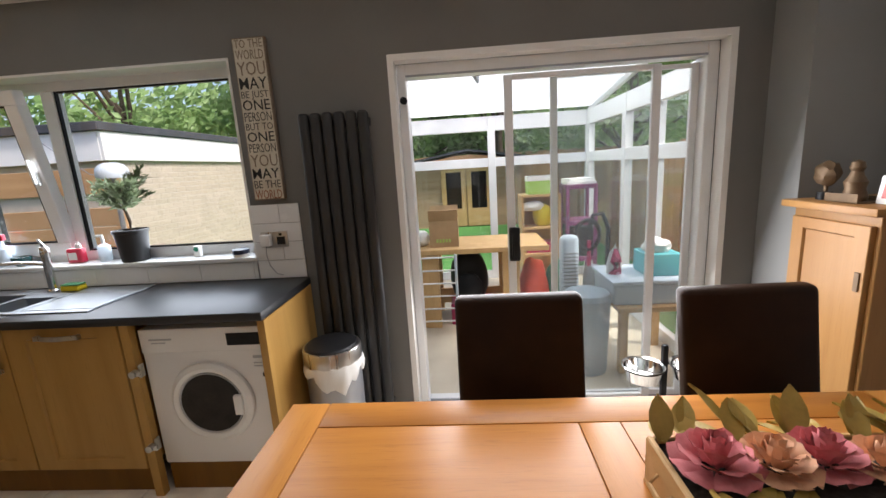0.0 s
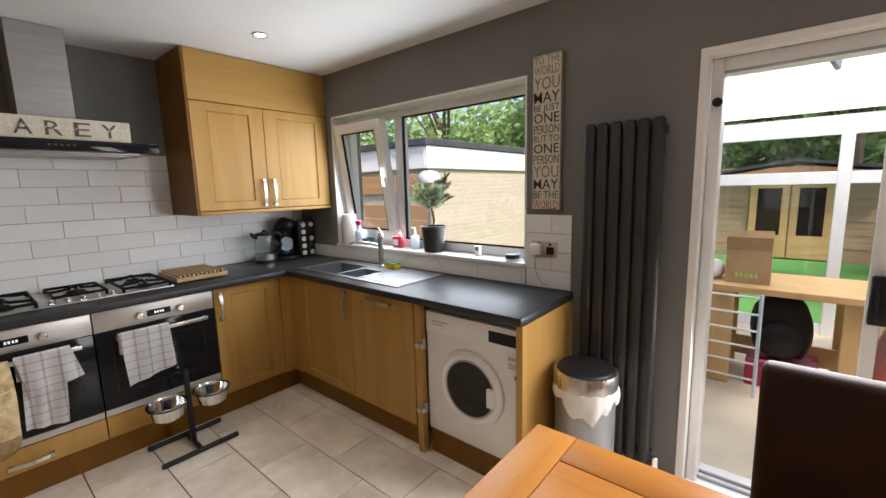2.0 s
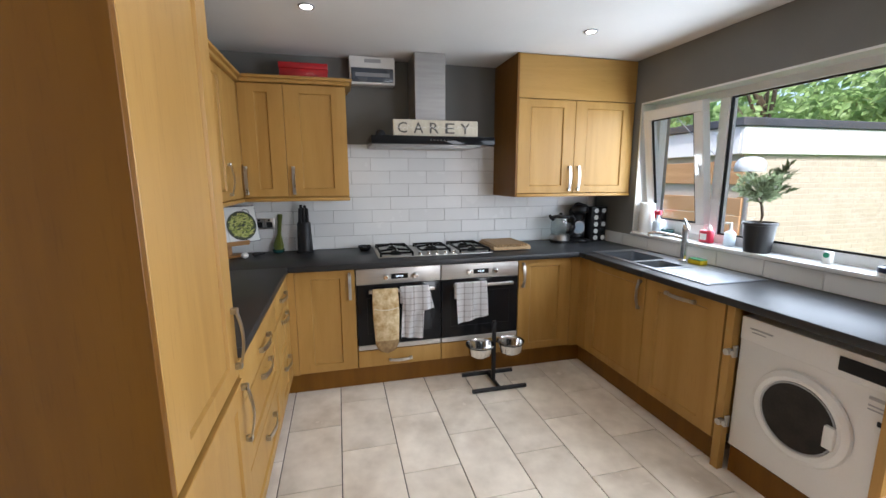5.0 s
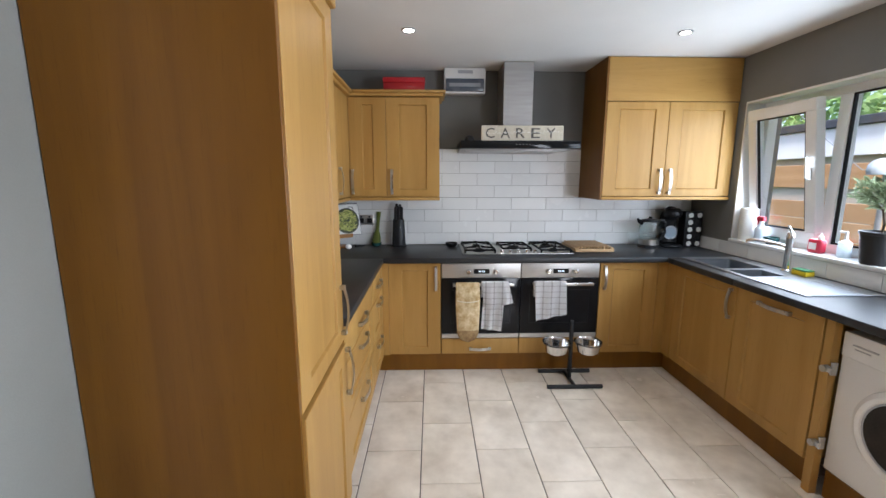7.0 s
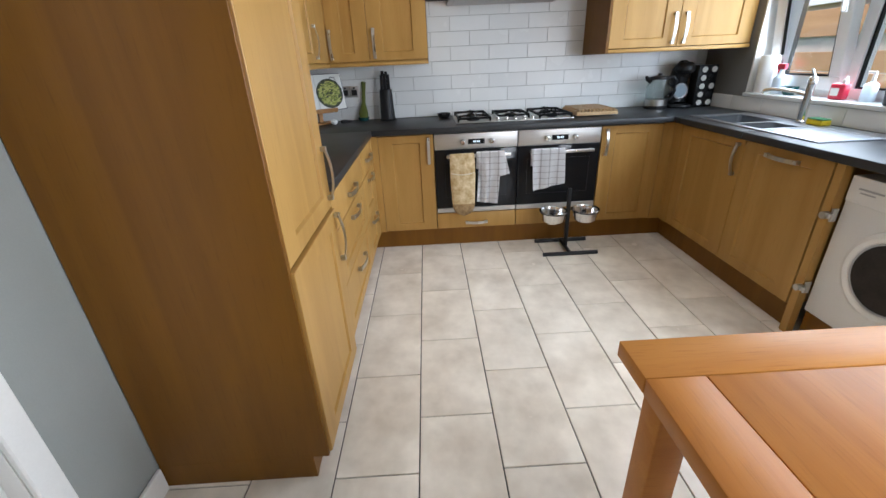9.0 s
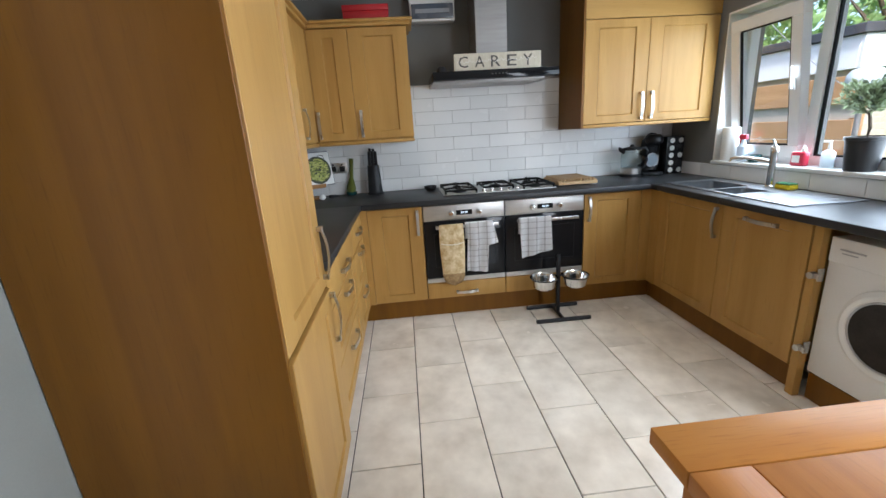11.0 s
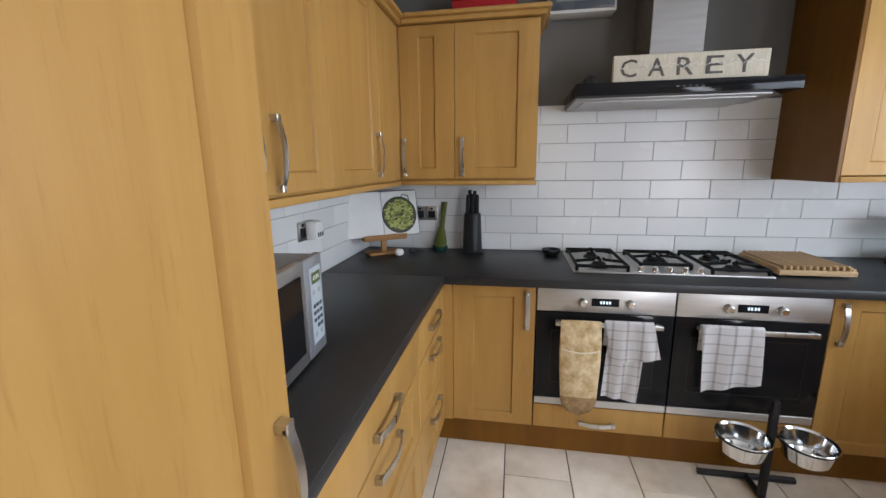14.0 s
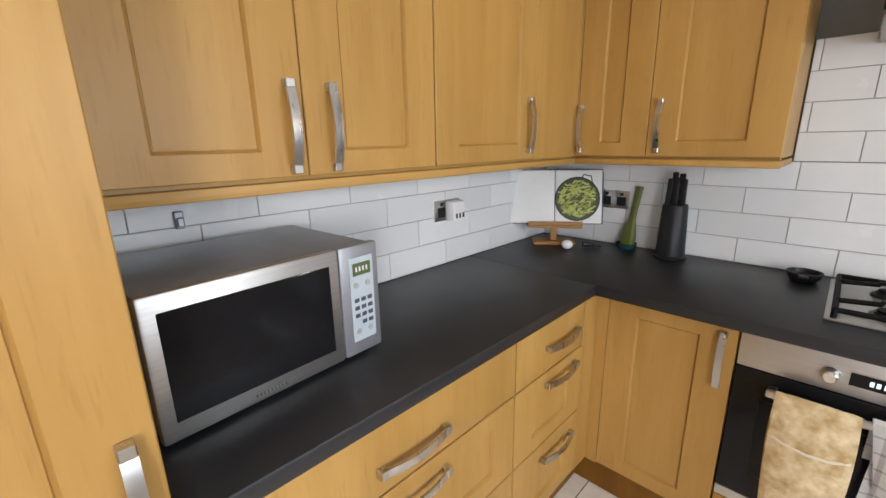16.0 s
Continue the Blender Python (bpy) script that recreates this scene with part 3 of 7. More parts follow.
part("gasket", moved(join(*[box(a, b, FY0 - 0.022, FY0 - 0.008, c, d) for a, b, c, d in ((CX0 + 0.075, CX1 - 0.075, CZ0 + 0.075, CZ0 + 0.085), (CX0 + 0.075, CX1 - 0.075, CZ1 - 0.085, CZ1 - 0.075),
     (CX0 + 0.075, CX0 + 0.085, CZ0 + 0.085, CZ1 - 0.085), (CX1 - 0.085, CX1 - 0.075, CZ0 + 0.085, CZ1 - 0.085))]), tilt), BLACK, sash)
glass = part("pane", moved(box(CX0 + 0.07, CX1 - 0.07, FY0 - 0.003, FY0 + 0.003, CZ0 + 0.07, CZ1 - 0.07), tilt), GLASS, sash)
glass.visible_shadow = False
part("handle", moved(join(box(CX1 - 0.05, CX1 - 0.025, FY0 - 0.045, FY0 - 0.03, 1.50, 1.57, 0.003), box(CX1 - 0.045, CX1 - 0.03, FY0 - 0.065, FY0 - 0.045, 1.51, 1.64, 0.006, 2)), tilt), WHITE, sash, "white lever handle")
solid("window_reveal", join(box(WX0 - 0.0, WX0 + 0.012, WY - 0.004, FY0, WZ0, WZ1), box(WX1 - 0.012, WX1, WY - 0.004, FY0, WZ0, WZ1), box(WX0 + 0.012, WX1 - 0.012, WY - 0.004, FY0, WZ1 - 0.012, WZ1)), WHITE_PAINT, "white painted window reveal", "trim", kind="structure")
solid("window_sill", box(WX0, WX1, WY - 0.025, FY0 + 0.005, WZ0 - 0.02, WZ0 + 0.006, 0.006, 2), GLAZED, "white tiled window sill crowded with washing-up things", "sill", kind="structure")

# sliding patio door
patio = tagged(thing("door_2", "white framed sliding glass patio door, left leaf slid open", "patio door", (3.9, 3.45, 0)), kind="structure")
solid("door_reveal", join(box(PX0, PX0 + 0.03, WY - 0.006, 3.418, 0, PZ1), box(PX1 - 0.03, PX1, WY - 0.006, 3.418, 0, PZ1), box(PX0 + 0.03, PX1 - 0.03, WY - 0.006, 3.418, PZ1 - 0.03, PZ1)), WHITE_PAINT, "white painted patio door reveal", "trim", kind="structure")
part("door_frame", join(box(PX0 + 0.03, PX0 + 0.075, 3.42, 3.53, 0.05, PZ1 - 0.03, 0.004), box(PX1 - 0.085, PX1 - 0.03, 3.42, 3.53, 0.05, PZ1 - 0.03, 0.004), box(PX0 + 0.075, PX1 - 0.085, 3.42, 3.53, PZ1 - 0.09, PZ1 - 0.03, 0.004),
     box(PX0 + 0.03, PX1 - 0.03, 3.40, 3.60, 0.0, 0.05, 0.004)), UPVC, patio)
part("track", join(box(PX0 + 0.075, PX1 - 0.085, 3.455, 3.465, 0.05, 0.065), box(PX0 + 0.075, PX1 - 0.085, 3.505, 3.515, 0.05, 0.065), box(PX0 + 0.075, PX1 - 0.085, 3.418, 3.424, PZ1 - 0.093, PZ1 - 0.083)), GREY_METAL, patio, "dull aluminium track")


def leaf(x0, x1, y0, y1, bar, name):
    ob = part(name, join(box(x0, x0 + bar, y0, y1, 0.07, 1.895, 0.003), box(x1 - bar, x1, y0, y1, 0.07, 1.895, 0.003), box(x0 + bar, x1 - bar, y0, y1, 0.07, 0.07 + bar, 0.003), box(x0 + bar, x1 - bar, y0, y1, 1.895 - bar * 0.6, 1.895, 0.003)), UPVC, patio)
    pane = part("pane", box(x0 + bar, x1 - bar, (y0 + y1) / 2 - 0.003, (y0 + y1) / 2 + 0.003, 0.07 + bar, 1.895 - bar * 0.6), HAZY_GLASS, ob)
    pane.visible_shadow = False
    return ob


slid = leaf(3.628, 4.405, 3.438, 3.464, 0.042, "sliding_leaf")
leaf(3.87, 4.609, 3.488, 3.512, 0.036, "fixed_leaf")
part("pull_handle", join(box(3.632, 3.690, 3.405, 3.430, 0.935, 1.12, 0.008, 2), box(3.645, 3.655, 3.385, 3.405, 0.96, 1.09, 0.004)), BLACK, slid, "black pull handle")
part("lock", disc(3.118, 3.42, 1.80, 0.018, 0.02, Matrix.Rotation(radians(90), 4, "X")), BLACK, patio, "small black bolt")

# ---- fitted kitchen ----
FACE = {"east": Matrix.Rotation(radians(90), 4, "Z"), "south": Matrix(), "north": Matrix.Rotation(radians(180), 4, "Z")}


def shaker(w, h, rail=0.075, t=0.02, slab=False, stile=0.1):
    """A framed door with a sunk panel; its front is y = 0, its lower left corner the origin."""
    g = 0.0015
    if slab:
        return box(g, w - g, 0, t, g, h - g, 0.0025, 2)
    bm = box(g, w - g, 0, t, g, h - g)
    front = [f for f in bm.faces if f.normal.y < -0.9]
    bmesh.ops.inset_region(bm, faces=front, thickness=rail)
    for v in front[0].verts:
        v.co.x = stile if v.co.x < w / 2 else w - stile
    for wide, deep in ((0.008, -0.008), (0.0008, -0.0025), (0.0015, 0.0), (0.0008, 0.002)):
        bmesh.ops.inset_region(bm, faces=front, thickness=wide, depth=deep)
    outer = [e for e in bm.edges if all(abs(v.co.y) < 1e-5 for v in e.verts) and (all(min(v.co.x, w - v.co.x) < 0.01 for v in e.verts) or all(min(v.co.z, h - v.co.z) < 0.01 for v in e.verts))]
    bmesh.ops.bevel(bm, geom=outer, offset=0.002, segments=1, affect="EDGES")
    return bm


def bow(length, width=0.02):
    """An arched flat bar handle, upright, centred on the origin, standing out to -y."""
    bm = bmesh.new()
    rows = []
    for k in range(13):
        u = k / 12 * 2 - 1
        out = -0.018 - 0.016 * (1 - u * u)
        rows.append([bm.verts.new((s * width / 2, out + d, u * length / 2)) for s, d in ((-1, 0), (1, 0), (1, 0.006), (-1, 0.006))])
    for a, b in zip(rows, rows[1:]):
        for k in range(4):
            bm.faces.new((a[k], a[(k + 1) % 4], b[(k + 1) % 4], b[k]))
    bm.faces.new(rows[0][::-1]), bm.faces.new(rows[-1])
    bmesh.ops.recalc_face_normals(bm, faces=bm.faces)
    for s in (-1, 1):
        foot = box(-width / 2, width / 2, -0.022, 0.0, s * length / 2 - 0.009, s * length / 2 + 0.009, 0.0015)
        bm = join(bm, foot)
    return bm


def cabinet(name, label, face, at, w, z0, z1, depth, fronts, group, mat=OAK, side=None):
    """fronts: x, z, width, height, slab, handle place ('' for none): x and z of its centre, length, upright."""
    m = Matrix.Translation(at) @ FACE[face]
    ob = thing(name, label, "cabinet", m @ Vector((w / 2, depth / 2, z0)), group)
    part("body", moved(box(0.0005, w - 0.0005, 0.0215, depth, z0, z1, 0.001), m), side or mat, ob)
    for x, z, fw, fh, slab, handle in fronts:
        kind = "drawer_front" if fw > fh else "door"
        leafy = part(kind, moved(shaker(fw, fh, slab=slab), m @ Matrix.Translation((x, 0, z))), mat, ob)
        if handle:
            hx, hz, length, upright = handle
            turn = Matrix() if upright else Matrix.Rotation(radians(90), 4, "Y")
            part("handle", moved(bow(length), m @ Matrix.Translation((hx, 0, hz)) @ turn), STEEL, leafy, "arched brushed steel handle")
    return ob


BASE = "base cabinets"
BX, BY, SY = 0.60, 2.83, 0.655    # fronts: hob run, window run, fridge run
cabinet("base_cabinet", "honey oak base cabinet with a shaker door beside the oven", "east", (BX, 0.70, 0), 0.395, 0.15, 0.875, 0.55, [(0, 0.15, 0.395, 0.72, False, (0.358, 0.755, 0.17, True))], BASE)
cabinet("base_cabinet", "honey oak base cabinet with a shaker door under the kettle corner", "east", (BX, 2.305, 0), 0.445, 0.15, 0.875, 0.55, [(0, 0.15, 0.445, 0.72, False, (0.037, 0.755, 0.17, True))], BASE)
cabinet("sink_cabinet", "honey oak shaker cabinet under the sink", "south", (0.70, BY, 0), 0.612, 0.15, 0.70, 0.48, [(0, 0.15, 0.612, 0.72, False, (0.572, 0.755, 0.17, True))], BASE)
cabinet("dishwasher_cabinet", "honey oak shaker panel over a built-in dishwasher", "south", (1.315, BY, 0), 0.545, 0.15, 0.875, 0.48, [(0, 0.15, 0.545, 0.72, False, (0.272, 0.825, 0.19, False))], BASE)
cabinet("drawer_cabinet", "narrow honey oak cabinet with three drawers", "north", (1.125, SY, 0), 0.425, 0.15, 0.875, 0.57,
        [(0, 0.70, 0.425, 0.17, True, (0.265, 0.785, 0.19, False)), (0, 0.43, 0.425, 0.267, False, (0.265, 0.655, 0.19, False)), (0, 0.15, 0.425, 0.277, False, (0.265, 0.365, 0.19, False))], BASE)
cabinet("drawer_cabinet", "wide honey oak cabinet with three deep drawers", "north", (1.96, SY, 0), 0.832, 0.15, 0.875, 0.57,
        [(0, 0.70, 0.832, 0.17, True, (0.437, 0.765, 0.19, False)), (0, 0.43, 0.832, 0.267, False, (0.437, 0.645, 0.19, False)), (0, 0.15, 0.832, 0.277, False, (0.437, 0.355, 0.19, False))], BASE)
for nm, b in (("corner_filler", join(box(0.585, 0.60, 0.64, 0.70, 0.145, 0.875, 0.001), box(0.60, 0.70, 0.64, 0.655, 0.145, 0.875, 0.001))), ("corner_filler", join(box(0.585, 0.60, 2.752, 2.845, 0.145, 0.875, 0.001), box(0.60, 0.698, 2.83, 2.845, 0.145, 0.875, 0.001)))):
    solid(nm, b, OAK, "honey oak corner filler strip between base cabinets", "filler strip", BASE)
# kickboards share the end panels' oak, with shade darkened into its colour
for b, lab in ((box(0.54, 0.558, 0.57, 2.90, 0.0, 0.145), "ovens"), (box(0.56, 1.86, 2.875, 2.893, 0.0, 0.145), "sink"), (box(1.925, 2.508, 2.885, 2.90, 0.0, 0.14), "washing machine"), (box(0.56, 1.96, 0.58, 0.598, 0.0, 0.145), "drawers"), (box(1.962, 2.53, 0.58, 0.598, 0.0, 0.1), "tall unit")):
    solid("plinth", b, OAK_SHADED, "kickboard in shade-darkened oak under the " + lab, "plinth", "plinths")

# drawers under the two ovens and the ovens
for k, y in enumerate((1.098, 1.70)):
    cabinet("drawer_cabinet", "shallow honey oak drawer front under the oven", "east", (BX, y, 0), 0.60, 0.15, 0.27, 0.5, [(0, 0.15, 0.60, 0.125, True, (0.30, 0.195, 0.15, False))], "oven drawers")
    oven = thing("oven", "built-in steel and black glass oven with cloths on its rail", "oven", (0.35, y + 0.3, 0.28), "built-in ovens")
    part("body", box(0.06, 0.585, y + 0.005, y + 0.595, 0.279, 0.868), GREY_METAL, oven)
    panel = part("control_panel", box(0.585, 0.606, y + 0.002, y + 0.598, 0.757, 0.868, 0.003, 2), STEEL_WIDE, oven, "brushed steel control panel")
    part("display", box(0.6065, 0.609, y + 0.243, y + 0.362, 0.79, 0.826, 0.001), BLACK_GLASS, panel)
    part("clock_digits", join(*[box(0.6095, 0.6105, y + 0.28 + d, y + 0.288 + d, 0.802, 0.815) for d in (0, 0.012, 0.026, 0.038)]), DIGITS, panel)
    for ky in (0.205, 0.41):
        part("knob", moved(lathe([(0, 0), (0.021, 0), (0.021, 0.006), (0.017, 0.012), (0.016, 0.026), (0.013, 0.028), (0, 0.028)]), Matrix.Translation((0.606, y + ky, 0.806)) @ Matrix.Rotation(radians(90), 4, "Y")), CHROME, panel)
    glassy = part("oven_door", box(0.588, 0.607, y + 0.002, y + 0.598, 0.318, 0.754, 0.003, 2), BLACK_GLASS, oven, "black glass oven door")
    part("inner_frame", join(box(0.6075, 0.608, y + 0.07, y + 0.53, 0.66, 0.664), box(0.6075, 0.608, y + 0.07, y + 0.53, 0.40, 0.404), box(0.6075, 0.608, y + 0.07, y + 0.074, 0.40, 0.664), box(0.6075, 0.608, y + 0.526, y + 0.53, 0.40, 0.664)), BLACK, glassy)
    part("trim_strip", box(0.588, 0.606, y + 0.002, y + 0.598, 0.281, 0.316, 0.002), STEEL_WIDE, oven, "brushed steel lower strip")
    part("door_rail", join(box(0.638, 0.650, y + 0.085, y + 0.545, 0.702, 0.724, 0.003, 2), box(0.607, 0.640, y + 0.088, y + 0.108, 0.705, 0.721, 0.002), box(0.607, 0.640, y + 0.522, y + 0.542, 0.705, 0.721, 0.002)), STEEL, glassy, "flat steel rail")

# tall fridge housing
fridge = thing("fridge_cabinet", "tall honey oak integrated fridge freezer cabinet", "cabinet", (2.24, 0.36, 0))
# end panel: same veneer as the doors, its shade painted in
part("side_panel", join(box(2.53, 2.552, 0.064, 0.655, 0.1, 2.2, 0.001), box(2.53, 2.552, 0.064, 0.60, 0.0, 0.1)), OAK_SHADED, fridge, "oak veneered end panel, shade put into its colour")
part("body", box(1.962, 2.53, 0.064, 0.632, 0.1, 2.2), OAK, fridge)
for z0, h, hz, proud in ((0.11, 0.708, 0.70, 0.012), (0.823, 1.286, 0.965, 0.0)):
    d = part("door", moved(shaker(0.567, h, 0.09), Matrix.Translation((2.529 + proud, SY + proud, z0)) @ FACE["north"]), OAK, fridge)
    part("handle", moved(bow(0.19), Matrix.Translation((1.998, SY + proud, hz)) @ FACE["north"]), STEEL, d, "arched brushed steel handle")
part("cornice", join(box(1.935, 2.58, 0.064, 0.69, 2.2, 2.235, 0.004), box(1.95, 2.565, 0.064, 0.672, 2.112, 2.2, 0.004)), OAK_X, fridge)

# wall cabinets
WALLC = "wall cabinets"
H0, H1 = 1.355, 2.108
cabinet("wall_cabinet", "honey oak wall cabinet with two shaker doors", "north", (1.96, 0.385, 0), 0.794, H0, H1, 0.318,
        [(0, H0, 0.394, H1 - H0, False, (0.359, 1.46, 0.175, True)), (0.394, H0, 0.40, H1 - H0, False, (0.065 + 0.394, 1.46, 0.175, True))], WALLC)
cabinet("wall_cabinet", "honey oak corner wall cabinet with one shaker door", "north", (1.164, 0.385, 0), 0.52, H0, H1, 0.318, [(0, H0, 0.52, H1 - H0, False, (0.47, 1.476, 0.175, True))], WALLC)
cabinet("wall_cabinet", "honey oak wall cabinet with a narrow and a wide door", "east", (0.32, 0.39, 0), 0.70, H0, H1, 0.312,
        [(0.0, H0, 0.285, H1 - H0, False, (0.02, 1.468, 0.175, True)), (0.285, H0, 0.415, H1 - H0, False, (0.325, 1.468, 0.175, True))], WALLC)
solid("corner_filler", join(box(0.321, 0.642, 0.365, 0.384, H0, H1, 0.001), box(0.30, 0.319, 0.36, 0.388, H0, H1, 0.001)), OAK, "honey oak filler in the corner of the wall cabinets", "filler strip", WALLC)
solid("pelmet", join(box(0.30, 1.96, 0.362, 0.388, 1.323, 1.347, 0.004, 2), box(0.30, 0.326, 0.389, 1.092, 1.323, 1.347, 0.004, 2), box(0.004, 0.30, 1.07, 1.091, 1.324, 1.347, 0.003), box(0.27, 1.955, 0.33, 0.36, 1.34, 1.3545), box(0.265, 0.296, 0.361, 1.085, 1.34, 1.3545)), OAK_X, "honey oak light pelmet under the wall cabinets", "pelmet")
solid("cornice", join(box(0.004, 1.93, 0.064, 0.41, 2.112, 2.135, 0.004), box(0.004, 1.93, 0.064, 0.43, 2.135, 2.155, 0.006, 2), box(0.004, 0.345, 0.411, 1.115, 2.112, 2.135, 0.004), box(0.004, 0.365, 0.431, 1.135, 2.135, 2.155, 0.006, 2)), OAK_X, "honey oak cornice along the top of the wall cabinets", "cornice")
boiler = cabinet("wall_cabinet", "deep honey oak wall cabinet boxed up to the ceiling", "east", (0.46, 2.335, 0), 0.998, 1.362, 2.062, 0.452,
        [(0, 1.362, 0.475, 0.70, False, (0.437, 1.475, 0.175, True)), (0.475, 1.362, 0.523, 0.70, False, (0.515, 1.475, 0.175, True))], WALLC, side=OAK_SHADED)
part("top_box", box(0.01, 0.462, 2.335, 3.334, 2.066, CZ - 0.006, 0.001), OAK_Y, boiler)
# shade is put into this end panel's colour too
part("end_panel", box(0.006, 0.462, 2.318, 2.334, 1.335, CZ - 0.004, 0.001), OAK_SHADED, boiler, "oak end panel, its colour darkened for shade")
part("base_strip", box(0.006, 0.468, 2.3345, 3.334, 1.335, 1.359, 0.004, 2), OAK_Y, boiler)

# worktops: one U of charcoal laminate, the window run pierced for the sink
SX0, SX1, SYa, SYb = 0.73, 1.33, 2.885, 3.20
worktop = thing("worktop", "charcoal laminate worktop with rounded edges on the base cabinets", "worktop", (0.33, 1.7, 0.88))
part("hob_length", box(0.004, 0.66, 0.064, WY - 0.004, 0.88, 0.92, 0.006, 2), WORKTOP, worktop)
part("drawer_length", box(0.6545, 1.96, 0.064, 0.672, 0.8802, 0.9198, 0.006, 2), WORKTOP, worktop)
part("sink_length", join(box(0.6545, SX0, 2.78, WY - 0.004, 0.8802, 0.9198, 0.006, 2), box(SX0, SX1, 2.78, SYa, 0.8803, 0.9197, 0.004), box(SX0, SX1, SYb, WY - 0.004, 0.8803, 0.9197, 0.004), box(SX1, 2.548, 2.78, WY - 0.004, 0.8802, 0.9198, 0.006, 2)), WORKTOP, worktop)
solid("end_panel", box(2.512, 2.545, 2.80, WY - 0.004, 0.0, 0.878, 0.001), OAK, "honey oak end panel beside the washing machine", "panel")
post = thing("door_post", "honey oak upright beside the washing machine with two bare hinges", "panel", (1.89, 3.0, 0))
part("upright", box(1.868, 1.91, 2.832, 2.87, 0.0, 0.878, 0.001), OAK, post)
for hz in (0.645, 0.275):
    part("hinge", join(box(1.918, 1.926, 2.83, 2.86, hz - 0.03, hz + 0.03, 0.002), moved(disc(0, 0, 0, 0.016, 0.028, steps=16), Matrix.Translation((1.912, 2.826, hz)) @ Matrix.Rotation(radians(90), 4, "X")), box(1.90, 1.94, 2.808, 2.826, hz - 0.012, hz + 0.012, 0.003)), STEEL, post, "bare sprung steel hinge")


# ---- hob wall ----
def cloth(y0, y1, z0, ztop, x, folds=3, amp=0.006, slant=0.0, seed=1, lean=0.0):
    """Cloth hanging over a rail, its front at x; UVs in metres."""
    bm = bmesh.new()
    uv = bm.loops.layers.uv.new("UVMap")
    rnd = random.Random(seed)
    ph = rnd.uniform(0, 6)
    nu, nv = 14, 16
    grid = []
    for i in range(nu + 1):
        u = i / nu
        col = []
        for j in range(nv + 1):
            v = j / nv
            z = ztop - (ztop - z0 - slant * u) * v
            wave = amp * (0.3 + v) * math.sin(folds * 6.28 * u + ph + 1.4 * v) + 0.003 * noise.noise((u * 4, v * 5, seed))
            yy = y0 + (y1 - y0) * u + 0.006 * v * math.sin(5 * u + ph) + lean * v
            col.append(bm.verts.new((x + wave + 0.004 * v, yy, z)))
        back = [bm.verts.new((x - 0.012, y0 + (y1 - y0) * u, ztop + 0.008)), bm.verts.new((x - 0.028, y0 + (y1 - y0) * u, ztop)), bm.verts.new((x - 0.03, y0 + (y1 - y0) * u, ztop - 0.12))]
        grid.append(col[::-1] + back)
    for i in range(nu):
        for j in range(len(grid[0]) - 1):
            f = bm.faces.new((grid[i][j], grid[i + 1][j], grid[i + 1][j + 1], grid[i][j + 1]))
            for loop in f.loops:
                loop[uv].uv = (loop.vert.co.y, loop.vert.co.z)
    bmesh.ops.solidify(bm, geom=bm.faces[:], thickness=0.003)
    return bm


solid("tea_towel", cloth(1.415, 1.575, 0.375, 0.728, 0.654, 2, 0.006, -0.02, 3, -0.025), TOWEL, "white checked cotton tea towel hung over the oven rail", "tea towel", "tea towels")
solid("tea_towel", cloth(1.395, 1.595, 0.548, 0.738, 0.674, 2, 0.006, 0.03, 5, 0.035), TOWEL, "white checked tea towel folded short over the oven rail", "tea towel", "tea towels")
solid("tea_towel", cloth(1.792, 2.03, 0.435, 0.735, 0.660, 2, 0.006, 0.05, 8, 0.012), TOWEL, "white checked cotton tea towel on the oven rail", "tea towel", "tea towels")
mitt = thing("oven_glove", "sepia printed quilted oven glove hung over the oven rail", "oven glove", (0.66, 1.285, 0.26))
loft = bmesh.new()
levels = []
for k in range(25):
    v = k / 24
    z = 0.738 - 0.468 * v
    half = 0.086 + 0.005 * math.sin(5 * v) if v < 0.8 else 0.083 * math.sqrt(max(0.0004, 1 - ((v - 0.8) / 0.2) ** 2))
    thick = 0.006 + 0.015 * math.sin(3.1416 * min(1, v)) ** 0.7 if 0 < v < 1 else 0.004
    crease = 0.003 * math.sin(38 * v)
    levels.append([loft.verts.new((0.664 + (thick + crease) * math.sin(6.2832 * q / 20) + 0.002 * math.sin(9 * q + 7 * v), 1.292 + half * math.cos(6.2832 * q / 20) + 0.006 * v, z)) for q in range(20)])
for a, b in zip(levels, levels[1:]):
    for q in range(20):
        loft.faces.new((a[q], a[(q + 1) % 20], b[(q + 1) % 20], b[q]))
loft.faces.new(levels[0][::-1]), loft.faces.new(levels[-1])
bmesh.ops.recalc_face_normals(loft, faces=loft.faces)
palm = loft.copy()
bmesh.ops.delete(loft, geom=[f for f in loft.faces if f.calc_center_median().z < 0.37], context="FACES")
bmesh.ops.delete(palm, geom=[f for f in palm.faces if f.calc_center_median().z >= 0.37], context="FACES")
part("cuff", loft, MITT_PRINT, mitt)
part("palm", palm, MITT_BROWN, mitt, "darker brown printed palm end")
part("piping", rod([(0.666, 1.206, 0.60), (0.682, 1.25, 0.593), (0.686, 1.295, 0.59), (0.682, 1.34, 0.593), (0.668, 1.378, 0.60)], 0.004, 6), CREAM, mitt)

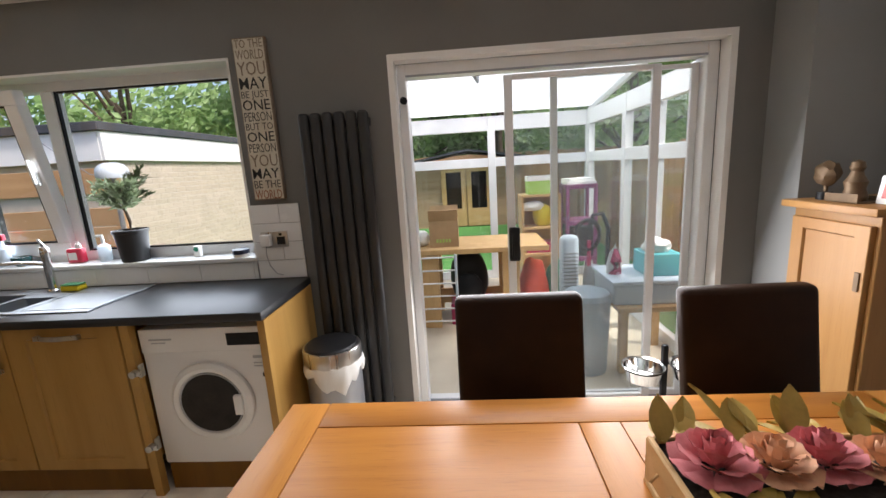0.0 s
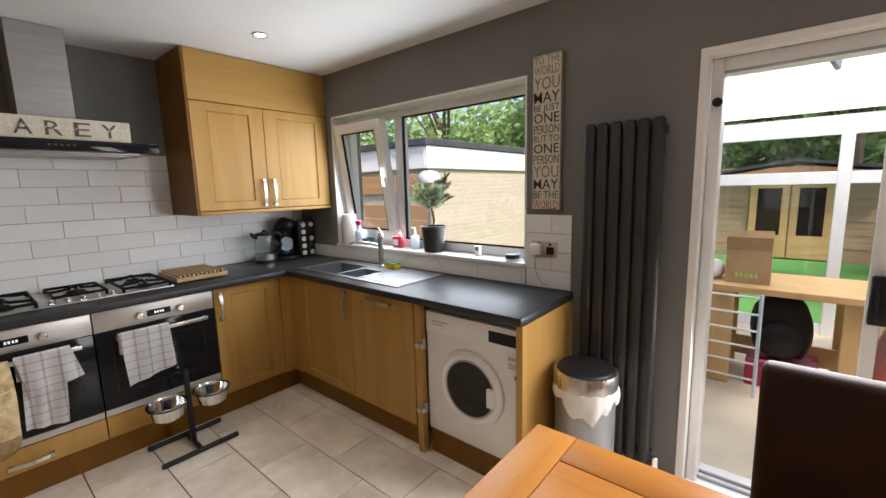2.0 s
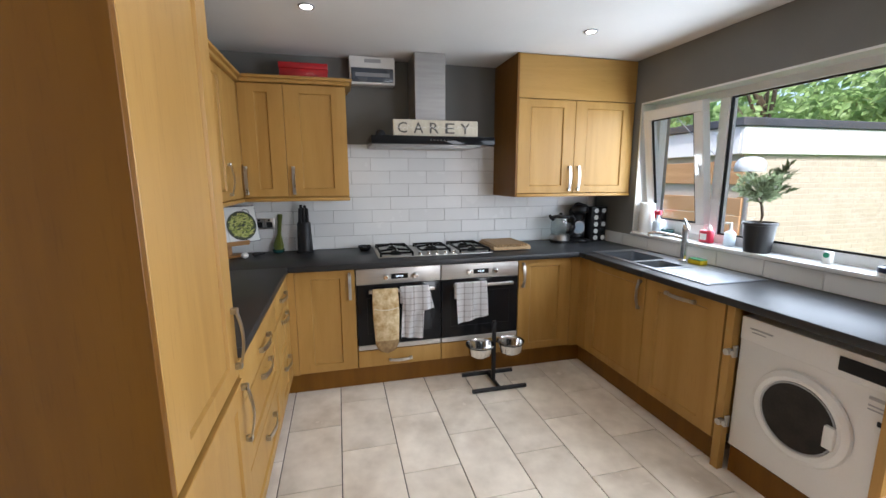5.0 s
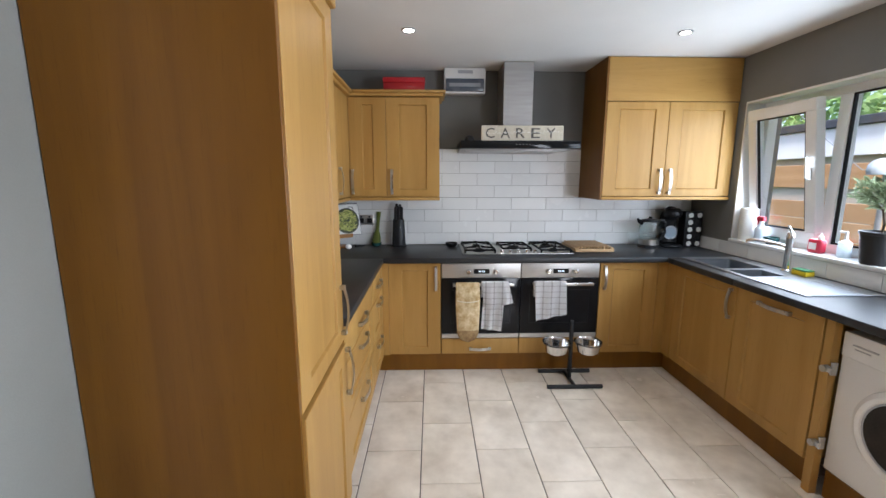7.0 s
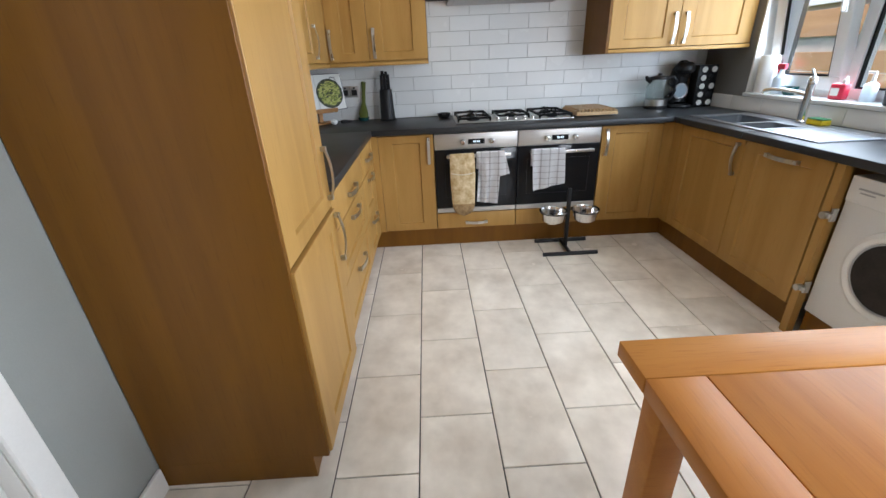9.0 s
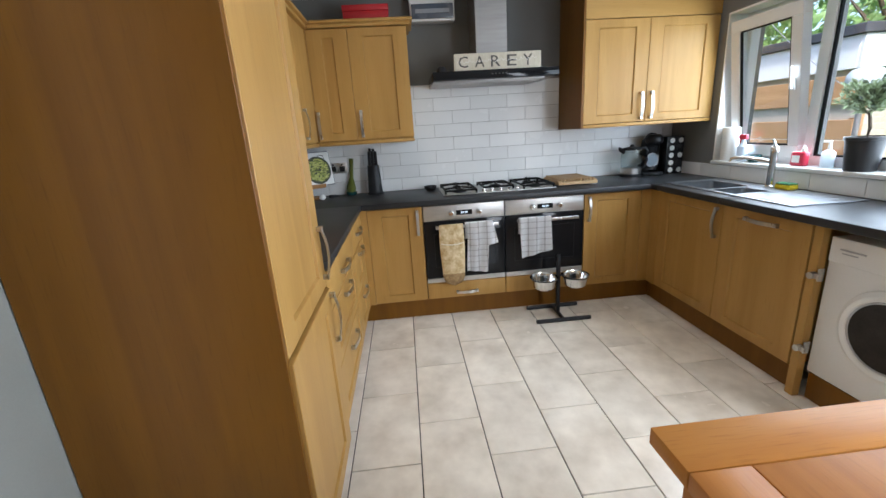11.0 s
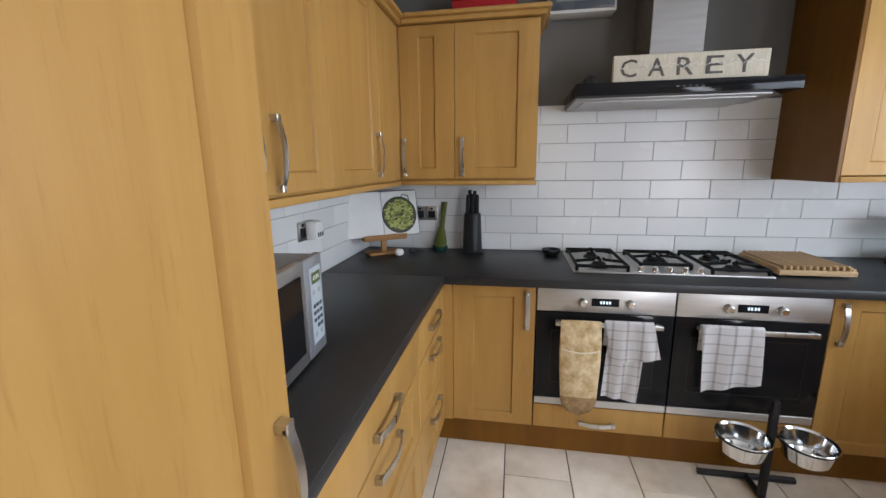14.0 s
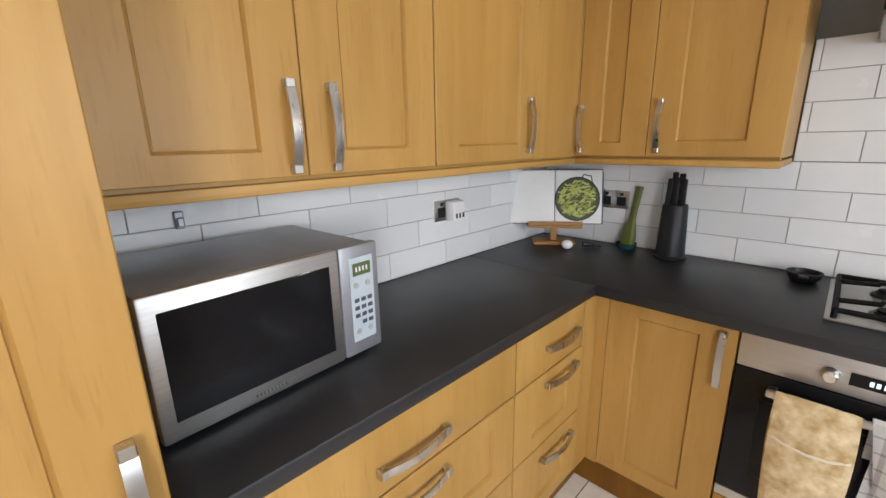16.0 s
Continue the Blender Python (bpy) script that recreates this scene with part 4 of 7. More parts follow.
hob = thing("gas_hob", "brushed steel five burner gas hob with cast iron pan supports", "hob", (0.31, 1.7, 0.92))
part("plate", box(0.06, 0.515, 1.266, 2.125, 0.921, 0.928, 0.003, 2), STEEL_WIDE, hob)
for by, bx, r in ((1.40, 0.19, 0.027), (1.40, 0.41, 0.035), (1.70, 0.28, 0.047), (1.99, 0.19, 0.036), (1.99, 0.41, 0.027)):
    burner = part("burner", lathe([(0, 0), (r + 0.012, 0), (r + 0.010, 0.008), (r, 0.010), (r, 0.016), (0, 0.016)], bx, by, 0.928), BLACK, hob)
    part("cap", lathe([(0, 0.016), (r * 0.85, 0.016), (r * 0.82, 0.022), (0, 0.024)], bx, by, 0.928), CAST_IRON, burner)
for gy in (1.40, 1.70, 1.99):
    w = 0.115 if gy != 1.70 else 0.112
    x0, x1 = (0.10, 0.50) if gy != 1.70 else (0.12, 0.43)
    bars = [rod([(x0, gy - w, 0.952), (x1, gy - w, 0.952), (x1, gy + w, 0.952), (x0, gy + w, 0.952)], 0.0088, 6, True)]
    for bx in ((0.19, 0.41) if gy != 1.70 else (0.28,)):
        for dx, dy in ((0, -1), (0, 1), (1, 0), (-1, 0)):
            reach = w if dy else min(bx - x0, x1 - bx) if gy == 1.70 else 0.09
            bars.append(rod([(bx + dx * reach, gy + dy * reach, 0.955), (bx + dx * 0.022, gy + dy * 0.022, 0.964), (bx + dx * 0.02, gy + dy * 0.02, 0.974)], 0.0078, 6))
    for cx in (x0, x1):
        for s in (-1, 1):
            bars.append(rod([(cx, gy + s * w, 0.954), (cx, gy + s * w, 0.9285)], 0.008, 6))
    part("pan_support", join(*bars), CAST_IRON, hob, "black cast iron pan support")
for k in range(5):
    part("knob", lathe([(0, 0), (0.017, 0), (0.017, 0.004), (0.014, 0.008), (0.013, 0.024), (0.011, 0.026), (0, 0.026)], 0.492, 1.572 + 0.064 * k, 0.928, 20), CHROME, hob)

board = thing("bread_board", "slatted pale beech bread board on the worktop", "board", (0.32, 2.31, 0.93))
# dark sheet added below the slats to paint the shade between them
part("crumb_tray", box(0.146, 0.469, 2.163, 2.442, 0.9362, 0.9375), BRONZE, board, "dark sheet under the slats, standing for shade in the gaps")
tray = part("tray", join(box(0.13, 0.485, 2.15, 2.455, 0.93, 0.936, 0.002), box(0.13, 0.145, 2.15, 2.455, 0.936, 0.954, 0.003), box(0.47, 0.485, 2.15, 2.455, 0.936, 0.954, 0.003), box(0.145, 0.47, 2.15, 2.162, 0.936, 0.962), box(0.145, 0.47, 2.443, 2.455, 0.936, 0.962)), BEECH, board)
for k in range(11):
    part("slat", box(0.136, 0.482, 2.166 + 0.0254 * k, 2.1785 + 0.0254 * k, 0.955, 0.974, 0.003), BEECH, board)
lid = thing("ladle_rest", "small black round spoon rest beside the hob", "spoon rest", (0.13, 1.195, 0.92))
part("bowl", lathe([(0.0, 0.002), (0.035, 0.0), (0.05, 0.02), (0.052, 0.036), (0.047, 0.036), (0.043, 0.02), (0.0, 0.01)], 0.13, 1.195, 0.92), BLACK, lid)
part("tab", box(0.17, 0.205, 1.18, 1.21, 0.945, 0.955, 0.004), BLACK, lid)

hood = thing("cooker_hood", "black glass and steel chimney cooker hood", "cooker hood", (0.2, 1.7, 1.715))
part("filter_tray", join(box(0.004, 0.42, 1.25, 2.06, 1.708, 1.7195, 0.003), box(0.05, 0.38, 1.29, 2.02, 1.703, 1.708)), HOOD_GREY, hood, "satin steel underside")
part("glass_canopy", box(0.004, 0.462, 1.245, 2.15, 1.720, 1.776, 0.004, 2), BLACK_GLASS, hood, "black glass canopy")
part("chimney", box(0.004, 0.30, 1.585, 1.815, 1.776, CZ - 0.004, 0.002), HOOD_GREY, hood, "satin steel flue cover")
part("buttons", join(*[box(0.4622, 0.464, 1.66 + 0.025 * k, 1.672 + 0.025 * k, 1.745, 1.751) for k in range(5)]), INK_GREY, hood)
sign = thing("name_sign", "cream wooden word block standing on the cooker hood", "sign", (0.43, 1.71, 1.776))
part("block", box(0.415, 0.44, 1.402, 2.022, 1.7765, 1.888, 0.003), CREAM_SIGN, sign)
for k, ch in enumerate("CAREY"):
    part("letter", letters(ch, 0.105, Matrix.Translation((0.4415, 1.432 + 0.115 * k, 1.797)) @ Matrix.Rotation(radians(90), 4, "Z") @ Matrix.Rotation(radians(90), 4, "X"), 0.0012, 0.068, 0.002), INK_GREY, sign, smooth=False)
script = [(0.4435, 1.42 + 0.0037 * k + 0.003 * math.sin(k * 0.9), 1.832 + 0.00006 * k + (0.008 * math.sin(k * 0.83) + 0.006 * math.sin(k * 0.31)) * (0.25 + 0.75 * abs(math.sin(k * 0.061)))) for k in range(158)]
part("script_line", rod(script, 0.0011, 5), WHITE, sign, "thin white handwriting-like line")
timer = thing("kitchen_timer", "small black domed kitchen timer on the cooker hood", "timer", (0.40, 1.31, 1.776))
part("dome", lathe([(0, 0), (0.038, 0), (0.038, 0.008), (0.033, 0.026), (0.018, 0.04), (0, 0.043)], 0.40, 1.315, 1.7765), BLACK, timer)
fuse = thing("fuse_box", "white plastic consumer unit with a smoky cover high on the wall", "fuse box", (0.05, 1.315, 2.17))
part("case", box(0.002, 0.11, 1.132, 1.467, 2.178, 2.375, 0.006, 2), WHITE, fuse)
part("cover", box(0.11, 0.122, 1.144, 1.455, 2.192, 2.292, 0.006, 2), SMOKE, fuse, "smoky hinged cover")
part("breaker_row", box(0.1222, 0.124, 1.172, 1.427, 2.229, 2.257, 0.001), GREY_METAL, fuse)
part("grille", box(0.11, 0.114, 1.242, 1.362, 2.332, 2.357, 0.001), SILVER_PLASTIC, fuse)
part("latch", box(0.11, 0.118, 1.352, 1.382, 2.295, 2.312, 0.002), WHITE, fuse)
tin = thing("tin_box", "shiny red lacquered box on top of the wall cabinets", "tin", (0.17, 0.82, 2.155))
part("body", box(0.10, 0.255, 0.655, 0.975, 2.156, 2.228, 0.006, 2), RED_TIN, tin)
part("lid", box(0.097, 0.258, 0.652, 0.978, 2.228, 2.268, 0.006, 2), RED_TIN, tin)

# ---- corner by the fridge ----
knives = thing("knife_block", "round black knife holder full of black handled knives", "knife block", (0.10, 0.745, 0.92))
part("holder", lathe([(0, 0), (0.064, 0), (0.066, 0.008), (0.058, 0.014), (0.049, 0.225), (0.046, 0.232), (0, 0.228)], 0.10, 0.745, 0.9205), BLACK, knives)
for k, (dx, dy, h) in enumerate(((0.014, -0.028, 0.12), (0.016, 0.0, 0.125), (0.014, 0.028, 0.12), (-0.018, -0.014, 0.145), (-0.018, 0.016, 0.14))):
    part("knife", moved(box(-0.008, 0.008, -0.011, 0.011, 0, h, 0.004, 2), Matrix.Translation((0.10 + dx, 0.745 + dy, 1.14)) @ Matrix.Rotation(radians(1.2 * (k - 2)), 4, "X")), BLACK, knives)
spoon = thing("spoon_rest", "olive silicone spatula standing in a dark teal dish", "utensil", (0.055, 0.545, 0.92))
part("dish", lathe([(0, 0), (0.035, 0), (0.045, 0.018), (0.046, 0.026), (0.042, 0.026), (0.034, 0.01), (0, 0.008)], 0.06, 0.545, 0.9205), TEAL_DARK, spoon)
bl = rod([(0.058, 0.545, 0.935), (0.056, 0.546, 0.97), (0.05, 0.549, 1.01), (0.042, 0.555, 1.06), (0.03, 0.562, 1.14), (0.022, 0.568, 1.21)], [0.034, 0.042, 0.034, 0.017, 0.017, 0.021], 12, flat=0.75)
part("spatula", bl, OLIVE, spoon, "olive green silicone spatula")


def socket(name, label, m, metal=True):
    """A double wall socket lying in the local xz plane, facing -y."""
    ob = thing(name, label, "socket", m.translation, "wall sockets")
    part("plate", moved(box(-0.073, 0.073, -0.008, 0, -0.043, 0.043, 0.004, 2), m), STEEL if metal else WHITE, ob)
    for sx in (-0.036, 0.036):
        part("outlet", moved(join(box(sx - 0.022, sx + 0.022, -0.0095, -0.008, -0.028, 0.014, 0.001), box(sx - 0.008, sx + 0.008, -0.012, -0.008, 0.02, 0.034, 0.002)), m), BLACK, ob)
    return ob


socket("wall_socket", "brushed steel double socket on white tiles behind the knife block", pose(0.009, 0.45, 1.14, 0, 0, 90))
socket("wall_socket", "brushed steel double socket with a white plug-in timer", pose(0.80, 0.069, 1.15, 0, 0, 180))
plug = thing("plug_adapter", "white plastic plug adapter in the tiled wall socket", "plug adapter", (0.79, 0.1, 1.15))
part("body", box(0.755, 0.822, 0.082, 0.135, 1.11, 1.19, 0.008, 2), WHITE, plug)
part("slots", join(*[box(0.762 + 0.02 * k, 0.772 + 0.02 * k, 0.1352, 0.1365, 1.122, 1.142) for k in range(3)]), BLACK, plug)

stand = thing("book_stand", "wooden recipe book stand in the worktop corner", "book stand", (0.25, 0.27, 0.92))
sm = Matrix.Translation((0.225, 0.255, 0.9205)) @ Matrix.Rotation(radians(127), 4, "Z")
part("base", moved(box(-0.10, 0.10, -0.012, 0.10, 0, 0.016, 0.004), sm), CUP_OAK, stand)
part("stem", moved(box(-0.016, 0.016, 0.03, 0.055, 0.016, 0.10, 0.003), sm), CUP_OAK, stand)
part("ledge", moved(join(box(-0.13, 0.13, -0.012, 0.05, 0.085, 0.1, 0.004), box(-0.13, 0.13, -0.016, -0.004, 0.1, 0.118, 0.003)), sm), CUP_OAK, stand)
part("back_board", moved(box(-0.12, 0.12, -0.006, 0.006, 0, 0.2, 0.003), sm @ Matrix.Translation((0, 0.06, 0.1)) @ Matrix.Rotation(radians(-14), 4, "X")), CUP_OAK, stand)
book = thing("recipe_book", "open recipe book with a photo of green beans", "book", (0.235, 0.262, 1.02))
lean = sm @ Matrix.Translation((0, 0.03, 0.102)) @ Matrix.Rotation(radians(-13), 4, "X")
part("cover", moved(join(box(-0.242, -0.001, 0.0045, 0.009, -0.003, 0.268), box(0.0, 0.234, 0.0045, 0.009, -0.003, 0.268)), lean), NAVY, book, "dark blue hard cover")
part("text_page", moved(box(-0.234, -0.002, -0.016, 0.0043, 0, 0.262, 0.003), lean), PAGE, book)
part("photo_page", moved(box(0.002, 0.225, -0.010, 0.0043, 0, 0.262, 0.003), lean), PAGE, book)
at_pan = lean @ Matrix.Translation((0.107, -0.0102, 0.120)) @ Matrix.Rotation(radians(90), 4, "X")
part("photo", moved(lathe([(0, 0), (0.104, 0), (0.104, 0.0006), (0, 0.0006)], steps=36), at_pan), DISH, book, "picture of a pan of green beans")
rnd = random.Random(21)
for mat_, layer in ((BEAN_DARK, 0.0007), (BEAN, 0.0011), (BEAN_PALE, 0.0015)):
    bars = []
    for k in range(80):
        rr, aa, tt = 0.088 * math.sqrt(rnd.random()), rnd.uniform(0, 6.283), rnd.gauss(0.25, 0.55)
        ln_ = rnd.uniform(0.016, 0.032)
        bars.append(moved(box(-ln_ / 2, ln_ / 2, -0.0036, 0.0036, 0, 0.0003), Matrix.Translation((rr * math.cos(aa), rr * math.sin(aa), layer)) @ Matrix.Rotation(tt, 4, "Z")))
    tagged(part("bean_print", moved(join(*bars), at_pan), mat_, book), kind="stuff")
part("pan_rim", moved(join(rod([(0.108 * math.cos(k / 24 * 6.2832), 0.108 * math.sin(k / 24 * 6.2832), 0) for k in range(24)], 0.003, 5, True), rod([(0.02, 0.106, 0), (0.03, 0.122, 0), (0.066, 0.114, 0), (0.072, 0.08, 0)], 0.003, 5)), lean @ Matrix.Translation((0.107, -0.0112, 0.120)) @ Matrix.Rotation(radians(90), 4, "X") @ Matrix.Diagonal((0.98, 0.98, 0.3, 1))), BLACK, book)
egg = bmesh.new()
bmesh.ops.create_uvsphere(egg, u_segments=16, v_segments=10, radius=1)
solid("egg_timer", moved(egg, Matrix.Translation((0.262, 0.345, 0.943)) @ Matrix.Diagonal((0.026, 0.026, 0.0215, 1))), WHITE, "white egg shaped timer beside the book stand", "timer")
solid("corkscrew", rod([(0.18, 0.385, 0.934), (0.165, 0.40, 0.934), (0.15, 0.42, 0.933), (0.14, 0.46, 0.931)], [0.013, 0.012, 0.01, 0.004], 10), BLACK, "black handled bottle tool on the worktop", "bottle opener")

# ---- microwave ----
mw = thing("microwave", "brushed steel microwave with a dark glass door", "microwave", (1.70, 0.29, 0.92))
mm = Matrix.Translation((1.456, 0.462, 0.0)) @ Matrix.Rotation(radians(4.1), 4, "Z")
part("case", moved(box(0.004, 0.485, -0.36, -0.016, 0.933, 1.197, 0.008, 2), mm), GREY_METAL, mw, "dull grey painted case")
door = part("door", moved(join(box(0.112, 0.487, -0.016, 0.006, 0.931, 1.20, 0.006, 2)), mm), STEEL_WIDE, mw, "brushed steel door")
part("window", moved(box(0.138, 0.462, 0.0062, 0.0085, 0.968, 1.168, 0.002), mm), BLACK_GLASS, door, "dark glass window")
part("badge", moved(join(*[box(0.262 + 0.0075 * k, 0.267 + 0.0075 * k, 0.0062, 0.0072, 0.944, 0.950) for k in range(9)]), mm), INK_GREY, door)
panel = part("control_panel", moved(box(0.0, 0.110, -0.016, 0.006, 0.931, 1.20, 0.006, 2), mm), GREY_METAL, mw)
pad = part("keypad", moved(box(0.018, 0.086, 0.0062, 0.0078, 0.965, 1.172, 0.003), mm), KEYPAD, panel, "pale blue-grey keypad")
part("display", moved(box(0.026, 0.078, 0.008, 0.0092, 1.128, 1.158, 0.001), mm), LCD, pad)
part("digits", moved(join(*[box(0.036 + 0.010 * k, 0.0405 + 0.010 * k, 0.0093, 0.0099, 1.138, 1.149) for k in range(4)]), mm), PAGE, pad)
for r in range(4):
    for c in range(3 if r < 3 else 2):
        part("key", moved(box(0.026 + 0.019 * c, 0.040 + 0.019 * c, 0.008, 0.0095, 1.063 - 0.019 * r, 1.073 - 0.019 * r, 0.001), mm), SMOKE, pad)
for c in (0, 1):
    part("round_key", moved(disc(0.036 + 0.034 * c, 0.008, 0.99, 0.007, 0.0015, Matrix.Rotation(radians(-90), 4, "X"), 14), mm), SILVER_PLASTIC, pad)
    part("round_key", moved(disc(0.036 + 0.034 * c, 0.008, 1.105, 0.007, 0.0015, Matrix.Rotation(radians(-90), 4, "X"), 14), mm), SILVER_PLASTIC, pad)
for fx in (0.04, 0.45):
    for fy in (-0.32, -0.04):
        part("foot", moved(disc(fx, fy, 0.9205, 0.016, 0.013, steps=14), mm), BLACK, mw)
clip = solid("cable_clip", join(box(1.755, 1.777, 0.069, 0.082, 1.225, 1.27, 0.003), box(1.758, 1.774, 0.082, 0.095, 1.232, 1.255, 0.003)), GREY_METAL, "small grey clip on the tiles above the microwave", "clip")


# ---- raised feeder ----
def feeder(at, turn, label, rim=0.32, top=0.47):
    m = Matrix.Translation(at) @ Matrix.Rotation(turn, 4, "Z")
    ob = thing("feeding_stand", label, "feeding stand", at, "feeding stands")
    for sx in (-0.125, 0.125):
        part("foot_bar", moved(rod([(sx, -0.20, 0.015), (sx, 0.20, 0.015)], 0.015, 10), m), BLACK, ob)
    part("cross_bar", moved(rod([(-0.125, 0, 0.018), (0.125, 0, 0.018)], 0.013, 10), m), BLACK, ob)
    part("post", moved(box(-0.013, 0.013, -0.013, 0.013, 0.02, top, 0.003, 2), m), BLACK, ob)
    for s in (-1, 1):
        arm = [(0.03 + 0.096 * math.cos(a / 24 * 6.2832), s * 0.117 + 0.096 * math.sin(a / 24 * 6.2832), 0.312) for a in range(24)]
        arm = [(p[0], p[1], rim - 0.008) for p in arm]
        ring = part("ring", moved(rod(arm, 0.004, 6, True), m), BLACK, ob)
        part("bracket", moved(rod([(0, 0, rim - 0.002), (0.01, s * 0.03, rim - 0.008)], 0.007, 8), m), BLACK, ring)
        part("bowl", moved(lathe([(0, 0.235), (0.064, 0.235), (0.077, 0.246), (0.091, 0.31), (0.1, 0.318), (0.102, 0.321), (0.098, 0.323), (0.089, 0.316), (0.074, 0.25), (0.06, 0.241), (0, 0.241)], 0.03, s * 0.117, rim - 0.321), m), CHROME, ob, "polished steel bowl")
    return ob


feeder((0.755, 2.055, 0.0), 0.0, "black raised pet feeder stand with two steel bowls by the oven")
feeder((4.37, 3.20, 0.0), radians(-90), "black raised feeder stand with two steel bowls by the patio", 0.43, 0.52)

# ---- sink and window run ----
sink = thing("sink", "stainless steel inset sink with a half bowl and drainer", "sink", (1.19, 3.07, 0.92))
X0, X1, Y0, Y1 = 0.676, 1.705, 2.868, 3.29
T0, T1 = 0.9205, 0.926
part("rim", join(box(X0, X1, Y0, 2.905, T0, T1, 0.002), box(X0, X1, 3.185, Y1, T0, T1, 0.002), box(X0, 0.745, 2.905, 3.185, T0, T1), box(1.075, 1.11, 2.905, 3.185, T0, T1), box(1.11, 1.30, 3.12, 3.185, T0, T1), box(1.30, 1.335, 2.905, 3.185, T0, T1)), SINK_STEEL, sink)
for bx0, bx1, by0, by1, dz in ((0.745, 1.075, 2.905, 3.185, 0.16), (1.11, 1.30, 2.905, 3.12, 0.11)):
    b = box(bx0 - 0.002, bx1 + 0.002, by0 - 0.002, by1 + 0.002, T1 - dz, T1 - 0.001)
    bmesh.ops.delete(b, geom=[f for f in b.faces if f.normal.z > 0.9], context="FACES")
    bmesh.ops.bevel(b, geom=[e for e in b.edges if not e.is_boundary], offset=0.03, segments=4, affect="EDGES", profile=0.5)
    bmesh.ops.solidify(b, geom=b.faces[:], thickness=-0.0015)
    bowl = part("bowl", b, SINK_STEEL, sink, "sunk steel bowl")
    part("waste", disc((bx0 + bx1) / 2, (by0 + by1) / 2, T1 - dz + 0.002, 0.035, 0.003), CHROME, bowl)
drainer = part("drainer", box(1.335, X1, 2.905, 3.185, T0, T1 - 0.002), SINK_STEEL, sink, "plain steel drainer")
part("drainer_edge", join(box(1.345, X1 - 0.006, 2.907, 2.915, T1 - 0.002, T1 + 0.001, 0.001), box(X1 - 0.014, X1 - 0.006, 2.915, 3.18, T1 - 0.002, T1 + 0.001, 0.001)), SINK_STEEL, drainer, "raised rim of the drainer")
tap = thing("tap", "chrome mixer tap with a long side spout", "tap", (1.16, 3.235, 0.926))
part("column", lathe([(0, 0), (0.028, 0), (0.028, 0.008), (0.02, 0.014), (0.019, 0.20), (0.021, 0.205), (0.021, 0.235), (0.016, 0.245), (0, 0.246)], 1.165, 3.238, 0.926, 24), CHROME, tap)
part("spout", rod([(1.165, 3.235, 1.075), (1.12, 3.215, 1.088), (1.05, 3.18, 1.10), (0.985, 3.15, 1.10), (0.955, 3.137, 1.092), (0.95, 3.135, 1.075)], [0.011, 0.011, 0.010, 0.010, 0.010, 0.010], 12), CHROME, tap)
part("lever", rod([(1.165, 3.238, 1.165), (1.17, 3.23, 1.185), (1.185, 3.20, 1.215)], [0.012, 0.008, 0.006], 10), CHROME, tap)
sp = thing("sponge", "yellow sponge scourer on the sink edge", "sponge", (1.275, 3.25, 0.926))
part("foam", box(1.225, 1.325, 3.215, 3.275, 0.9265, 0.955, 0.006, 2), YELLOW, sp)
part("scourer", box(1.226, 1.324, 3.216, 3.274, 0.9552, 0.963, 0.003), GREEN_SCOUR, sp)

jug = thing("kettle", "glass kettle with a black handle and lid", "kettle", (0.17, 2.89, 0.92))
part("base_plate", lathe([(0, 0), (0.086, 0), (0.086, 0.016), (0.076, 0.022), (0, 0.022)], 0.17, 2.89, 0.9205), BLACK, jug)
part("steel_band", lathe([(0.066, 0), (0.083, 0), (0.084, 0.045), (0.082, 0.046), (0.066, 0.044)], 0.17, 2.89, 0.943), STEEL, jug)
part("jug", lathe([(0.080, 0.046), (0.085, 0.09), (0.083, 0.145), (0.074, 0.195), (0.072, 0.195), (0.081, 0.144), (0.083, 0.09), (0.078, 0.046)], 0.17, 2.89, 0.943), WATER_CLEAR, jug, "clear glass jug")
part("collar", lathe([(0.071, 0.193), (0.076, 0.194), (0.075, 0.206), (0.070, 0.208)], 0.17, 2.89, 0.943), BLACK, jug)
part("lid", lathe([(0.070, 0.204), (0.068, 0.212), (0.03, 0.219), (0.016, 0.221), (0.014, 0.236), (0, 0.238)], 0.17, 2.89, 0.943), BLACK, jug)
part("handle", rod([(0.18, 2.955, 1.145), (0.186, 2.995, 1.148), (0.19, 3.015, 1.12), (0.19, 3.015, 1.05), (0.187, 2.995, 0.995), (0.18, 2.972, 0.98)], 0.011, 10), BLACK, jug)
part("spout", rod([(0.165, 2.83, 1.125), (0.16, 2.80, 1.14), (0.158, 2.785, 1.162)], [0.022, 0.017, 0.008], 10), BLACK, jug)
coffee = thing("coffee_machine", "round black capsule coffee machine", "coffee machine", (0.15, 3.08, 0.92))
part("base", lathe([(0, 0), (0.085, 0), (0.09, 0.01), (0.085, 0.022), (0, 0.024)], 0.17, 3.08, 0.9205), BLACK, coffee)
part("body", rod([(0.10, 3.09, 0.935), (0.075, 3.09, 1.0), (0.075, 3.09, 1.08), (0.10, 3.09, 1.18), (0.15, 3.085, 1.215)], [0.072, 0.076, 0.07, 0.068, 0.06], 20), BLACK, coffee)
part("head", lathe([(0, 0), (0.058, 0), (0.072, 0.02), (0.07, 0.05), (0.045, 0.075), (0, 0.08)], 0.165, 3.083, 1.175), BLACK, coffee)
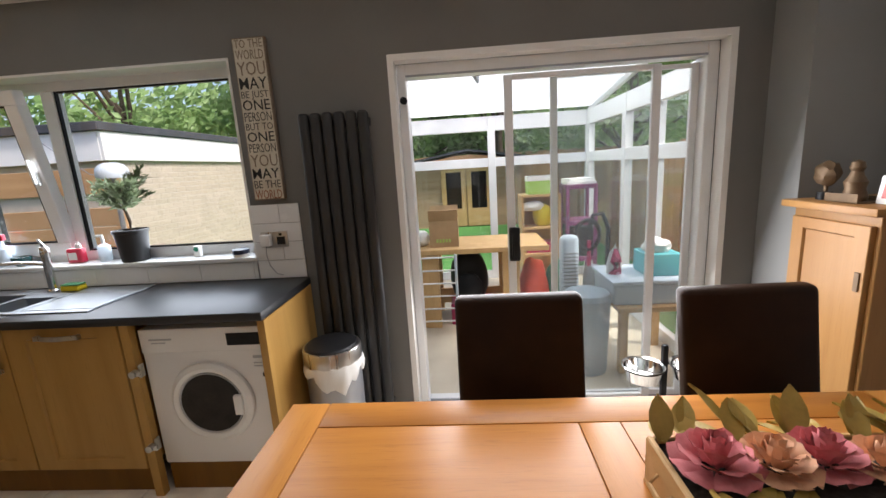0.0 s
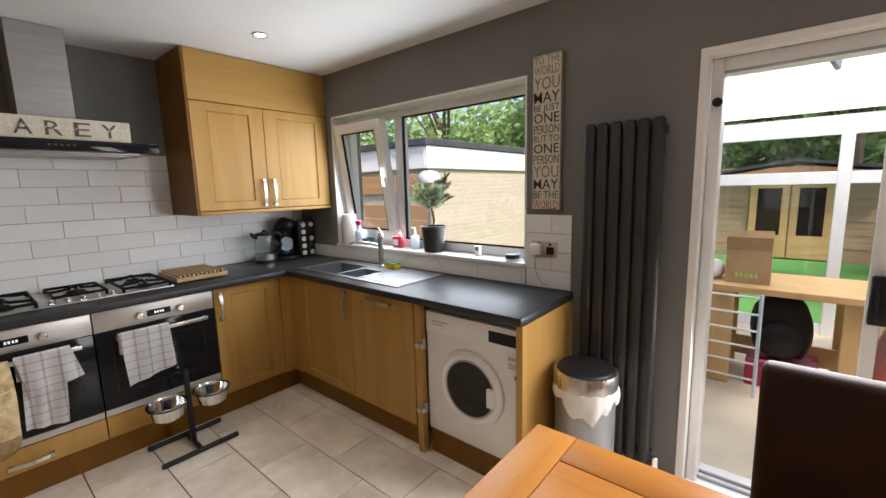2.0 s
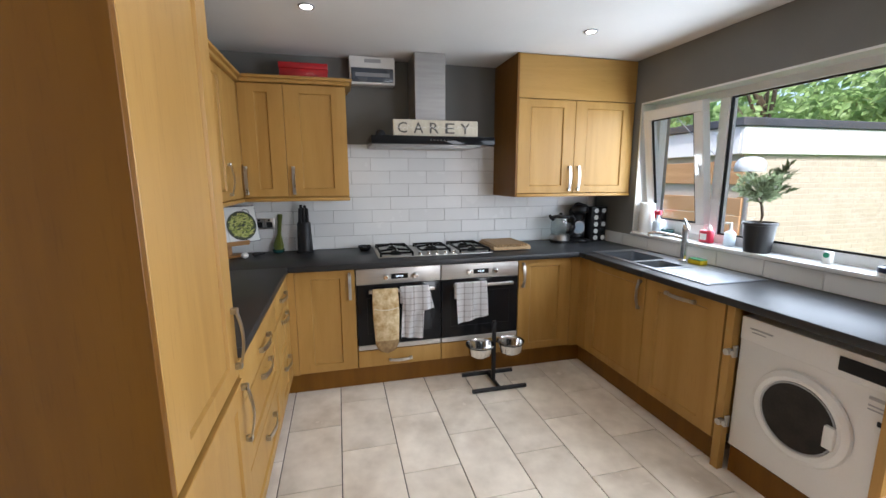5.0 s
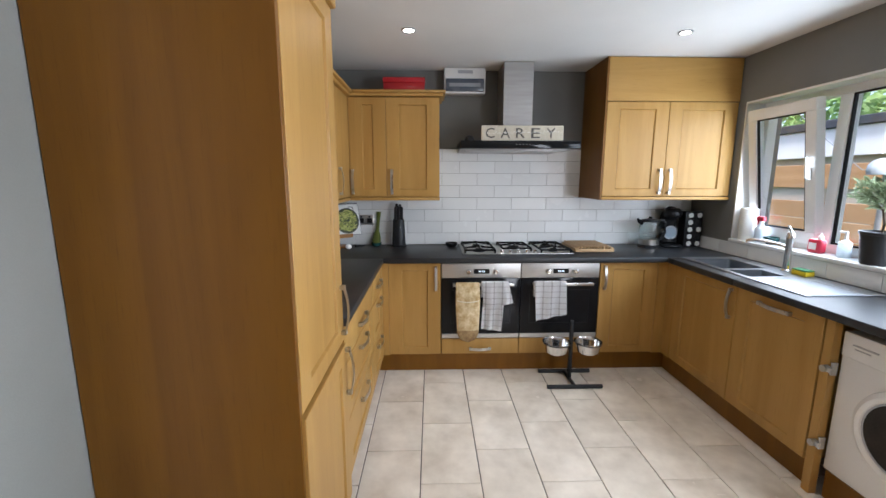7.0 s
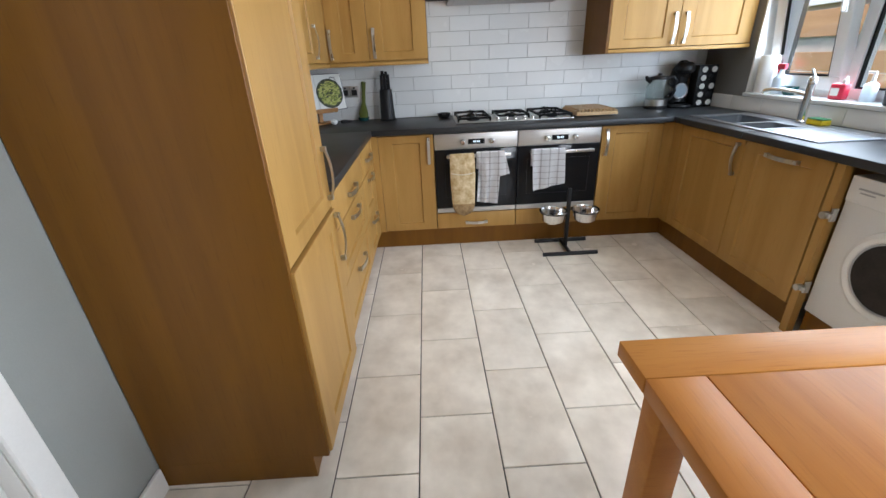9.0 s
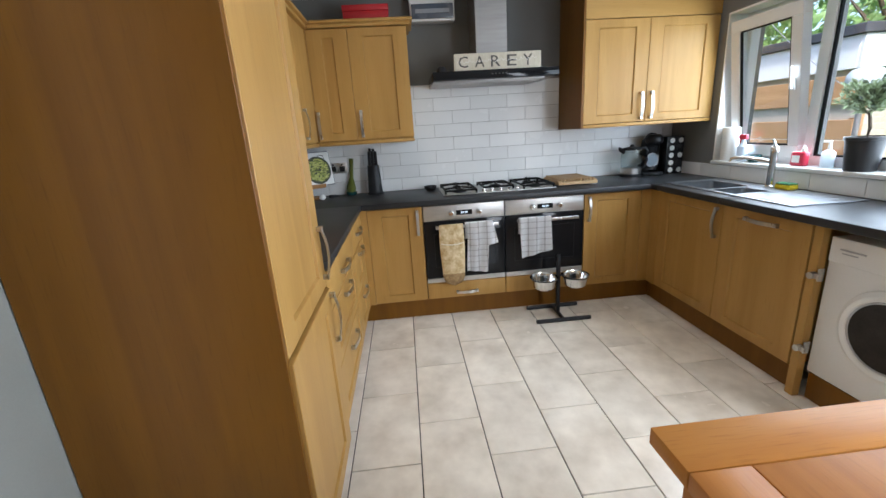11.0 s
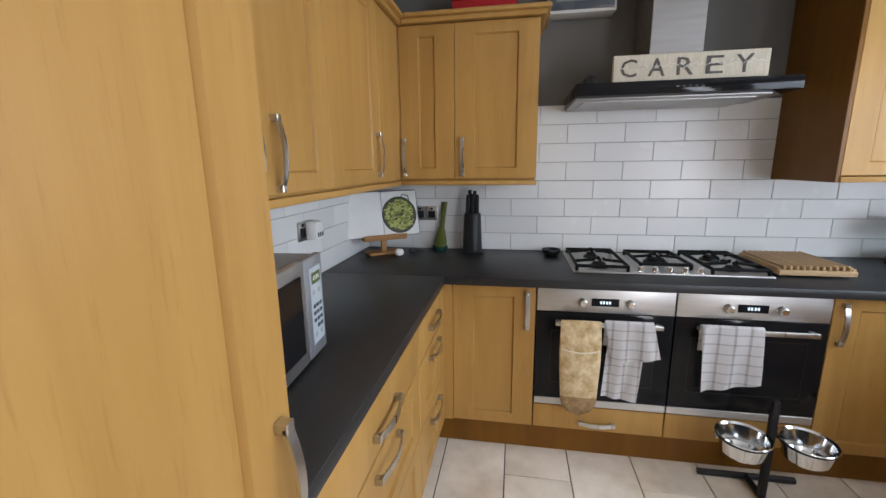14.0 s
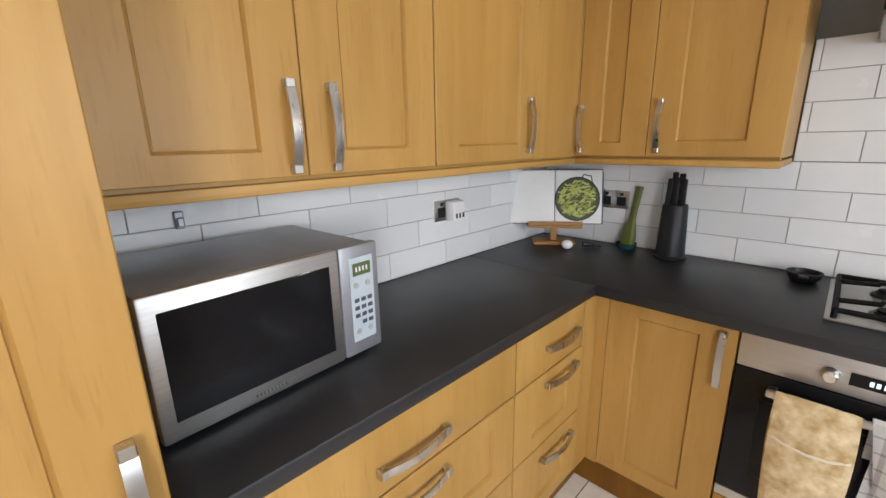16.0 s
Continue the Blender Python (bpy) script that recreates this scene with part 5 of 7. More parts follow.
part("dial_ring", moved(lathe([(0.04, 0), (0.058, 0.002), (0.06, 0.008), (0.054, 0.012), (0.04, 0.008)], steps=28), Matrix.Translation((0.146, 3.083, 1.04)) @ Matrix.Rotation(radians(90), 4, "Y")), SILVER_PLASTIC, coffee, "pale silver ring")
part("cup", moved(lathe([(0, 0), (0.04, 0), (0.046, 0.01), (0, 0.014)], steps=24), Matrix.Translation((0.148, 3.083, 1.04)) @ Matrix.Rotation(radians(90), 4, "Y")), BLUE_GREY, coffee)
pods = thing("capsule_stand", "black capsule tower full of foil topped coffee pods", "capsule stand", (0.16, 3.24, 0.92))
part("tower", box(0.10, 0.20, 3.175, 3.325, 0.9205, 1.225, 0.006, 2), BLACK, pods)
for r in range(5):
    for c in range(2):
        pod = part("capsule", moved(lathe([(0, 0), (0.0245, 0), (0.026, 0.006), (0.02, 0.01), (0, 0.012)], steps=18), Matrix.Translation((0.2005, 3.213 + 0.074 * c, 0.953 + 0.06 * r)) @ Matrix.Rotation(radians(90), 4, "Y")), BLACK, pods)
        if c == 0 or r % 2 == 0:
            part("foil", moved(disc(0, 0, 0, 0.021, 0.002, steps=18), Matrix.Translation((0.2128, 3.213 + 0.074 * c, 0.953 + 0.06 * r)) @ Matrix.Rotation(radians(90), 4, "Y")), PAGE, pod, "white foil top")

SZ = WZ0 + 0.0065
plant = thing("olive_plant", "small olive tree in a dark pot on the window sill", "plant", (1.50, 3.40, SZ))
part("pot", lathe([(0, 0), (0.062, 0), (0.066, 0.004), (0.082, 0.158), (0.088, 0.16), (0.088, 0.176), (0.081, 0.177), (0.078, 0.15), (0, 0.148)], 1.54, 3.385, SZ), ANTHRACITE, plant)
part("soil", lathe([(0, 0.156), (0.04, 0.158), (0.079, 0.151)], 1.54, 3.385, SZ, 20), SOIL, plant)
rnd = random.Random(4)
part("trunk", rod([(1.54, 3.385, SZ + 0.15), (1.55, 3.383, SZ + 0.22), (1.535, 3.38, SZ + 0.30), (1.545, 3.38, SZ + 0.38)], [0.009, 0.008, 0.007, 0.004], 8), BARK, plant)
verts, faces, stems = [], [], []
for k in range(46):
    ang, lift = rnd.uniform(0, 6.28), rnd.uniform(-0.05, 1.3)
    start = Vector((1.54, 3.38, SZ + rnd.uniform(0.27, 0.37)))
    way = Vector((math.cos(ang) * 1.0, math.sin(ang) * 0.6, lift)).normalized()
    reach = rnd.uniform(0.08, 0.175)
    mid, end = start + way * reach * 0.5 + Vector((0, 0, 0.01)), start + way * reach
    if end.y > 3.455:
        end.y = 3.455
    stems.append(rod([start, mid, end], [0.0022, 0.0018, 0.001], 5))
    for q in range(24):
        f = rnd.uniform(0.15, 1.05)
        at = start.lerp(end, f)
        d = (way + Vector((rnd.uniform(-1, 1), rnd.uniform(-1, 1), rnd.uniform(-0.6, 1)))).normalized()
        s = d.cross(Vector((rnd.uniform(-1, 1), rnd.uniform(-1, 1), 1))).normalized() * rnd.uniform(0.006, 0.0095)
        ln = rnd.uniform(0.032, 0.055)
        i = len(verts)
        up = s.cross(d) * 0.4
        verts += [at, at + d * ln * 0.45 + s + up, at + d * ln, at + d * ln * 0.45 - s + up]
        faces += [(i, i + 1, i + 2), (i, i + 2, i + 3)]
part("stems", join(*stems), BARK, plant)
me = bpy.data.meshes.new("leaves")
me.from_pydata([v - Vector((1.50, 3.40, SZ)) for v in verts], [], faces)
me.materials.append(LEAF)
lv = new("leaves", me)
lv.parent = plant
tagged(lv, "narrow grey-green olive leaves", kind="stuff")

tub = thing("paper_roll", "white kitchen roll standing on the sill", "kitchen roll", (0.60, 3.40, SZ))
part("roll", lathe([(0.02, 0), (0.058, 0), (0.06, 0.005), (0.06, 0.23), (0.058, 0.235), (0.02, 0.235), (0.02, 0)], 0.622, 3.395, SZ), PAGE, tub)
bottle = thing("spray_bottle", "clear spray bottle with a red trigger", "bottle", (0.72, 3.4, SZ))
part("bottle", lathe([(0, 0), (0.03, 0), (0.034, 0.01), (0.034, 0.10), (0.014, 0.13), (0.012, 0.15), (0, 0.15)], 0.735, 3.395, SZ), PALE_BLUE, bottle)
part("trigger", join(box(0.70, 0.765, 3.383, 3.407, SZ + 0.15, SZ + 0.185, 0.006, 2), box(0.705, 0.717, 3.387, 3.403, SZ + 0.115, SZ + 0.15, 0.003)), RED_SOAP, bottle, "red spray head")
cup = solid("washing_bowl", lathe([(0, 0.004), (0.028, 0), (0.045, 0.03), (0.047, 0.05), (0.043, 0.05), (0.03, 0.008), (0, 0.008)], 0.84, 3.395, SZ), TEAL_DARK, "small dark teal bowl on the sill", "bowl")
soap = thing("soap_bottle", "squat red washing-up liquid bottle with a white label", "bottle", (1.19, 3.4, SZ))
part("bottle", box(1.135, 1.225, 3.375, 3.42, SZ, SZ + 0.085, 0.012, 3), RED_SOAP, soap)
part("cap", lathe([(0, 0), (0.014, 0), (0.013, 0.022), (0.006, 0.026), (0.005, 0.04), (0, 0.04)], 1.20, 3.397, SZ + 0.085, 18), WHITE, soap)
part("label", box(1.148, 1.20, 3.3735, 3.3752, SZ + 0.02, SZ + 0.062, 0.001), PAGE, soap)
hand = thing("soap_pump", "clear hand soap dispenser behind the tap", "dispenser", (1.31, 3.41, SZ))
part("bottle", lathe([(0, 0), (0.03, 0), (0.032, 0.008), (0.032, 0.085), (0.012, 0.10), (0, 0.10)], 1.33, 3.42, SZ, 24), TUB_PLASTIC, hand)
part("pump", join(lathe([(0, 0.10), (0.01, 0.10), (0.008, 0.14), (0, 0.14)], 1.33, 3.42, SZ, 14), box(1.29, 1.338, 3.412, 3.428, SZ + 0.138, SZ + 0.152, 0.004)), WHITE, hand)
card = thing("scent_card", "small white carton with a green mark", "carton", (1.90, 3.40, SZ))
part("carton", box(1.878, 1.916, 3.385, 3.415, SZ, SZ + 0.062, 0.004), PAGE, card)
part("mark", moved(disc(0, 0, 0, 0.014, 0.0012, steps=16), Matrix.Translation((1.897, 3.3848, SZ + 0.045)) @ Matrix.Rotation(radians(90), 4, "X")), GREEN_BAG, card)
tinlid = thing("balm_tin", "round navy tin on the window sill", "tin", (2.165, 3.36, SZ))
part("tin", lathe([(0, 0), (0.042, 0), (0.042, 0.022), (0, 0.022)], 2.165, 3.365, SZ), PAGE, tinlid)
part("lid", lathe([(0.043, 0.014), (0.044, 0.016), (0.044, 0.036), (0.04, 0.039), (0, 0.039)], 2.165, 3.365, SZ), NAVY, tinlid)

words = thing("word_sign", "tall taupe canvas sign lettered with a short saying", "sign", (2.395, 3.325, 1.345))
part("board", box(2.315, 2.478, 3.31, 3.338, 1.345, 2.128, 0.003), SIGN_BROWN, words)
ROWS = (("TO THE", 0.040, CREAM), ("WORLD", 0.046, CREAM), ("YOU", 0.066, CREAM), ("MAY", 0.058, INK), ("BE JUST", 0.034, INK_GREY), ("ONE", 0.052, INK), ("PERSON", 0.046, INK_GREY), ("BUT TO", 0.036, INK_GREY), ("ONE", 0.050, INK),
        ("PERSON", 0.046, INK_GREY), ("YOU", 0.064, CREAM), ("MAY", 0.054, INK), ("BE THE", 0.042, INK_GREY), ("WORLD", 0.048, INK_RED))
free = 0.775 - sum(r[1] for r in ROWS)
zc = 2.124 - free / 28
part("print_ground", box(2.321, 2.472, 3.3085, 3.3099, 1.352, 2.121), CREAM_SIGN, words)
for text, h, ink in ROWS:
    zc -= h
    ink = {CREAM: SIGN_BROWN}.get(ink, ink)
    for glyph in pieces_of(letters(text, h * 1.36, Matrix.Translation((2.327, 3.3078, zc)) @ Matrix.Rotation(radians(90), 4, "X"), 0.0007, 0.139, 0.0035 if ink is INK else 0.001)):
        part("letter", glyph, ink, words, smooth=False)
    zc -= free / 14

socket("wall_socket", "brushed steel double socket at the end of the worktop", pose(2.385, 3.327, 1.135))
charger = thing("phone_charger", "white plug charger with a hanging grey cable", "charger", (2.35, 3.3, 1.135))
part("plug", box(2.323, 2.375, 3.278, 3.318, 1.105, 1.165, 0.006, 2), WHITE, charger)
part("cable", rod([(2.35, 3.29, 1.105), (2.348, 3.285, 1.06), (2.36, 3.285, 1.0), (2.39, 3.29, 0.955), (2.42, 3.295, 0.945)], 0.0025, 6), GREY_METAL, charger)

washer = thing("washing_machine", "white built-in washing machine with its cabinet door missing", "washing machine", (2.216, 3.09, 0))
part("body", box(1.9185, 2.506, 2.874, 3.30, 0.148, 0.828, 0.006, 2), ENAMEL, washer)
for fx in (1.98, 2.45):
    for fy in (2.95, 3.22):
        part("foot", disc(fx, fy, 0.0, 0.022, 0.148, steps=14), BLACK, washer)
part("top_panel", box(1.9195, 2.505, 2.868, 2.8735, 0.715, 0.827, 0.002), ENAMEL, washer)
part("display", box(2.325, 2.475, 2.864, 2.8678, 0.742, 0.80, 0.002), BLACK_GLASS, washer, "black display window")
part("drawer_mark", join(box(1.965, 2.07, 2.8655, 2.8679, 0.775, 0.782), box(1.975, 2.04, 2.8655, 2.8679, 0.76, 0.765)), SILVER_PLASTIC, washer)
ring = part("door_ring", moved(lathe([(0.148, 0.0), (0.194, 0.0), (0.198, 0.006), (0.193, 0.018), (0.172, 0.03), (0.156, 0.026), (0.143, 0.006), (0.148, 0.0)], steps=48), Matrix.Translation((2.214, 2.8735, 0.47)) @ Matrix.Rotation(radians(90), 4, "X")), WHITE, washer, "white door surround")
part("door_glass", moved(lathe([(0, 0.006), (0.07, 0.008), (0.125, 0.012), (0.152, 0.016), (0.147, 0.019), (0.11, 0.014), (0, 0.010)], steps=40), Matrix.Translation((2.214, 2.872, 0.47)) @ Matrix.Rotation(radians(90), 4, "X")), WASH_GLASS, ring, "dark bowl of glass")
part("chrome_rim", moved(lathe([(0.143, 0.016), (0.15, 0.018), (0.15, 0.022), (0.143, 0.02), (0.143, 0.016)], steps=40), Matrix.Translation((2.214, 2.872, 0.47)) @ Matrix.Rotation(radians(90), 4, "X")), SILVER_PLASTIC, ring)
part("pull", box(2.325, 2.365, 2.838, 2.868, 0.415, 0.51, 0.006, 2), WHITE, ring, "moulded pull")
part("rating_label", join(box(2.43, 2.495, 2.8715, 2.8739, 0.675, 0.688), box(2.43, 2.495, 2.8715, 2.8739, 0.65, 0.655), box(2.43, 2.48, 2.8715, 2.8739, 0.635, 0.64)), SILVER_PLASTIC, washer)
part("catch", box(2.465, 2.505, 2.868, 2.8739, 0.585, 0.605, 0.002), BLACK, washer)

rad = thing("radiator", "tall anthracite column radiator on the wall", "radiator", (2.785, 3.29, 0.14))
for k in range(6):
    b = box(2.615 + 0.0585 * k, 2.668 + 0.0585 * k, 3.245, 3.285, 0.145, 1.752, 0.018, 4)
    part("column", b, ANTHRACITE, rad)
for z in (0.19, 1.70):
    part("header", box(2.615, 2.961, 3.2855, 3.315, z - 0.02, z + 0.02, 0.004), ANTHRACITE, rad)
for z in (0.5, 1.5):
    part("bracket", box(2.76, 2.81, 3.3155, 3.339, z, z + 0.05), ANTHRACITE, rad)
part("valve", join(lathe([(0, 0), (0.016, 0), (0.018, 0.02), (0.016, 0.06), (0.01, 0.065), (0, 0.065)], 2.985, 3.26, 0.14, 18), rod([(2.95, 3.28, 0.165), (2.985, 3.26, 0.165)], 0.008, 8), rod([(2.985, 3.26, 0.14), (2.985, 3.26, 0.0)], 0.0075, 8)), CHROME, rad, "chrome valve and pipe")
part("pipe", rod([(2.62, 3.30, 0.17), (2.62, 3.30, 0.0)], 0.0075, 8), CHROME, rad)

bin_ = thing("waste_bin", "round steel kitchen bin with a black lid and a white liner", "bin", (2.755, 3.05, 0))
BXc, BYc = 2.714, 3.085
part("body", lathe([(0, 0), (0.128, 0), (0.132, 0.006), (0.135, 0.54), (0.13, 0.545), (0, 0.54)], BXc, BYc, 0.0, 40), GREY_METAL, bin_)
part("liner", lathe([(0.1355, 0.47 + 0.0), (0.143, 0.485), (0.148, 0.53), (0.142, 0.565), (0.1375, 0.57)], BXc, BYc, 0.0, 40), PAGE, bin_, "crumpled white bin liner")
lin = bin_.children[-1]
for v in lin.data.vertices:
    a = math.atan2(v.co.y, v.co.x)
    if v.co.z < 0.5:
        v.co.z += 0.035 * math.sin(2.0 * a + 1) + 0.02 * math.sin(7 * a)
    v.co.xy = v.co.xy * (1 + 0.025 * math.sin(11 * a) + 0.02 * math.sin(17 * a + 2))
part("rim", lathe([(0.1375, 0.56), (0.142, 0.563), (0.142, 0.625), (0.138, 0.634), (0.13, 0.636), (0.13, 0.56)], BXc, BYc, 0.0, 40), STEEL, bin_, "polished steel rim")
part("lid", lathe([(0.129, 0.622), (0.129, 0.638), (0.12, 0.646), (0.07, 0.652), (0, 0.652)], BXc, BYc, 0.0, 40), BLACK, bin_, "black swing lid")

# ---- dining end ----
table = thing("dining_table", "amber oak dining table with framed panel top", "table", (3.77, 1.9, 0))
TX0, TX1, TY0, TY1 = 2.842, 4.645, 1.464, 2.36
part("core", box(TX0 + 0.004, TX1 - 0.004, TY0 + 0.004, TY1 - 0.004, 0.722, 0.752), TABLE_X, table)
edge = 0.122
pieces = (("end_board", TX0, TX0 + edge, TY0, TY1, TABLE_Y), ("end_board", TX1 - edge, TX1, TY0, TY1, TABLE_Y), ("side_board", TX0 + edge, TX1 - edge, TY1 - edge, TY1, TABLE_X), ("side_board", TX0 + edge, TX1 - edge, TY0, TY0 + edge, TABLE_X),
          ("centre_board", 3.69, 3.80, TY0 + edge, TY1 - edge, TABLE_Y), ("top_panel", TX0 + edge, 3.69, TY0 + edge, TY1 - edge, TABLE_X), ("top_panel", 3.80, TX1 - edge, TY0 + edge, TY1 - edge, TABLE_X))
for nm, x0, x1, y0, y1, mt in pieces:
    low = 0.0008 if nm == "top_panel" else 0.0
    b = box(x0 + 0.0012, x1 - 0.0012, y0 + 0.0012, y1 - 0.0012, 0.72 if nm != "top_panel" else 0.74, 0.76 - low, 0.0025, 2)
    if nm == "end_board":
        ex = x0 if x0 == TX0 else x1
        es = [e for e in b.edges if abs(e.verts[0].co.x - ex) < 0.006 and abs(e.verts[1].co.x - ex) < 0.006 and abs(e.verts[0].co.z - e.verts[1].co.z) > 0.02]
        bmesh.ops.bevel(b, geom=es, offset=0.02, segments=4, affect="EDGES", profile=0.5)
    part(nm, b, mt, table)
for ax, y in ((None, TY0 + 0.06), (None, TY1 - 0.08)):
    part("apron", box(TX0 + 0.12, TX1 - 0.12, y, y + 0.022, 0.63, 0.7215, 0.002), TABLE_X, table)
for x in (TX0 + 0.06, TX1 - 0.08):
    part("apron", box(x, x + 0.022, TY0 + 0.12, TY1 - 0.12, 0.63, 0.7215, 0.002), TABLE_Y, table)
for x in (TX0 + 0.05, TX1 - 0.125):
    for y in (TY0 + 0.05, TY1 - 0.125):
        part("leg", box(x, x + 0.075, y, y + 0.075, 0.0, 0.7195, 0.006, 2), TABLE_Y, table)


def chair(at, label):
    m = Matrix.Translation(at)
    ob = thing("dining_chair", label, "chair", at, "dining chairs")
    back = box(-0.215, 0.215, -0.03, 0.035, 0.40, 1.01, 0.022, 4)
    for v in back.verts:
        v.co.y += 0.10 * max(0, (v.co.z - 0.45) / 0.55) ** 1.5
        v.co.x *= 1 + 0.03 * (v.co.z - 0.4)
    part("backrest", moved(back, m), LEATHER, ob)
    part("back_seam", moved(rod([(-0.2, 0.151, 0.99), (-0.1, 0.152, 0.993), (0.1, 0.152, 0.993), (0.2, 0.151, 0.99)], 0.003, 6), m), LEATHER, ob)
    part("seat", moved(box(-0.215, 0.215, -0.43, 0.02, 0.40, 0.485, 0.025, 3), m), LEATHER, ob)
    for x in (-0.185, 0.15):
        part("leg", moved(box(x, x + 0.035, -0.40, -0.365, 0, 0.40, 0.003), m), OAK_SHADED, ob)
        part("leg", moved(rod([(x + 0.017, 0.0, 0.40), (x + 0.017, 0.03, 0.0)], 0.02, 8), m), OAK_SHADED, ob)
    return ob


chair((3.575, 2.50, 0), "dark brown leather high-backed dining chair at the table")
chair((4.335, 2.50, 0), "dark brown leather high-backed dining chair at the table")

crate = thing("flower_crate", "pale wooden crate holding an artificial rose arrangement", "flower arrangement", (4.08, 1.93, 0.76))
GX0, GX1, GY0, GY1 = 3.775, 4.40, 1.835, 2.025
part("base", box(GX0, GX1, GY0, GY1, 0.7605, 0.77), PINE, crate)
for a, b, c, d in ((GX0, GX0 + 0.014, GY0, GY1), (GX1 - 0.014, GX1, GY0, GY1), (GX0 + 0.014, GX1 - 0.014, GY0, GY0 + 0.012), (GX0 + 0.014, GX1 - 0.014, GY1 - 0.012, GY1)):
    part("side", box(a, b, c, d, 0.77, 0.872, 0.003), PINE, crate)
part("handle", rod([(GX0 - 0.001, 1.90, 0.83), (GX0 - 0.02, 1.905, 0.815), (GX0 - 0.02, 1.955, 0.815), (GX0 - 0.001, 1.96, 0.83)], 0.004, 6), PINE, crate)
part("moss", box(GX0 + 0.015, GX1 - 0.015, GY0 + 0.013, GY1 - 0.013, 0.77, 0.86), SOIL, crate)
rnd = random.Random(9)


def rose(cx, cy, cz, r, mat):
    """A full rose: rings of cupped, ragged petals."""
    vs, fs = [], []
    for ring_, (n, rr, tiltv) in enumerate(((4, 0.30, 1.4), (5, 0.48, 1.2), (7, 0.68, 0.95), (8, 0.84, 0.65), (9, 0.95, 0.25))):
        for k in range(n):
            a = 6.2832 * (k + 0.37 * ring_) / n + rnd.uniform(-0.15, 0.15)
            wide = 6.2832 / n * 0.78
            base = len(vs)
            for i in range(4):
                for j in range(5):
                    u, v = i / 3, j / 4 * 2 - 1
                    ang = a + v * wide * (0.55 + 0.45 * u)
                    out = r * rr * (0.25 + 0.75 * u * math.cos(tiltv) + 0.15 * math.sin(tiltv)) * (1 - 0.06 * v * v) + r * 0.05 * rnd.uniform(-1, 1)
                    h = r * (0.15 + 0.85 * u * math.sin(tiltv) * 0.8 - 0.12 * v * v * u) + 0.1 * r * (u > 0.9) * rnd.uniform(-1, 0.3) + r * 0.12 * (4 - ring_) * 0.5
                    vs.append((cx + out * math.cos(ang), cy + out * math.sin(ang), cz + h))
            for i in range(3):
                for j in range(4):
                    q = base + i * 5 + j
                    fs.append((q, q + 1, q + 6, q + 5))
    me = bpy.data.meshes.new("petals")
    me.from_pydata(vs, [], fs)
    bm = bmesh.new()
    bm.from_mesh(me)
    bpy.data.meshes.remove(me)
    return part("rose", bm, mat, crate, "silk rose bloom")


for fx, fy, fz, fr, fm in ((3.862, 1.93, 0.862, 0.082, DUSKY), (3.965, 1.92, 0.868, 0.072, PEACH), (4.062, 1.935, 0.865, 0.074, DUSKY), (4.158, 1.92, 0.866, 0.064, PEACH), (4.252, 1.935, 0.865, 0.074, DUSKY), (4.345, 1.92, 0.866, 0.062, PEACH)):
    rose(fx, fy, fz, fr, fm)
for k in range(46):
    lx = rnd.uniform(3.79, 4.40)
    side = rnd.choice((-1, 1, 1))
    ly = 1.93 + side * rnd.uniform(0.06, 0.10)
    d = Vector((rnd.uniform(-0.7, 0.5), side * rnd.uniform(0.2, 1.0), rnd.uniform(-0.1, 1.1) if side > 0 else rnd.uniform(-0.2, 0.4))).normalized()
    s = d.cross(Vector((0.2, 0.1, 1))).normalized()
    up = s.cross(d)
    ln, wd = rnd.uniform(0.07, 0.12), rnd.uniform(0.018, 0.028)
    b = bmesh.new()
    at = Vector((lx, ly, 0.872))
    rows_ = []
    for i in range(6):
        t_ = i / 5
        w_ = wd * max(0.02, math.sin(3.1415 * min(1, t_ * 0.93 + 0.07))) ** 0.8
        p = at + d * ln * t_ - up * 0.02 * t_ * t_
        rows_.append([b.verts.new(p + s * w_ + up * 0.006), b.verts.new(p), b.verts.new(p - s * w_ + up * 0.006)])
    for r0, r1 in zip(rows_, rows_[1:]):
        for j in range(2):
            b.faces.new((r0[j], r0[j + 1], r1[j + 1], r1[j]))
    part("leaf", b, GOLD_LEAF, crate)

cup_ = thing("cupboard", "small orange oak cupboard with one panelled door", "cupboard", (4.98, 2.875, 0))
part("body", box(4.82, 5.16, 2.685, 3.065, 0.0, 1.206, 0.003), CUP_OAK, cup_)
part("top", box(4.775, 5.18, 2.66, 3.09, 1.2065, 1.236, 0.006, 2), CUP_OAK, cup_)
dr = part("door", moved(shaker(0.35, 1.09, 0.06, stile=0.06), Matrix.Translation((4.80, 3.05, 0.08)) @ Matrix.Rotation(radians(-90), 4, "Z")), CUP_OAK, cup_)
part("hinge", box(4.795, 4.80, 2.715, 2.735, 0.93, 1.0, 0.001), BRONZE, dr)
part("knob", lathe([(0, 0), (0.008, 0.005), (0.014, 0.02), (0, 0.026)], 4.788, 3.02, 0.60, 14), CUP_OAK, dr)
orn = thing("ornament", "bronze tree shaped ornament on a dark base", "ornament", (4.90, 3.0, 1.236), "cupboard ornaments")
part("base", lathe([(0, 0), (0.03, 0), (0.026, 0.03), (0, 0.032)], 4.88, 3.0, 1.2365, 18), BLACK, orn)
b = bmesh.new()
bmesh.ops.create_icosphere(b, subdivisions=3, radius=0.05)
for v in b.verts:
    v.co *= 1 + 0.2 * noise.noise(v.co * 40)
part("crown", moved(b, Matrix.Translation((4.88, 3.0, 1.341)) @ Matrix.Diagonal((0.7, 1, 1, 1))), BRONZE, orn)
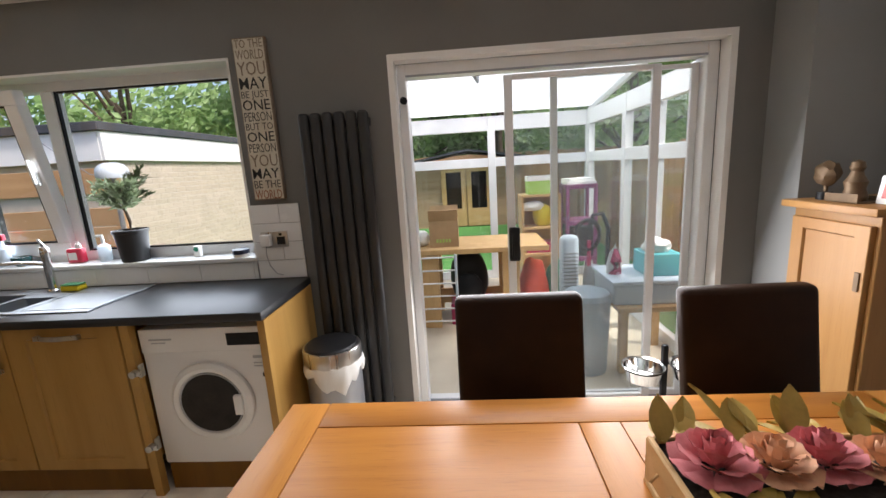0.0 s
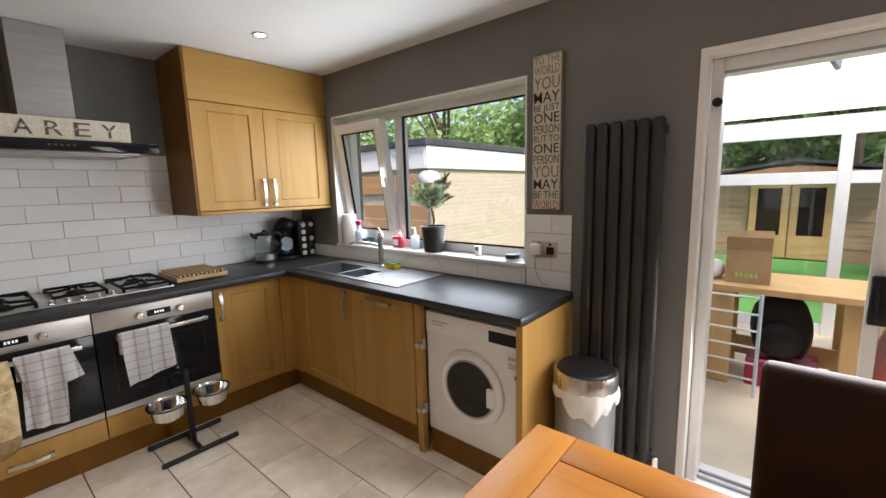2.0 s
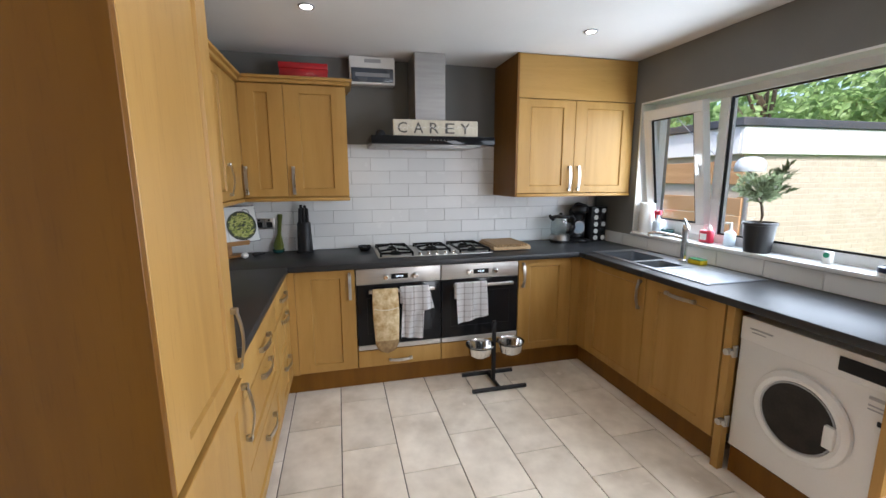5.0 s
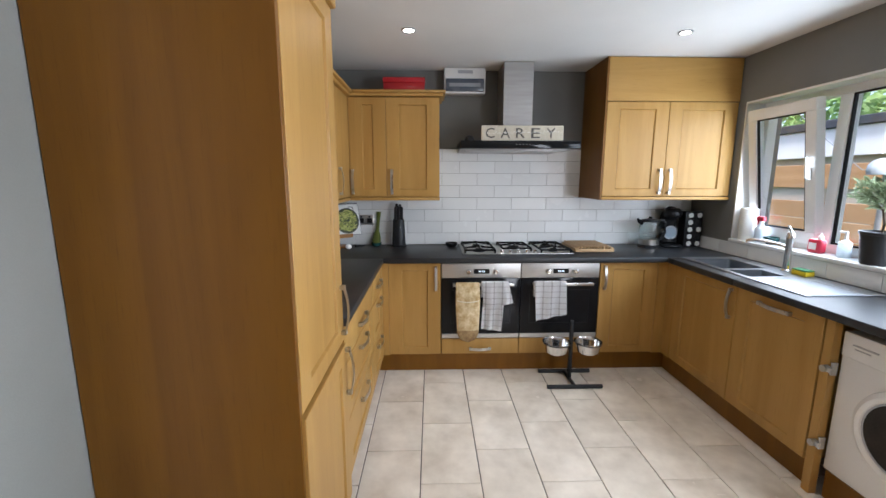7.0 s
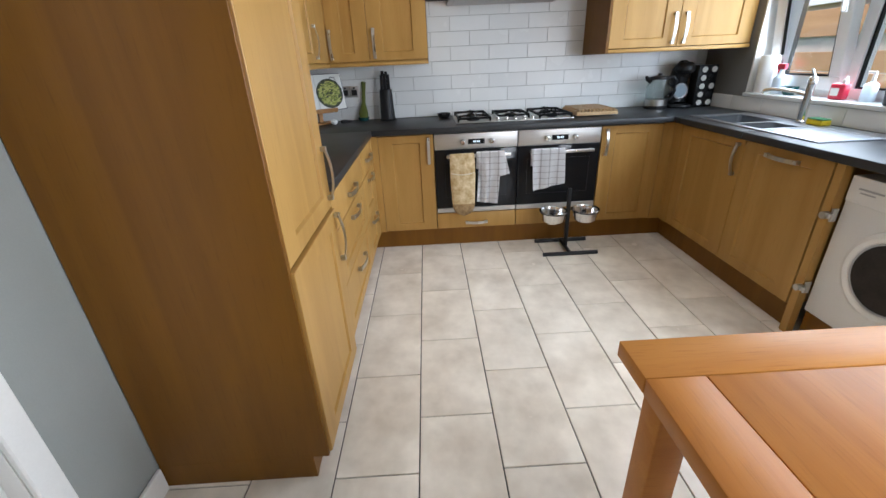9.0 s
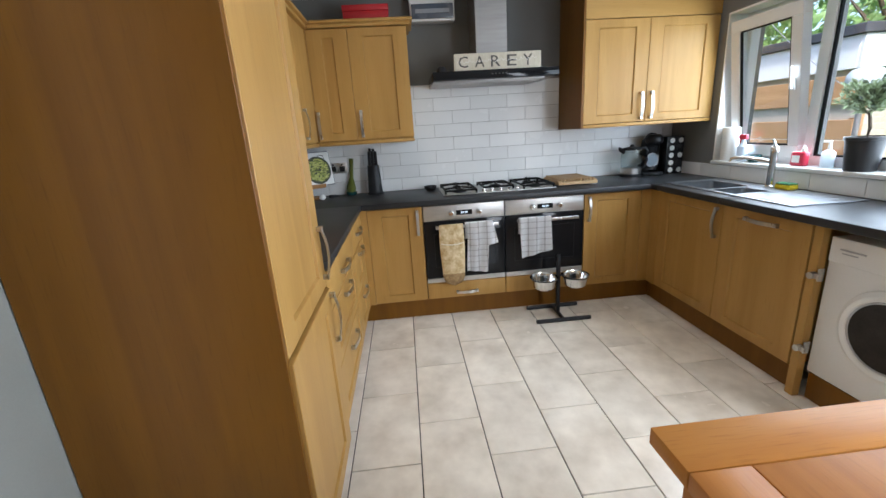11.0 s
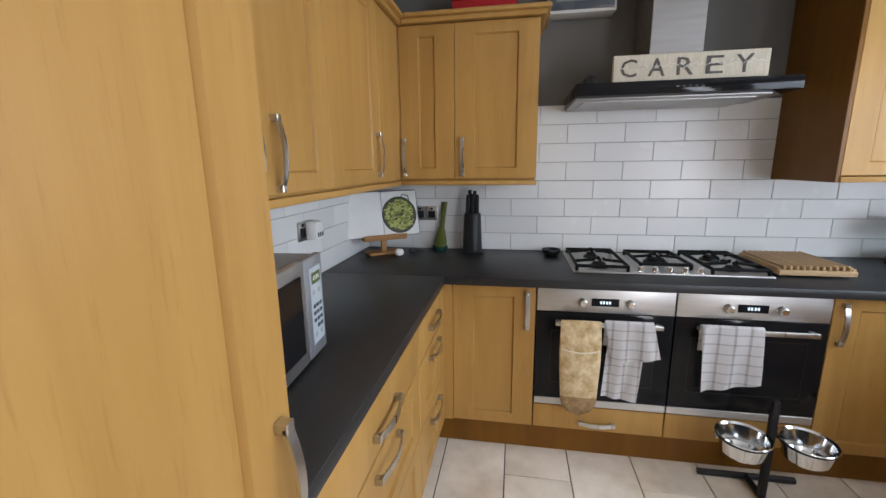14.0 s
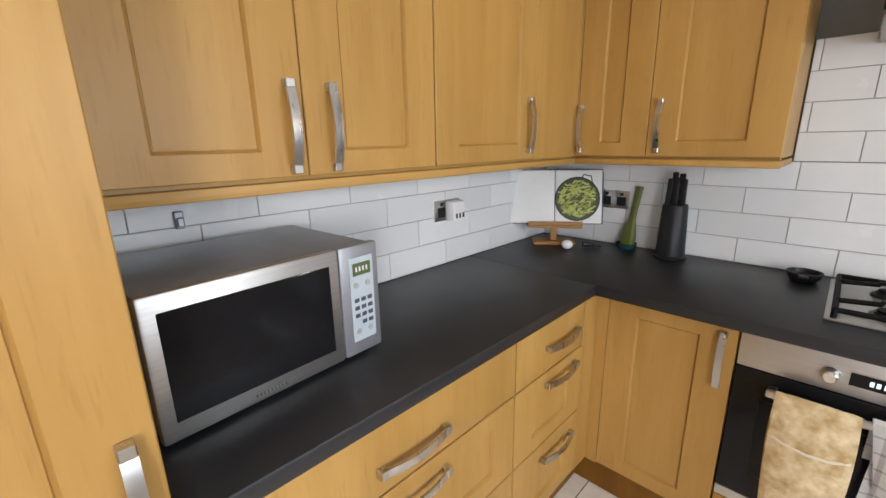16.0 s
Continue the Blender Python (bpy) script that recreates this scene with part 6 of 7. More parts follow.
part("stem", rod([(4.88, 3.0, 1.261), (4.88, 3.0, 1.311)], 0.008, 8), BRONZE, orn)
fig = lathe([(0, 0), (0.035, 0), (0.04, 0.02), (0.03, 0.05), (0.036, 0.075), (0.022, 0.10), (0.018, 0.115), (0.024, 0.13), (0.018, 0.15), (0, 0.158)], 4.88, 2.87, 1.2365, 20)
solid("figurine", fig, BRONZE, "small gilded figurine on the cupboard", "figurine", "cupboard ornaments")
solid("tray", join(box(4.83, 4.95, 2.80, 2.94, 1.2365, 1.241, 0.002), box(4.83, 4.836, 2.80, 2.94, 1.241, 1.271), box(4.944, 4.95, 2.80, 2.94, 1.241, 1.256)), BRONZE, "carved brown wooden tray on the cupboard", "tray", "cupboard ornaments")
fr = thing("photo_frame", "small white photo frame on the cupboard", "photo frame", (4.9, 2.73, 1.236), "cupboard ornaments")
part("frame", moved(box(-0.055, 0.055, -0.008, 0.008, 0, 0.10, 0.002), pose(4.89, 2.735, 1.2365, -8, 0, -90)), WHITE, fr)
part("picture", moved(box(-0.035, 0.035, -0.0095, -0.0082, 0.02, 0.08), pose(4.89, 2.735, 1.2365, -8, 0, -90)), DUSKY, fr)


# ---- conservatory ----
GY_, GX_, GL_ = 6.45, 4.92, 2.62          # far, right and left glazing
solid("conservatory_floor", box(2.55, 5.05, 3.62, 6.55, -0.12, 0.0), LINO, "cream vinyl conservatory floor", "floor", kind="structure")
cons = tagged(thing("conservatory", "white framed lean-to conservatory with an opal roof", "conservatory", (3.8, 5.0, 0)), kind="structure")


def glazing(axis, at, a0, a1, posts, name):
    """A glazed wall: sill, two rails, posts and panes. axis: the one that it runs along."""
    def bar(p0, p1, z0, z1, t=0.03):
        return box(p0, p1, at - t, at + t, z0, z1, 0.004) if axis == "x" else box(at - t, at + t, p0, p1, z0, z1, 0.004)
    for z0, z1 in ((0.0, 0.10), (1.42, 1.53), (1.85, 2.02)):
        part("rail", bar(a0, a1, z0, z1), UPVC, cons)
    edges = [a0] + list(posts) + [a1]
    for p in edges:
        part("post", bar(p - 0.045, p + 0.045, 0.0, 2.02, 0.036), UPVC, cons)
    for p, q in zip(edges, edges[1:]):
        for z0, z1 in ((0.10, 1.42), (1.53, 1.85)):
            b = box(p + 0.045, q - 0.045, at - 0.003, at + 0.003, z0, z1) if axis == "x" else box(at - 0.003, at + 0.003, p + 0.045, q - 0.045, z0, z1)
            g = part("pane", b, DOOR_GLASS, cons)
            g.visible_shadow = False


glazing("x", GY_, GL_, GX_, (3.74,), "far")
glazing("y", GX_, 3.66, GY_ - 0.05, (4.62, 5.25), "right")
glazing("y", GL_, 3.66, GY_ - 0.05, (4.6, 5.5), "left")
part("wall_plate", box(2.56, 4.98, 3.622, 3.69, 2.32, 2.46, 0.004), UPVC, cons)
slope = [(2.56, 3.66, 2.42), (4.98, 3.66, 2.42), (4.98, 6.52, 2.07), (2.56, 6.52, 2.07)]
b = bmesh.new()
b.faces.new([b.verts.new(v) for v in slope])
bmesh.ops.solidify(b, geom=b.faces[:], thickness=0.016)
part("roof_sheet", b, POLY, cons, "opal polycarbonate roof sheet", smooth=False)
for x in (2.60, 4.94):
    part("rafter", moved(box(-0.022, 0.022, 0, 2.89, -0.05, -0.002, 0.003), Matrix.Translation((x, 3.66, 2.40)) @ Matrix.Rotation(-math.atan2(0.35, 2.86), 4, "X")), UPVC, cons)
part("cross_brace", rod([(3.42, 4.55, 2.295), (3.45, 4.62, 2.25), (3.55, 4.95, 2.15), (3.56, 5.0, 2.24)], 0.016, 8), GREY_METAL, cons, "grey roof vent opener")

gate = thing("stair_gate", "white metal gate panel with thin bars", "gate", (3.07, 4.66, 0))
for x in (2.85, 3.29):
    part("stile", rod([(x, 4.66, 0.0), (x, 4.66, 0.72)], 0.012, 8), PALE_BLUE if x > 3 else WHITE, gate)
for k in range(6):
    part("bar", rod([(2.85, 4.66, 0.12 + 0.115 * k), (3.29, 4.66, 0.12 + 0.115 * k)], 0.008, 8), WHITE, gate)
desk = thing("work_table", "pale wooden table with broad plank legs", "table", (3.45, 5.05, 0))
part("top", box(2.72, 4.10, 4.74, 5.40, 0.70, 0.745, 0.004), PALE_OAK, desk)
for x in (2.98, 3.70):
    for y in (4.80, 5.26):
        part("leg", box(x, x + 0.15, y, y + 0.06, 0.0, 0.6995, 0.003), PALE_OAK, desk)
part("shelf", box(2.98, 3.85, 5.22, 5.25, 0.1, 0.25, 0.002), PALE_OAK, desk)
carton = thing("cardboard_box", "open brown cardboard box on the work table", "cardboard box", (3.2, 4.95, 0.745))
part("box", join(box(3.06, 3.32, 4.86, 4.865, 0.746, 0.985), box(3.06, 3.32, 5.055, 5.06, 0.746, 0.985), box(3.06, 3.065, 4.865, 5.055, 0.746, 0.985), box(3.315, 3.32, 4.865, 5.055, 0.746, 0.985), box(3.065, 3.315, 4.865, 5.055, 0.746, 0.752)), CARD, carton)
part("flap", moved(box(0, 0.26, -0.002, 0.002, 0, 0.11), pose(3.06, 4.86, 0.985, 25, 0, 0)), CARD, carton)
part("flap", moved(box(0, 0.26, -0.002, 0.002, 0, 0.12), pose(3.06, 5.06, 0.985, -10, 0, 0)), CARD, carton)
part("print_bar", join(*[box(3.12 + 0.028 * k, 3.138 + 0.028 * k, 4.8575, 4.8598, 0.79, 0.82) for k in range(5)]), LIME, carton)


def lump(cx, cy, cz, sx, sy, sz, seed, rough_=0.25):
    b = bmesh.new()
    bmesh.ops.create_icosphere(b, subdivisions=3, radius=1)
    for v in b.verts:
        v.co *= 1 + rough_ * noise.noise(v.co * 1.7 + Vector((seed, 0, 0)))
        v.co.z = max(v.co.z, -0.75)
    return moved(b, Matrix.Translation((cx, cy, cz + 0.75 * sz)) @ Matrix.Diagonal((sx, sy, sz, 1)))


solid("carrier_bag", lump(2.86, 4.95, 0.746, 0.10, 0.09, 0.10, 2), TUB_PLASTIC, "crumpled pale plastic bag on the work table", "bag", "bags")
solid("carrier_bag", lump(2.98, 5.0, 0.746, 0.07, 0.08, 0.08, 5), PAGE, "crumpled white plastic bag on the work table", "bag", "bags")
pack = thing("backpack", "black backpack under the work table", "backpack", (3.38, 5.02, 0))
part("sack", lump(3.40, 5.0, 0.22, 0.17, 0.12, 0.27, 7, 0.15), BLACK, pack)
part("pocket", lump(3.40, 4.88, 0.25, 0.12, 0.05, 0.14, 8, 0.1), BLACK, pack)
part("crate", box(3.22, 3.62, 4.86, 5.16, 0.0, 0.2, 0.01), CRIMSON, pack, "red tray beneath the backpack")
solid("sports_bag", lump(4.0, 5.0, 0.0, 0.15, 0.13, 0.33, 12, 0.18), ORANGE, "bright orange bag on the conservatory floor", "bag", "bags")
solid("sports_bag", lump(4.24, 5.1, 0.0, 0.13, 0.13, 0.30, 15, 0.18), GREEN_BAG, "green bag on the conservatory floor", "bag", "bags")
solid("holdall", lump(2.70, 4.95, 0.0, 0.10, 0.16, 0.22, 21, 0.2), PURPLE, "dull plum holdall under the work table", "bag", "bags")
case = thing("bookcase", "pale wooden bookcase full of odds and ends", "bookcase", (4.20, 5.9, 0))
part("side", box(4.0, 4.025, 5.75, 6.05, 0, 1.10), PALE_OAK, case)
part("side", box(4.40, 4.425, 5.75, 6.05, 0, 1.10), PALE_OAK, case)
for z in (0.06, 0.42, 0.72, 1.075):
    part("shelf", box(4.025, 4.40, 5.752, 6.048, z, z + 0.025), PALE_OAK, case)
part("back", box(4.026, 4.399, 6.03, 6.045, 0.085, 1.07), PALE_OAK, case)
solid("toy_tub", lump(4.25, 5.88, 0.7455, 0.11, 0.10, 0.14, 31, 0.08), LEMON, "yellow plastic tub in the bookcase", "tub")
solid("folded_bag", lump(4.14, 5.86, 0.92, 0.12, 0.10, 0.06, 33, 0.2), PAGE, "folded white bag stuffed in the bookcase", "bag", "bags")
solid("game_box", box(4.06, 4.36, 5.80, 6.0, 0.4455, 0.56, 0.004), CRIMSON, "flat red game box in the bookcase", "box")
lb = thing("seed_box", "lime and white printed carton on the bookcase", "carton", (4.2, 5.9, 1.1))
part("carton", box(4.08, 4.36, 5.80, 6.0, 1.1005, 1.30, 0.003), LIME, lb)
part("band", box(4.075, 4.365, 5.795, 6.005, 1.245, 1.30, 0.002), PAGE, lb)
rack = thing("storage_unit", "plum plastic storage unit stacked with white papers", "storage unit", (4.63, 5.9, 0))
for z in (0.35, 0.75, 1.14):
    part("shelf", box(4.47, 4.80, 5.70, 6.05, z, z + 0.05, 0.006), PURPLE, rack)
for x in (4.47, 4.765):
    for y in (5.70, 6.015):
        part("leg", box(x, x + 0.035, y, y + 0.035, 0, 1.139, 0.003), PURPLE, rack)
part("drawer", box(4.51, 4.76, 5.71, 6.0, 0.402, 0.73, 0.006), BLACK, rack)
solid("paper_pile", join(box(4.48, 4.79, 5.72, 6.0, 1.1905, 1.215), moved(box(-0.14, 0.14, -0.12, 0.12, 1.2152, 1.25), pose(4.63, 5.86, 0, 0, 0, 8))), PAGE, "pile of white papers on the storage unit", "papers")
fan = thing("tower_fan", "pale blue-white tower fan", "fan", (4.22, 4.55, 0))
part("base", lathe([(0, 0), (0.12, 0), (0.12, 0.02), (0.05, 0.035), (0, 0.035)], 4.22, 4.55, 0.0), PALE_BLUE, fan)
part("tower", box(4.145, 4.295, 4.49, 4.61, 0.035, 0.86, 0.05, 4), PALE_BLUE, fan)
part("grille", join(*[box(4.165, 4.275, 4.485, 4.4895, 0.2 + 0.03 * k, 0.212 + 0.03 * k) for k in range(18)]), GREY_METAL, fan)
vac = thing("vacuum_cleaner", "black upright vacuum cleaner with looped hose", "vacuum cleaner", (4.52, 4.9, 0))
part("body", lathe([(0, 0), (0.12, 0), (0.13, 0.06), (0.09, 0.12), (0.08, 0.45), (0.06, 0.52), (0, 0.53)], 4.50, 4.85, 0.0, 20), GREY_METAL, vac)
part("hose", rod([(4.45 + 0.10 * math.cos(a / 20 * 6.2832), 4.83, 0.80 + 0.13 * math.sin(a / 20 * 6.2832)) for a in range(20)], 0.02, 8, True), BLACK, vac)
part("handle", rod([(4.62, 4.85, 0.3), (4.63, 4.85, 0.85), (4.58, 4.85, 0.98), (4.50, 4.85, 0.97), (4.47, 4.85, 0.86)], 0.02, 8), BLACK, vac)
part("wand", rod([(4.47, 4.84, 0.1), (4.46, 4.83, 0.75)], 0.018, 8), CRIMSON, vac)
tubs = thing("storage_tub", "frosted plastic storage tub with a pale lid", "storage tub", (4.62, 4.15, 0.5), "storage tubs")
low = thing("side_table", "low wooden side table behind the patio glass", "table", (4.62, 4.1, 0))
part("top", box(4.38, 4.86, 3.86, 4.36, 0.44, 0.475, 0.004), PINE, low)
for x in (4.40, 4.79):
    for y in (3.88, 4.29):
        part("leg", box(x, x + 0.05, y, y + 0.05, 0, 0.4395), PINE, low)
part("tub", box(4.36, 4.84, 3.90, 4.34, 0.476, 0.62, 0.02, 3), TUB_PLASTIC, tubs)
part("lid", box(4.345, 4.855, 3.885, 4.355, 0.6205, 0.645, 0.006, 2), PALE_BLUE, tubs)
iron = thing("steam_iron", "crimson and white steam iron standing on its heel", "iron", (4.42, 4.1, 0.645))
part("sole", rod([(4.43, 4.12, 0.646), (4.43, 4.11, 0.72), (4.43, 4.10, 0.80), (4.43, 4.10, 0.86)], [0.055, 0.055, 0.04, 0.008], 12, flat=0.35), PAGE, iron)
part("shell", rod([(4.43, 4.09, 0.65), (4.43, 4.075, 0.74), (4.43, 4.085, 0.83)], [0.045, 0.042, 0.012], 12, flat=0.5), CRIMSON, iron)
part("grip", rod([(4.43, 4.06, 0.66), (4.43, 4.01, 0.69), (4.43, 4.01, 0.77), (4.43, 4.07, 0.81)], 0.014, 8), CRIMSON, iron)
basket = thing("peg_basket", "turquoise plastic basket of pegs on the storage tub", "basket", (4.70, 4.05, 0.645))
part("basket", box(4.60, 4.83, 3.98, 4.22, 0.6455, 0.80, 0.012, 2), TEAL, basket)
part("contents", lump(4.71, 4.10, 0.79, 0.09, 0.09, 0.06, 44, 0.3), PAGE, basket)
rb = thing("food_bin", "blue-grey plastic food bin with a domed lid", "bin", (4.22, 4.0, 0))
part("bin", lathe([(0, 0), (0.14, 0), (0.16, 0.5), (0.155, 0.505), (0, 0.5)], 4.20, 3.98, 0.0, 28), BLUE_GREY, rb)
part("lid", lathe([(0.166, 0.5), (0.168, 0.53), (0.15, 0.56), (0.06, 0.59), (0, 0.592)], 4.20, 3.98, 0.0, 28), BLUE_GREY, rb)

# ---- garden ----
solid("ground", box(-60, 60, 3.66, 90, -0.45, -0.13), GRASS, "artificial green lawn and ground behind the house", "ground", kind="structure")
summer = thing("summerhouse", "weathered timber summerhouse with glazed double doors", "summerhouse", (3.4, 12.6, -0.13))
for k in range(13):
    z = -0.13 + 0.13 * k
    for x0, x1 in ((2.1, 2.74), (4.06, 4.8)):
        part("board", box(x0, x1, 11.98 + 0.006 * (k % 2), 12.02, z + 0.003, z + 0.127), BARN_WOOD, summer)
part("body", box(2.12, 4.78, 12.03, 13.8, -0.13, 1.56), BARN_WOOD, summer)
part("roof", join(*[moved(box(0, 1.62, 11.7, 14.0, 0, 0.05), Matrix.Translation((3.45, 0, 1.80)) @ Matrix.Diagonal((s, 1, 1, 1)) @ Matrix.Rotation(radians(9), 4, "Y")) for s in (-1, 1)]), ROOF_FELT, summer)
for x in (2.76, 3.41):
    d = part("door", join(box(x, x + 0.12, 11.94, 12.02, -0.1, 1.38), box(x + 0.51, x + 0.63, 11.94, 12.02, -0.1, 1.38), box(x + 0.12, x + 0.51, 11.94, 12.02, 1.29, 1.38), box(x + 0.12, x + 0.51, 11.94, 12.02, -0.1, 0.35)), PINE, summer, "glazed pine door")
    part("pane", box(x + 0.12, x + 0.51, 11.98, 11.99, 0.35, 1.29), BLACK_GLASS, d)
part("lintel", box(2.74, 4.06, 11.96, 12.02, 1.385, 1.55), PINE, summer)
fence = thing("fence", "tall brown timber garden fence", "fence", (5.9, 9.0, -0.13), "fences")
for k in range(60):
    part("board", box(5.88, 5.90, 3.7 + 0.155 * k, 3.845 + 0.155 * k, -0.13, 1.50 + 0.01 * (k % 3)), FENCE_WOOD, fence)
for k in range(5):
    part("post", box(5.80, 5.88, 3.8 + 2.2 * k, 3.88 + 2.2 * k, -0.13, 1.6), FENCE_WOOD, fence)
fence = thing("fence", "tall brown timber fence behind the summerhouse", "fence", (2.5, 14.6, -0.13), "fences")
for k in range(60):
    part("board", box(-1.0 + 0.155 * k, -0.855 + 0.155 * k, 14.6, 14.62, -0.13, 1.75 + 0.012 * (k % 3)), FENCE_WOOD, fence)
FX1 = -0.12     # near end of the boarded panel
fence = thing("fence", "orange-brown boarded fence panel outside the window", "fence", (-1.6, 5.2, -0.13), "fences")
for k in range(8):
    z0, z1 = (-0.10 + 0.195 * k, 0.085 + 0.195 * k) if k < 7 else (1.40, 1.65)
    part("board", box(-3.4, FX1, 5.2, 5.222, z0, z1, 0.003), FENCE_WOOD, fence)
part("slat_band", box(-3.4, FX1, 5.224, 5.236, 1.27, 1.40), MORTAR, fence, "pale gravel board")
for x in (-3.4, -2.1, FX1 - 0.08):
    part("post", box(x, x + 0.08, 5.24, 5.31, -0.13, 1.62), FENCE_WOOD, fence)
garage = thing("garage", "pale brick flat-roofed garage with a white fascia", "garage", (-3.5, 10, -0.13))
part("wall", box(-6.0, -1.003, 6.21, 14.0, -0.13, 1.9), MORTAR, garage)
part("fascia", join(box(-1.0, -0.955, 6.12, 14.1, 1.78, 2.13, 0.004), box(-6.0, -1.0, 6.115, 6.16, 1.78, 2.13, 0.004)), UPVC, garage, "broad white fascia board")
part("roof", box(-6.1, -0.93, 6.07, 14.2, 2.132, 2.24, 0.01), ROOF_FELT, garage)
brick_me = mesh_of("brick", box(-0.006, 0.006, 0, 0.215, 0, 0.065, 0.003), BRICK, False)
for r in range(26):
    for k in range(11):
        ob = new("brick", brick_me)
        ob.parent = garage
        ob.location = (-1.006 + 3.5, 6.3 + 0.225 * k + (0.1125 if r % 2 else 0) - 10, -0.1 + 0.075 * r + 0.13)
vs, fs = [], []
for r in range(26):
    for k in range(11, 34):
        y, z, i = 6.3 + 0.225 * k + (0.1125 if r % 2 else 0), -0.1 + 0.075 * r, len(vs)
        vs += [(-1.0 + 3.5, y - 10, z + 0.13), (-1.0 + 3.5, y + 0.215 - 10, z + 0.13), (-1.0 + 3.5, y + 0.215 - 10, z + 0.195), (-1.0 + 3.5, y - 10, z + 0.195)]
        vs += [(-1.012 + 3.5, a[1], a[2]) for a in vs[-4:]]
        fs += [(i, i + 1, i + 2, i + 3)] + [(i + a, i + 4 + a, i + 4 + (a + 1) % 4, i + (a + 1) % 4) for a in range(4)]
me = bpy.data.meshes.new("far_bricks")
me.from_pydata(vs, [], fs)
me.materials.append(BRICK)
ob = tagged(new("far_bricks", me), kind="stuff")
ob.parent = garage
post = thing("garden_lamp", "pale domed lamp on a slim post with a slack cable", "lamp", (0.45, 4.58, -0.13))
part("dome", lathe([(0, 0.13), (0.05, 0.126), (0.09, 0.11), (0.115, 0.075), (0.12, 0.03), (0.115, 0.0), (0.105, 0.0), (0.08, 0.03), (0, 0.04)], 0.45, 4.58, 1.53, 28), PALE_BLUE, post, "pale blue-grey plastic dome")
part("post", rod([(0.45, 4.58, -0.13), (0.45, 4.58, 1.57)], 0.02, 10), GREY_METAL, post)
part("cable", rod([(0.45, 4.58, 1.545), (0.0, 4.85, 1.58), (-0.39, 5.0, 1.775), (-0.64, 5.0, 1.965), (-0.93, 5.0, 2.22), (-1.2, 5.0, 2.5)], 0.004, 6), GREY_METAL, post)



def tree(x, y, h, spread_, leaf_mat, seed, count=5200, label="leafy green tree behind the garden"):
    rnd = random.Random(seed)
    ob = thing("tree", label, "tree", (x, y, -0.13), "garden trees")
    bits = [rod([(x, y, -0.13), (x + rnd.uniform(-0.2, 0.2), y, h * 0.3), (x + rnd.uniform(-0.3, 0.3), y, h * 0.62)], [0.2, 0.15, 0.06], 10)]
    clumps = []
    for k in range(30):
        a, up = rnd.uniform(0, 6.283), rnd.uniform(0.22, 0.98)
        rr = spread_ * math.sqrt(rnd.uniform(0.05, 1)) * (1.1 - 0.6 * abs(up - 0.5))
        c = Vector((x + rr * math.cos(a), y + rr * math.sin(a), h * up))
        clumps.append((c, rnd.uniform(0.5, 1.0) * spread_ * 0.36))
        if k < 14:
            bits.append(rod([(x, y, h * min(0.55, up * 0.5)), ((x + c.x) / 2, (y + c.y) / 2, h * up * 0.78), c], [0.07, 0.045, 0.015], 6))
    part("trunk", join(*bits), BARK, ob)
    vs, fs = [], []
    for _ in range(count):
        c, r = rnd.choice(clumps)
        d = Vector((rnd.gauss(0, 1), rnd.gauss(0, 1), rnd.gauss(0, 0.8))).normalized() * r * rnd.uniform(0.35, 1.1)
        n_ = Vector((rnd.uniform(-1, 1), rnd.uniform(-1, 1), rnd.uniform(0, 1.4))).normalized()
        s = n_.orthogonal().normalized()
        s = Matrix.Rotation(rnd.uniform(0, 6.28), 3, n_) @ s
        q = n_.cross(s)
        ln = rnd.uniform(0.09, 0.17)
        p, i = c + d - Vector((x, y, -0.13)), len(vs)
        vs += [p - s * ln, p + q * ln * 0.55 + n_ * 0.02, p + s * ln, p - q * ln * 0.55 + n_ * 0.02]
        fs.append((i, i + 1, i + 2, i + 3))
    me = bpy.data.meshes.new("crown")
    me.from_pydata(vs, [], fs)
    me.materials.append(leaf_mat)
    cr = tagged(new("crown", me), kind="stuff")
    cr.parent = ob
    return ob


tree(-3.0, 16.5, 7.0, 3.0, TREE_LEAF, 1)
tree(-7.5, 14.5, 7.5, 3.2, TREE_LEAF, 2)
tree(-0.6, 18.5, 6.5, 2.6, BLOSSOM, 3, 3800, "tree covered in white blossom behind the garage")
tree(1.2, 17.5, 6.5, 2.8, TREE_LEAF, 4)
tree(4.6, 17.0, 6.0, 2.8, TREE_LEAF, 5)
tree(8.4, 14.5, 6.5, 3.0, TREE_LEAF, 6)
tree(9.0, 9.0, 6.0, 2.6, TREE_LEAF, 7)
tree(-11.5, 12.0, 7.5, 3.2, TREE_LEAF, 8)
hedge_v, hedge_f = [], []
rnd = random.Random(77)
for _ in range(15000):
    p = Vector((rnd.uniform(-16, 14), rnd.uniform(19.0, 21.0), rnd.uniform(-0.1, 5.2 + 0.7 * math.sin(rnd.uniform(0, 6)))))
    n_ = Vector((rnd.uniform(-1, 1), -1, rnd.uniform(-0.3, 1.2))).normalized()
    s = n_.orthogonal().normalized() * rnd.uniform(0.16, 0.3)
    q = n_.cross(s) * 0.6
    i = len(hedge_v)
    hedge_v += [p - s, p + q, p + s, p - q]
    hedge_f.append((i, i + 1, i + 2, i + 3))
me = bpy.data.meshes.new("far_woods")
me.from_pydata(hedge_v, [], hedge_f)
me.materials.append(TREE_LEAF)
tagged(new("far_woods", me), "dense green foliage closing the garden", "foliage", kind="stuff")

# ---- tiles ----
TILES = {}


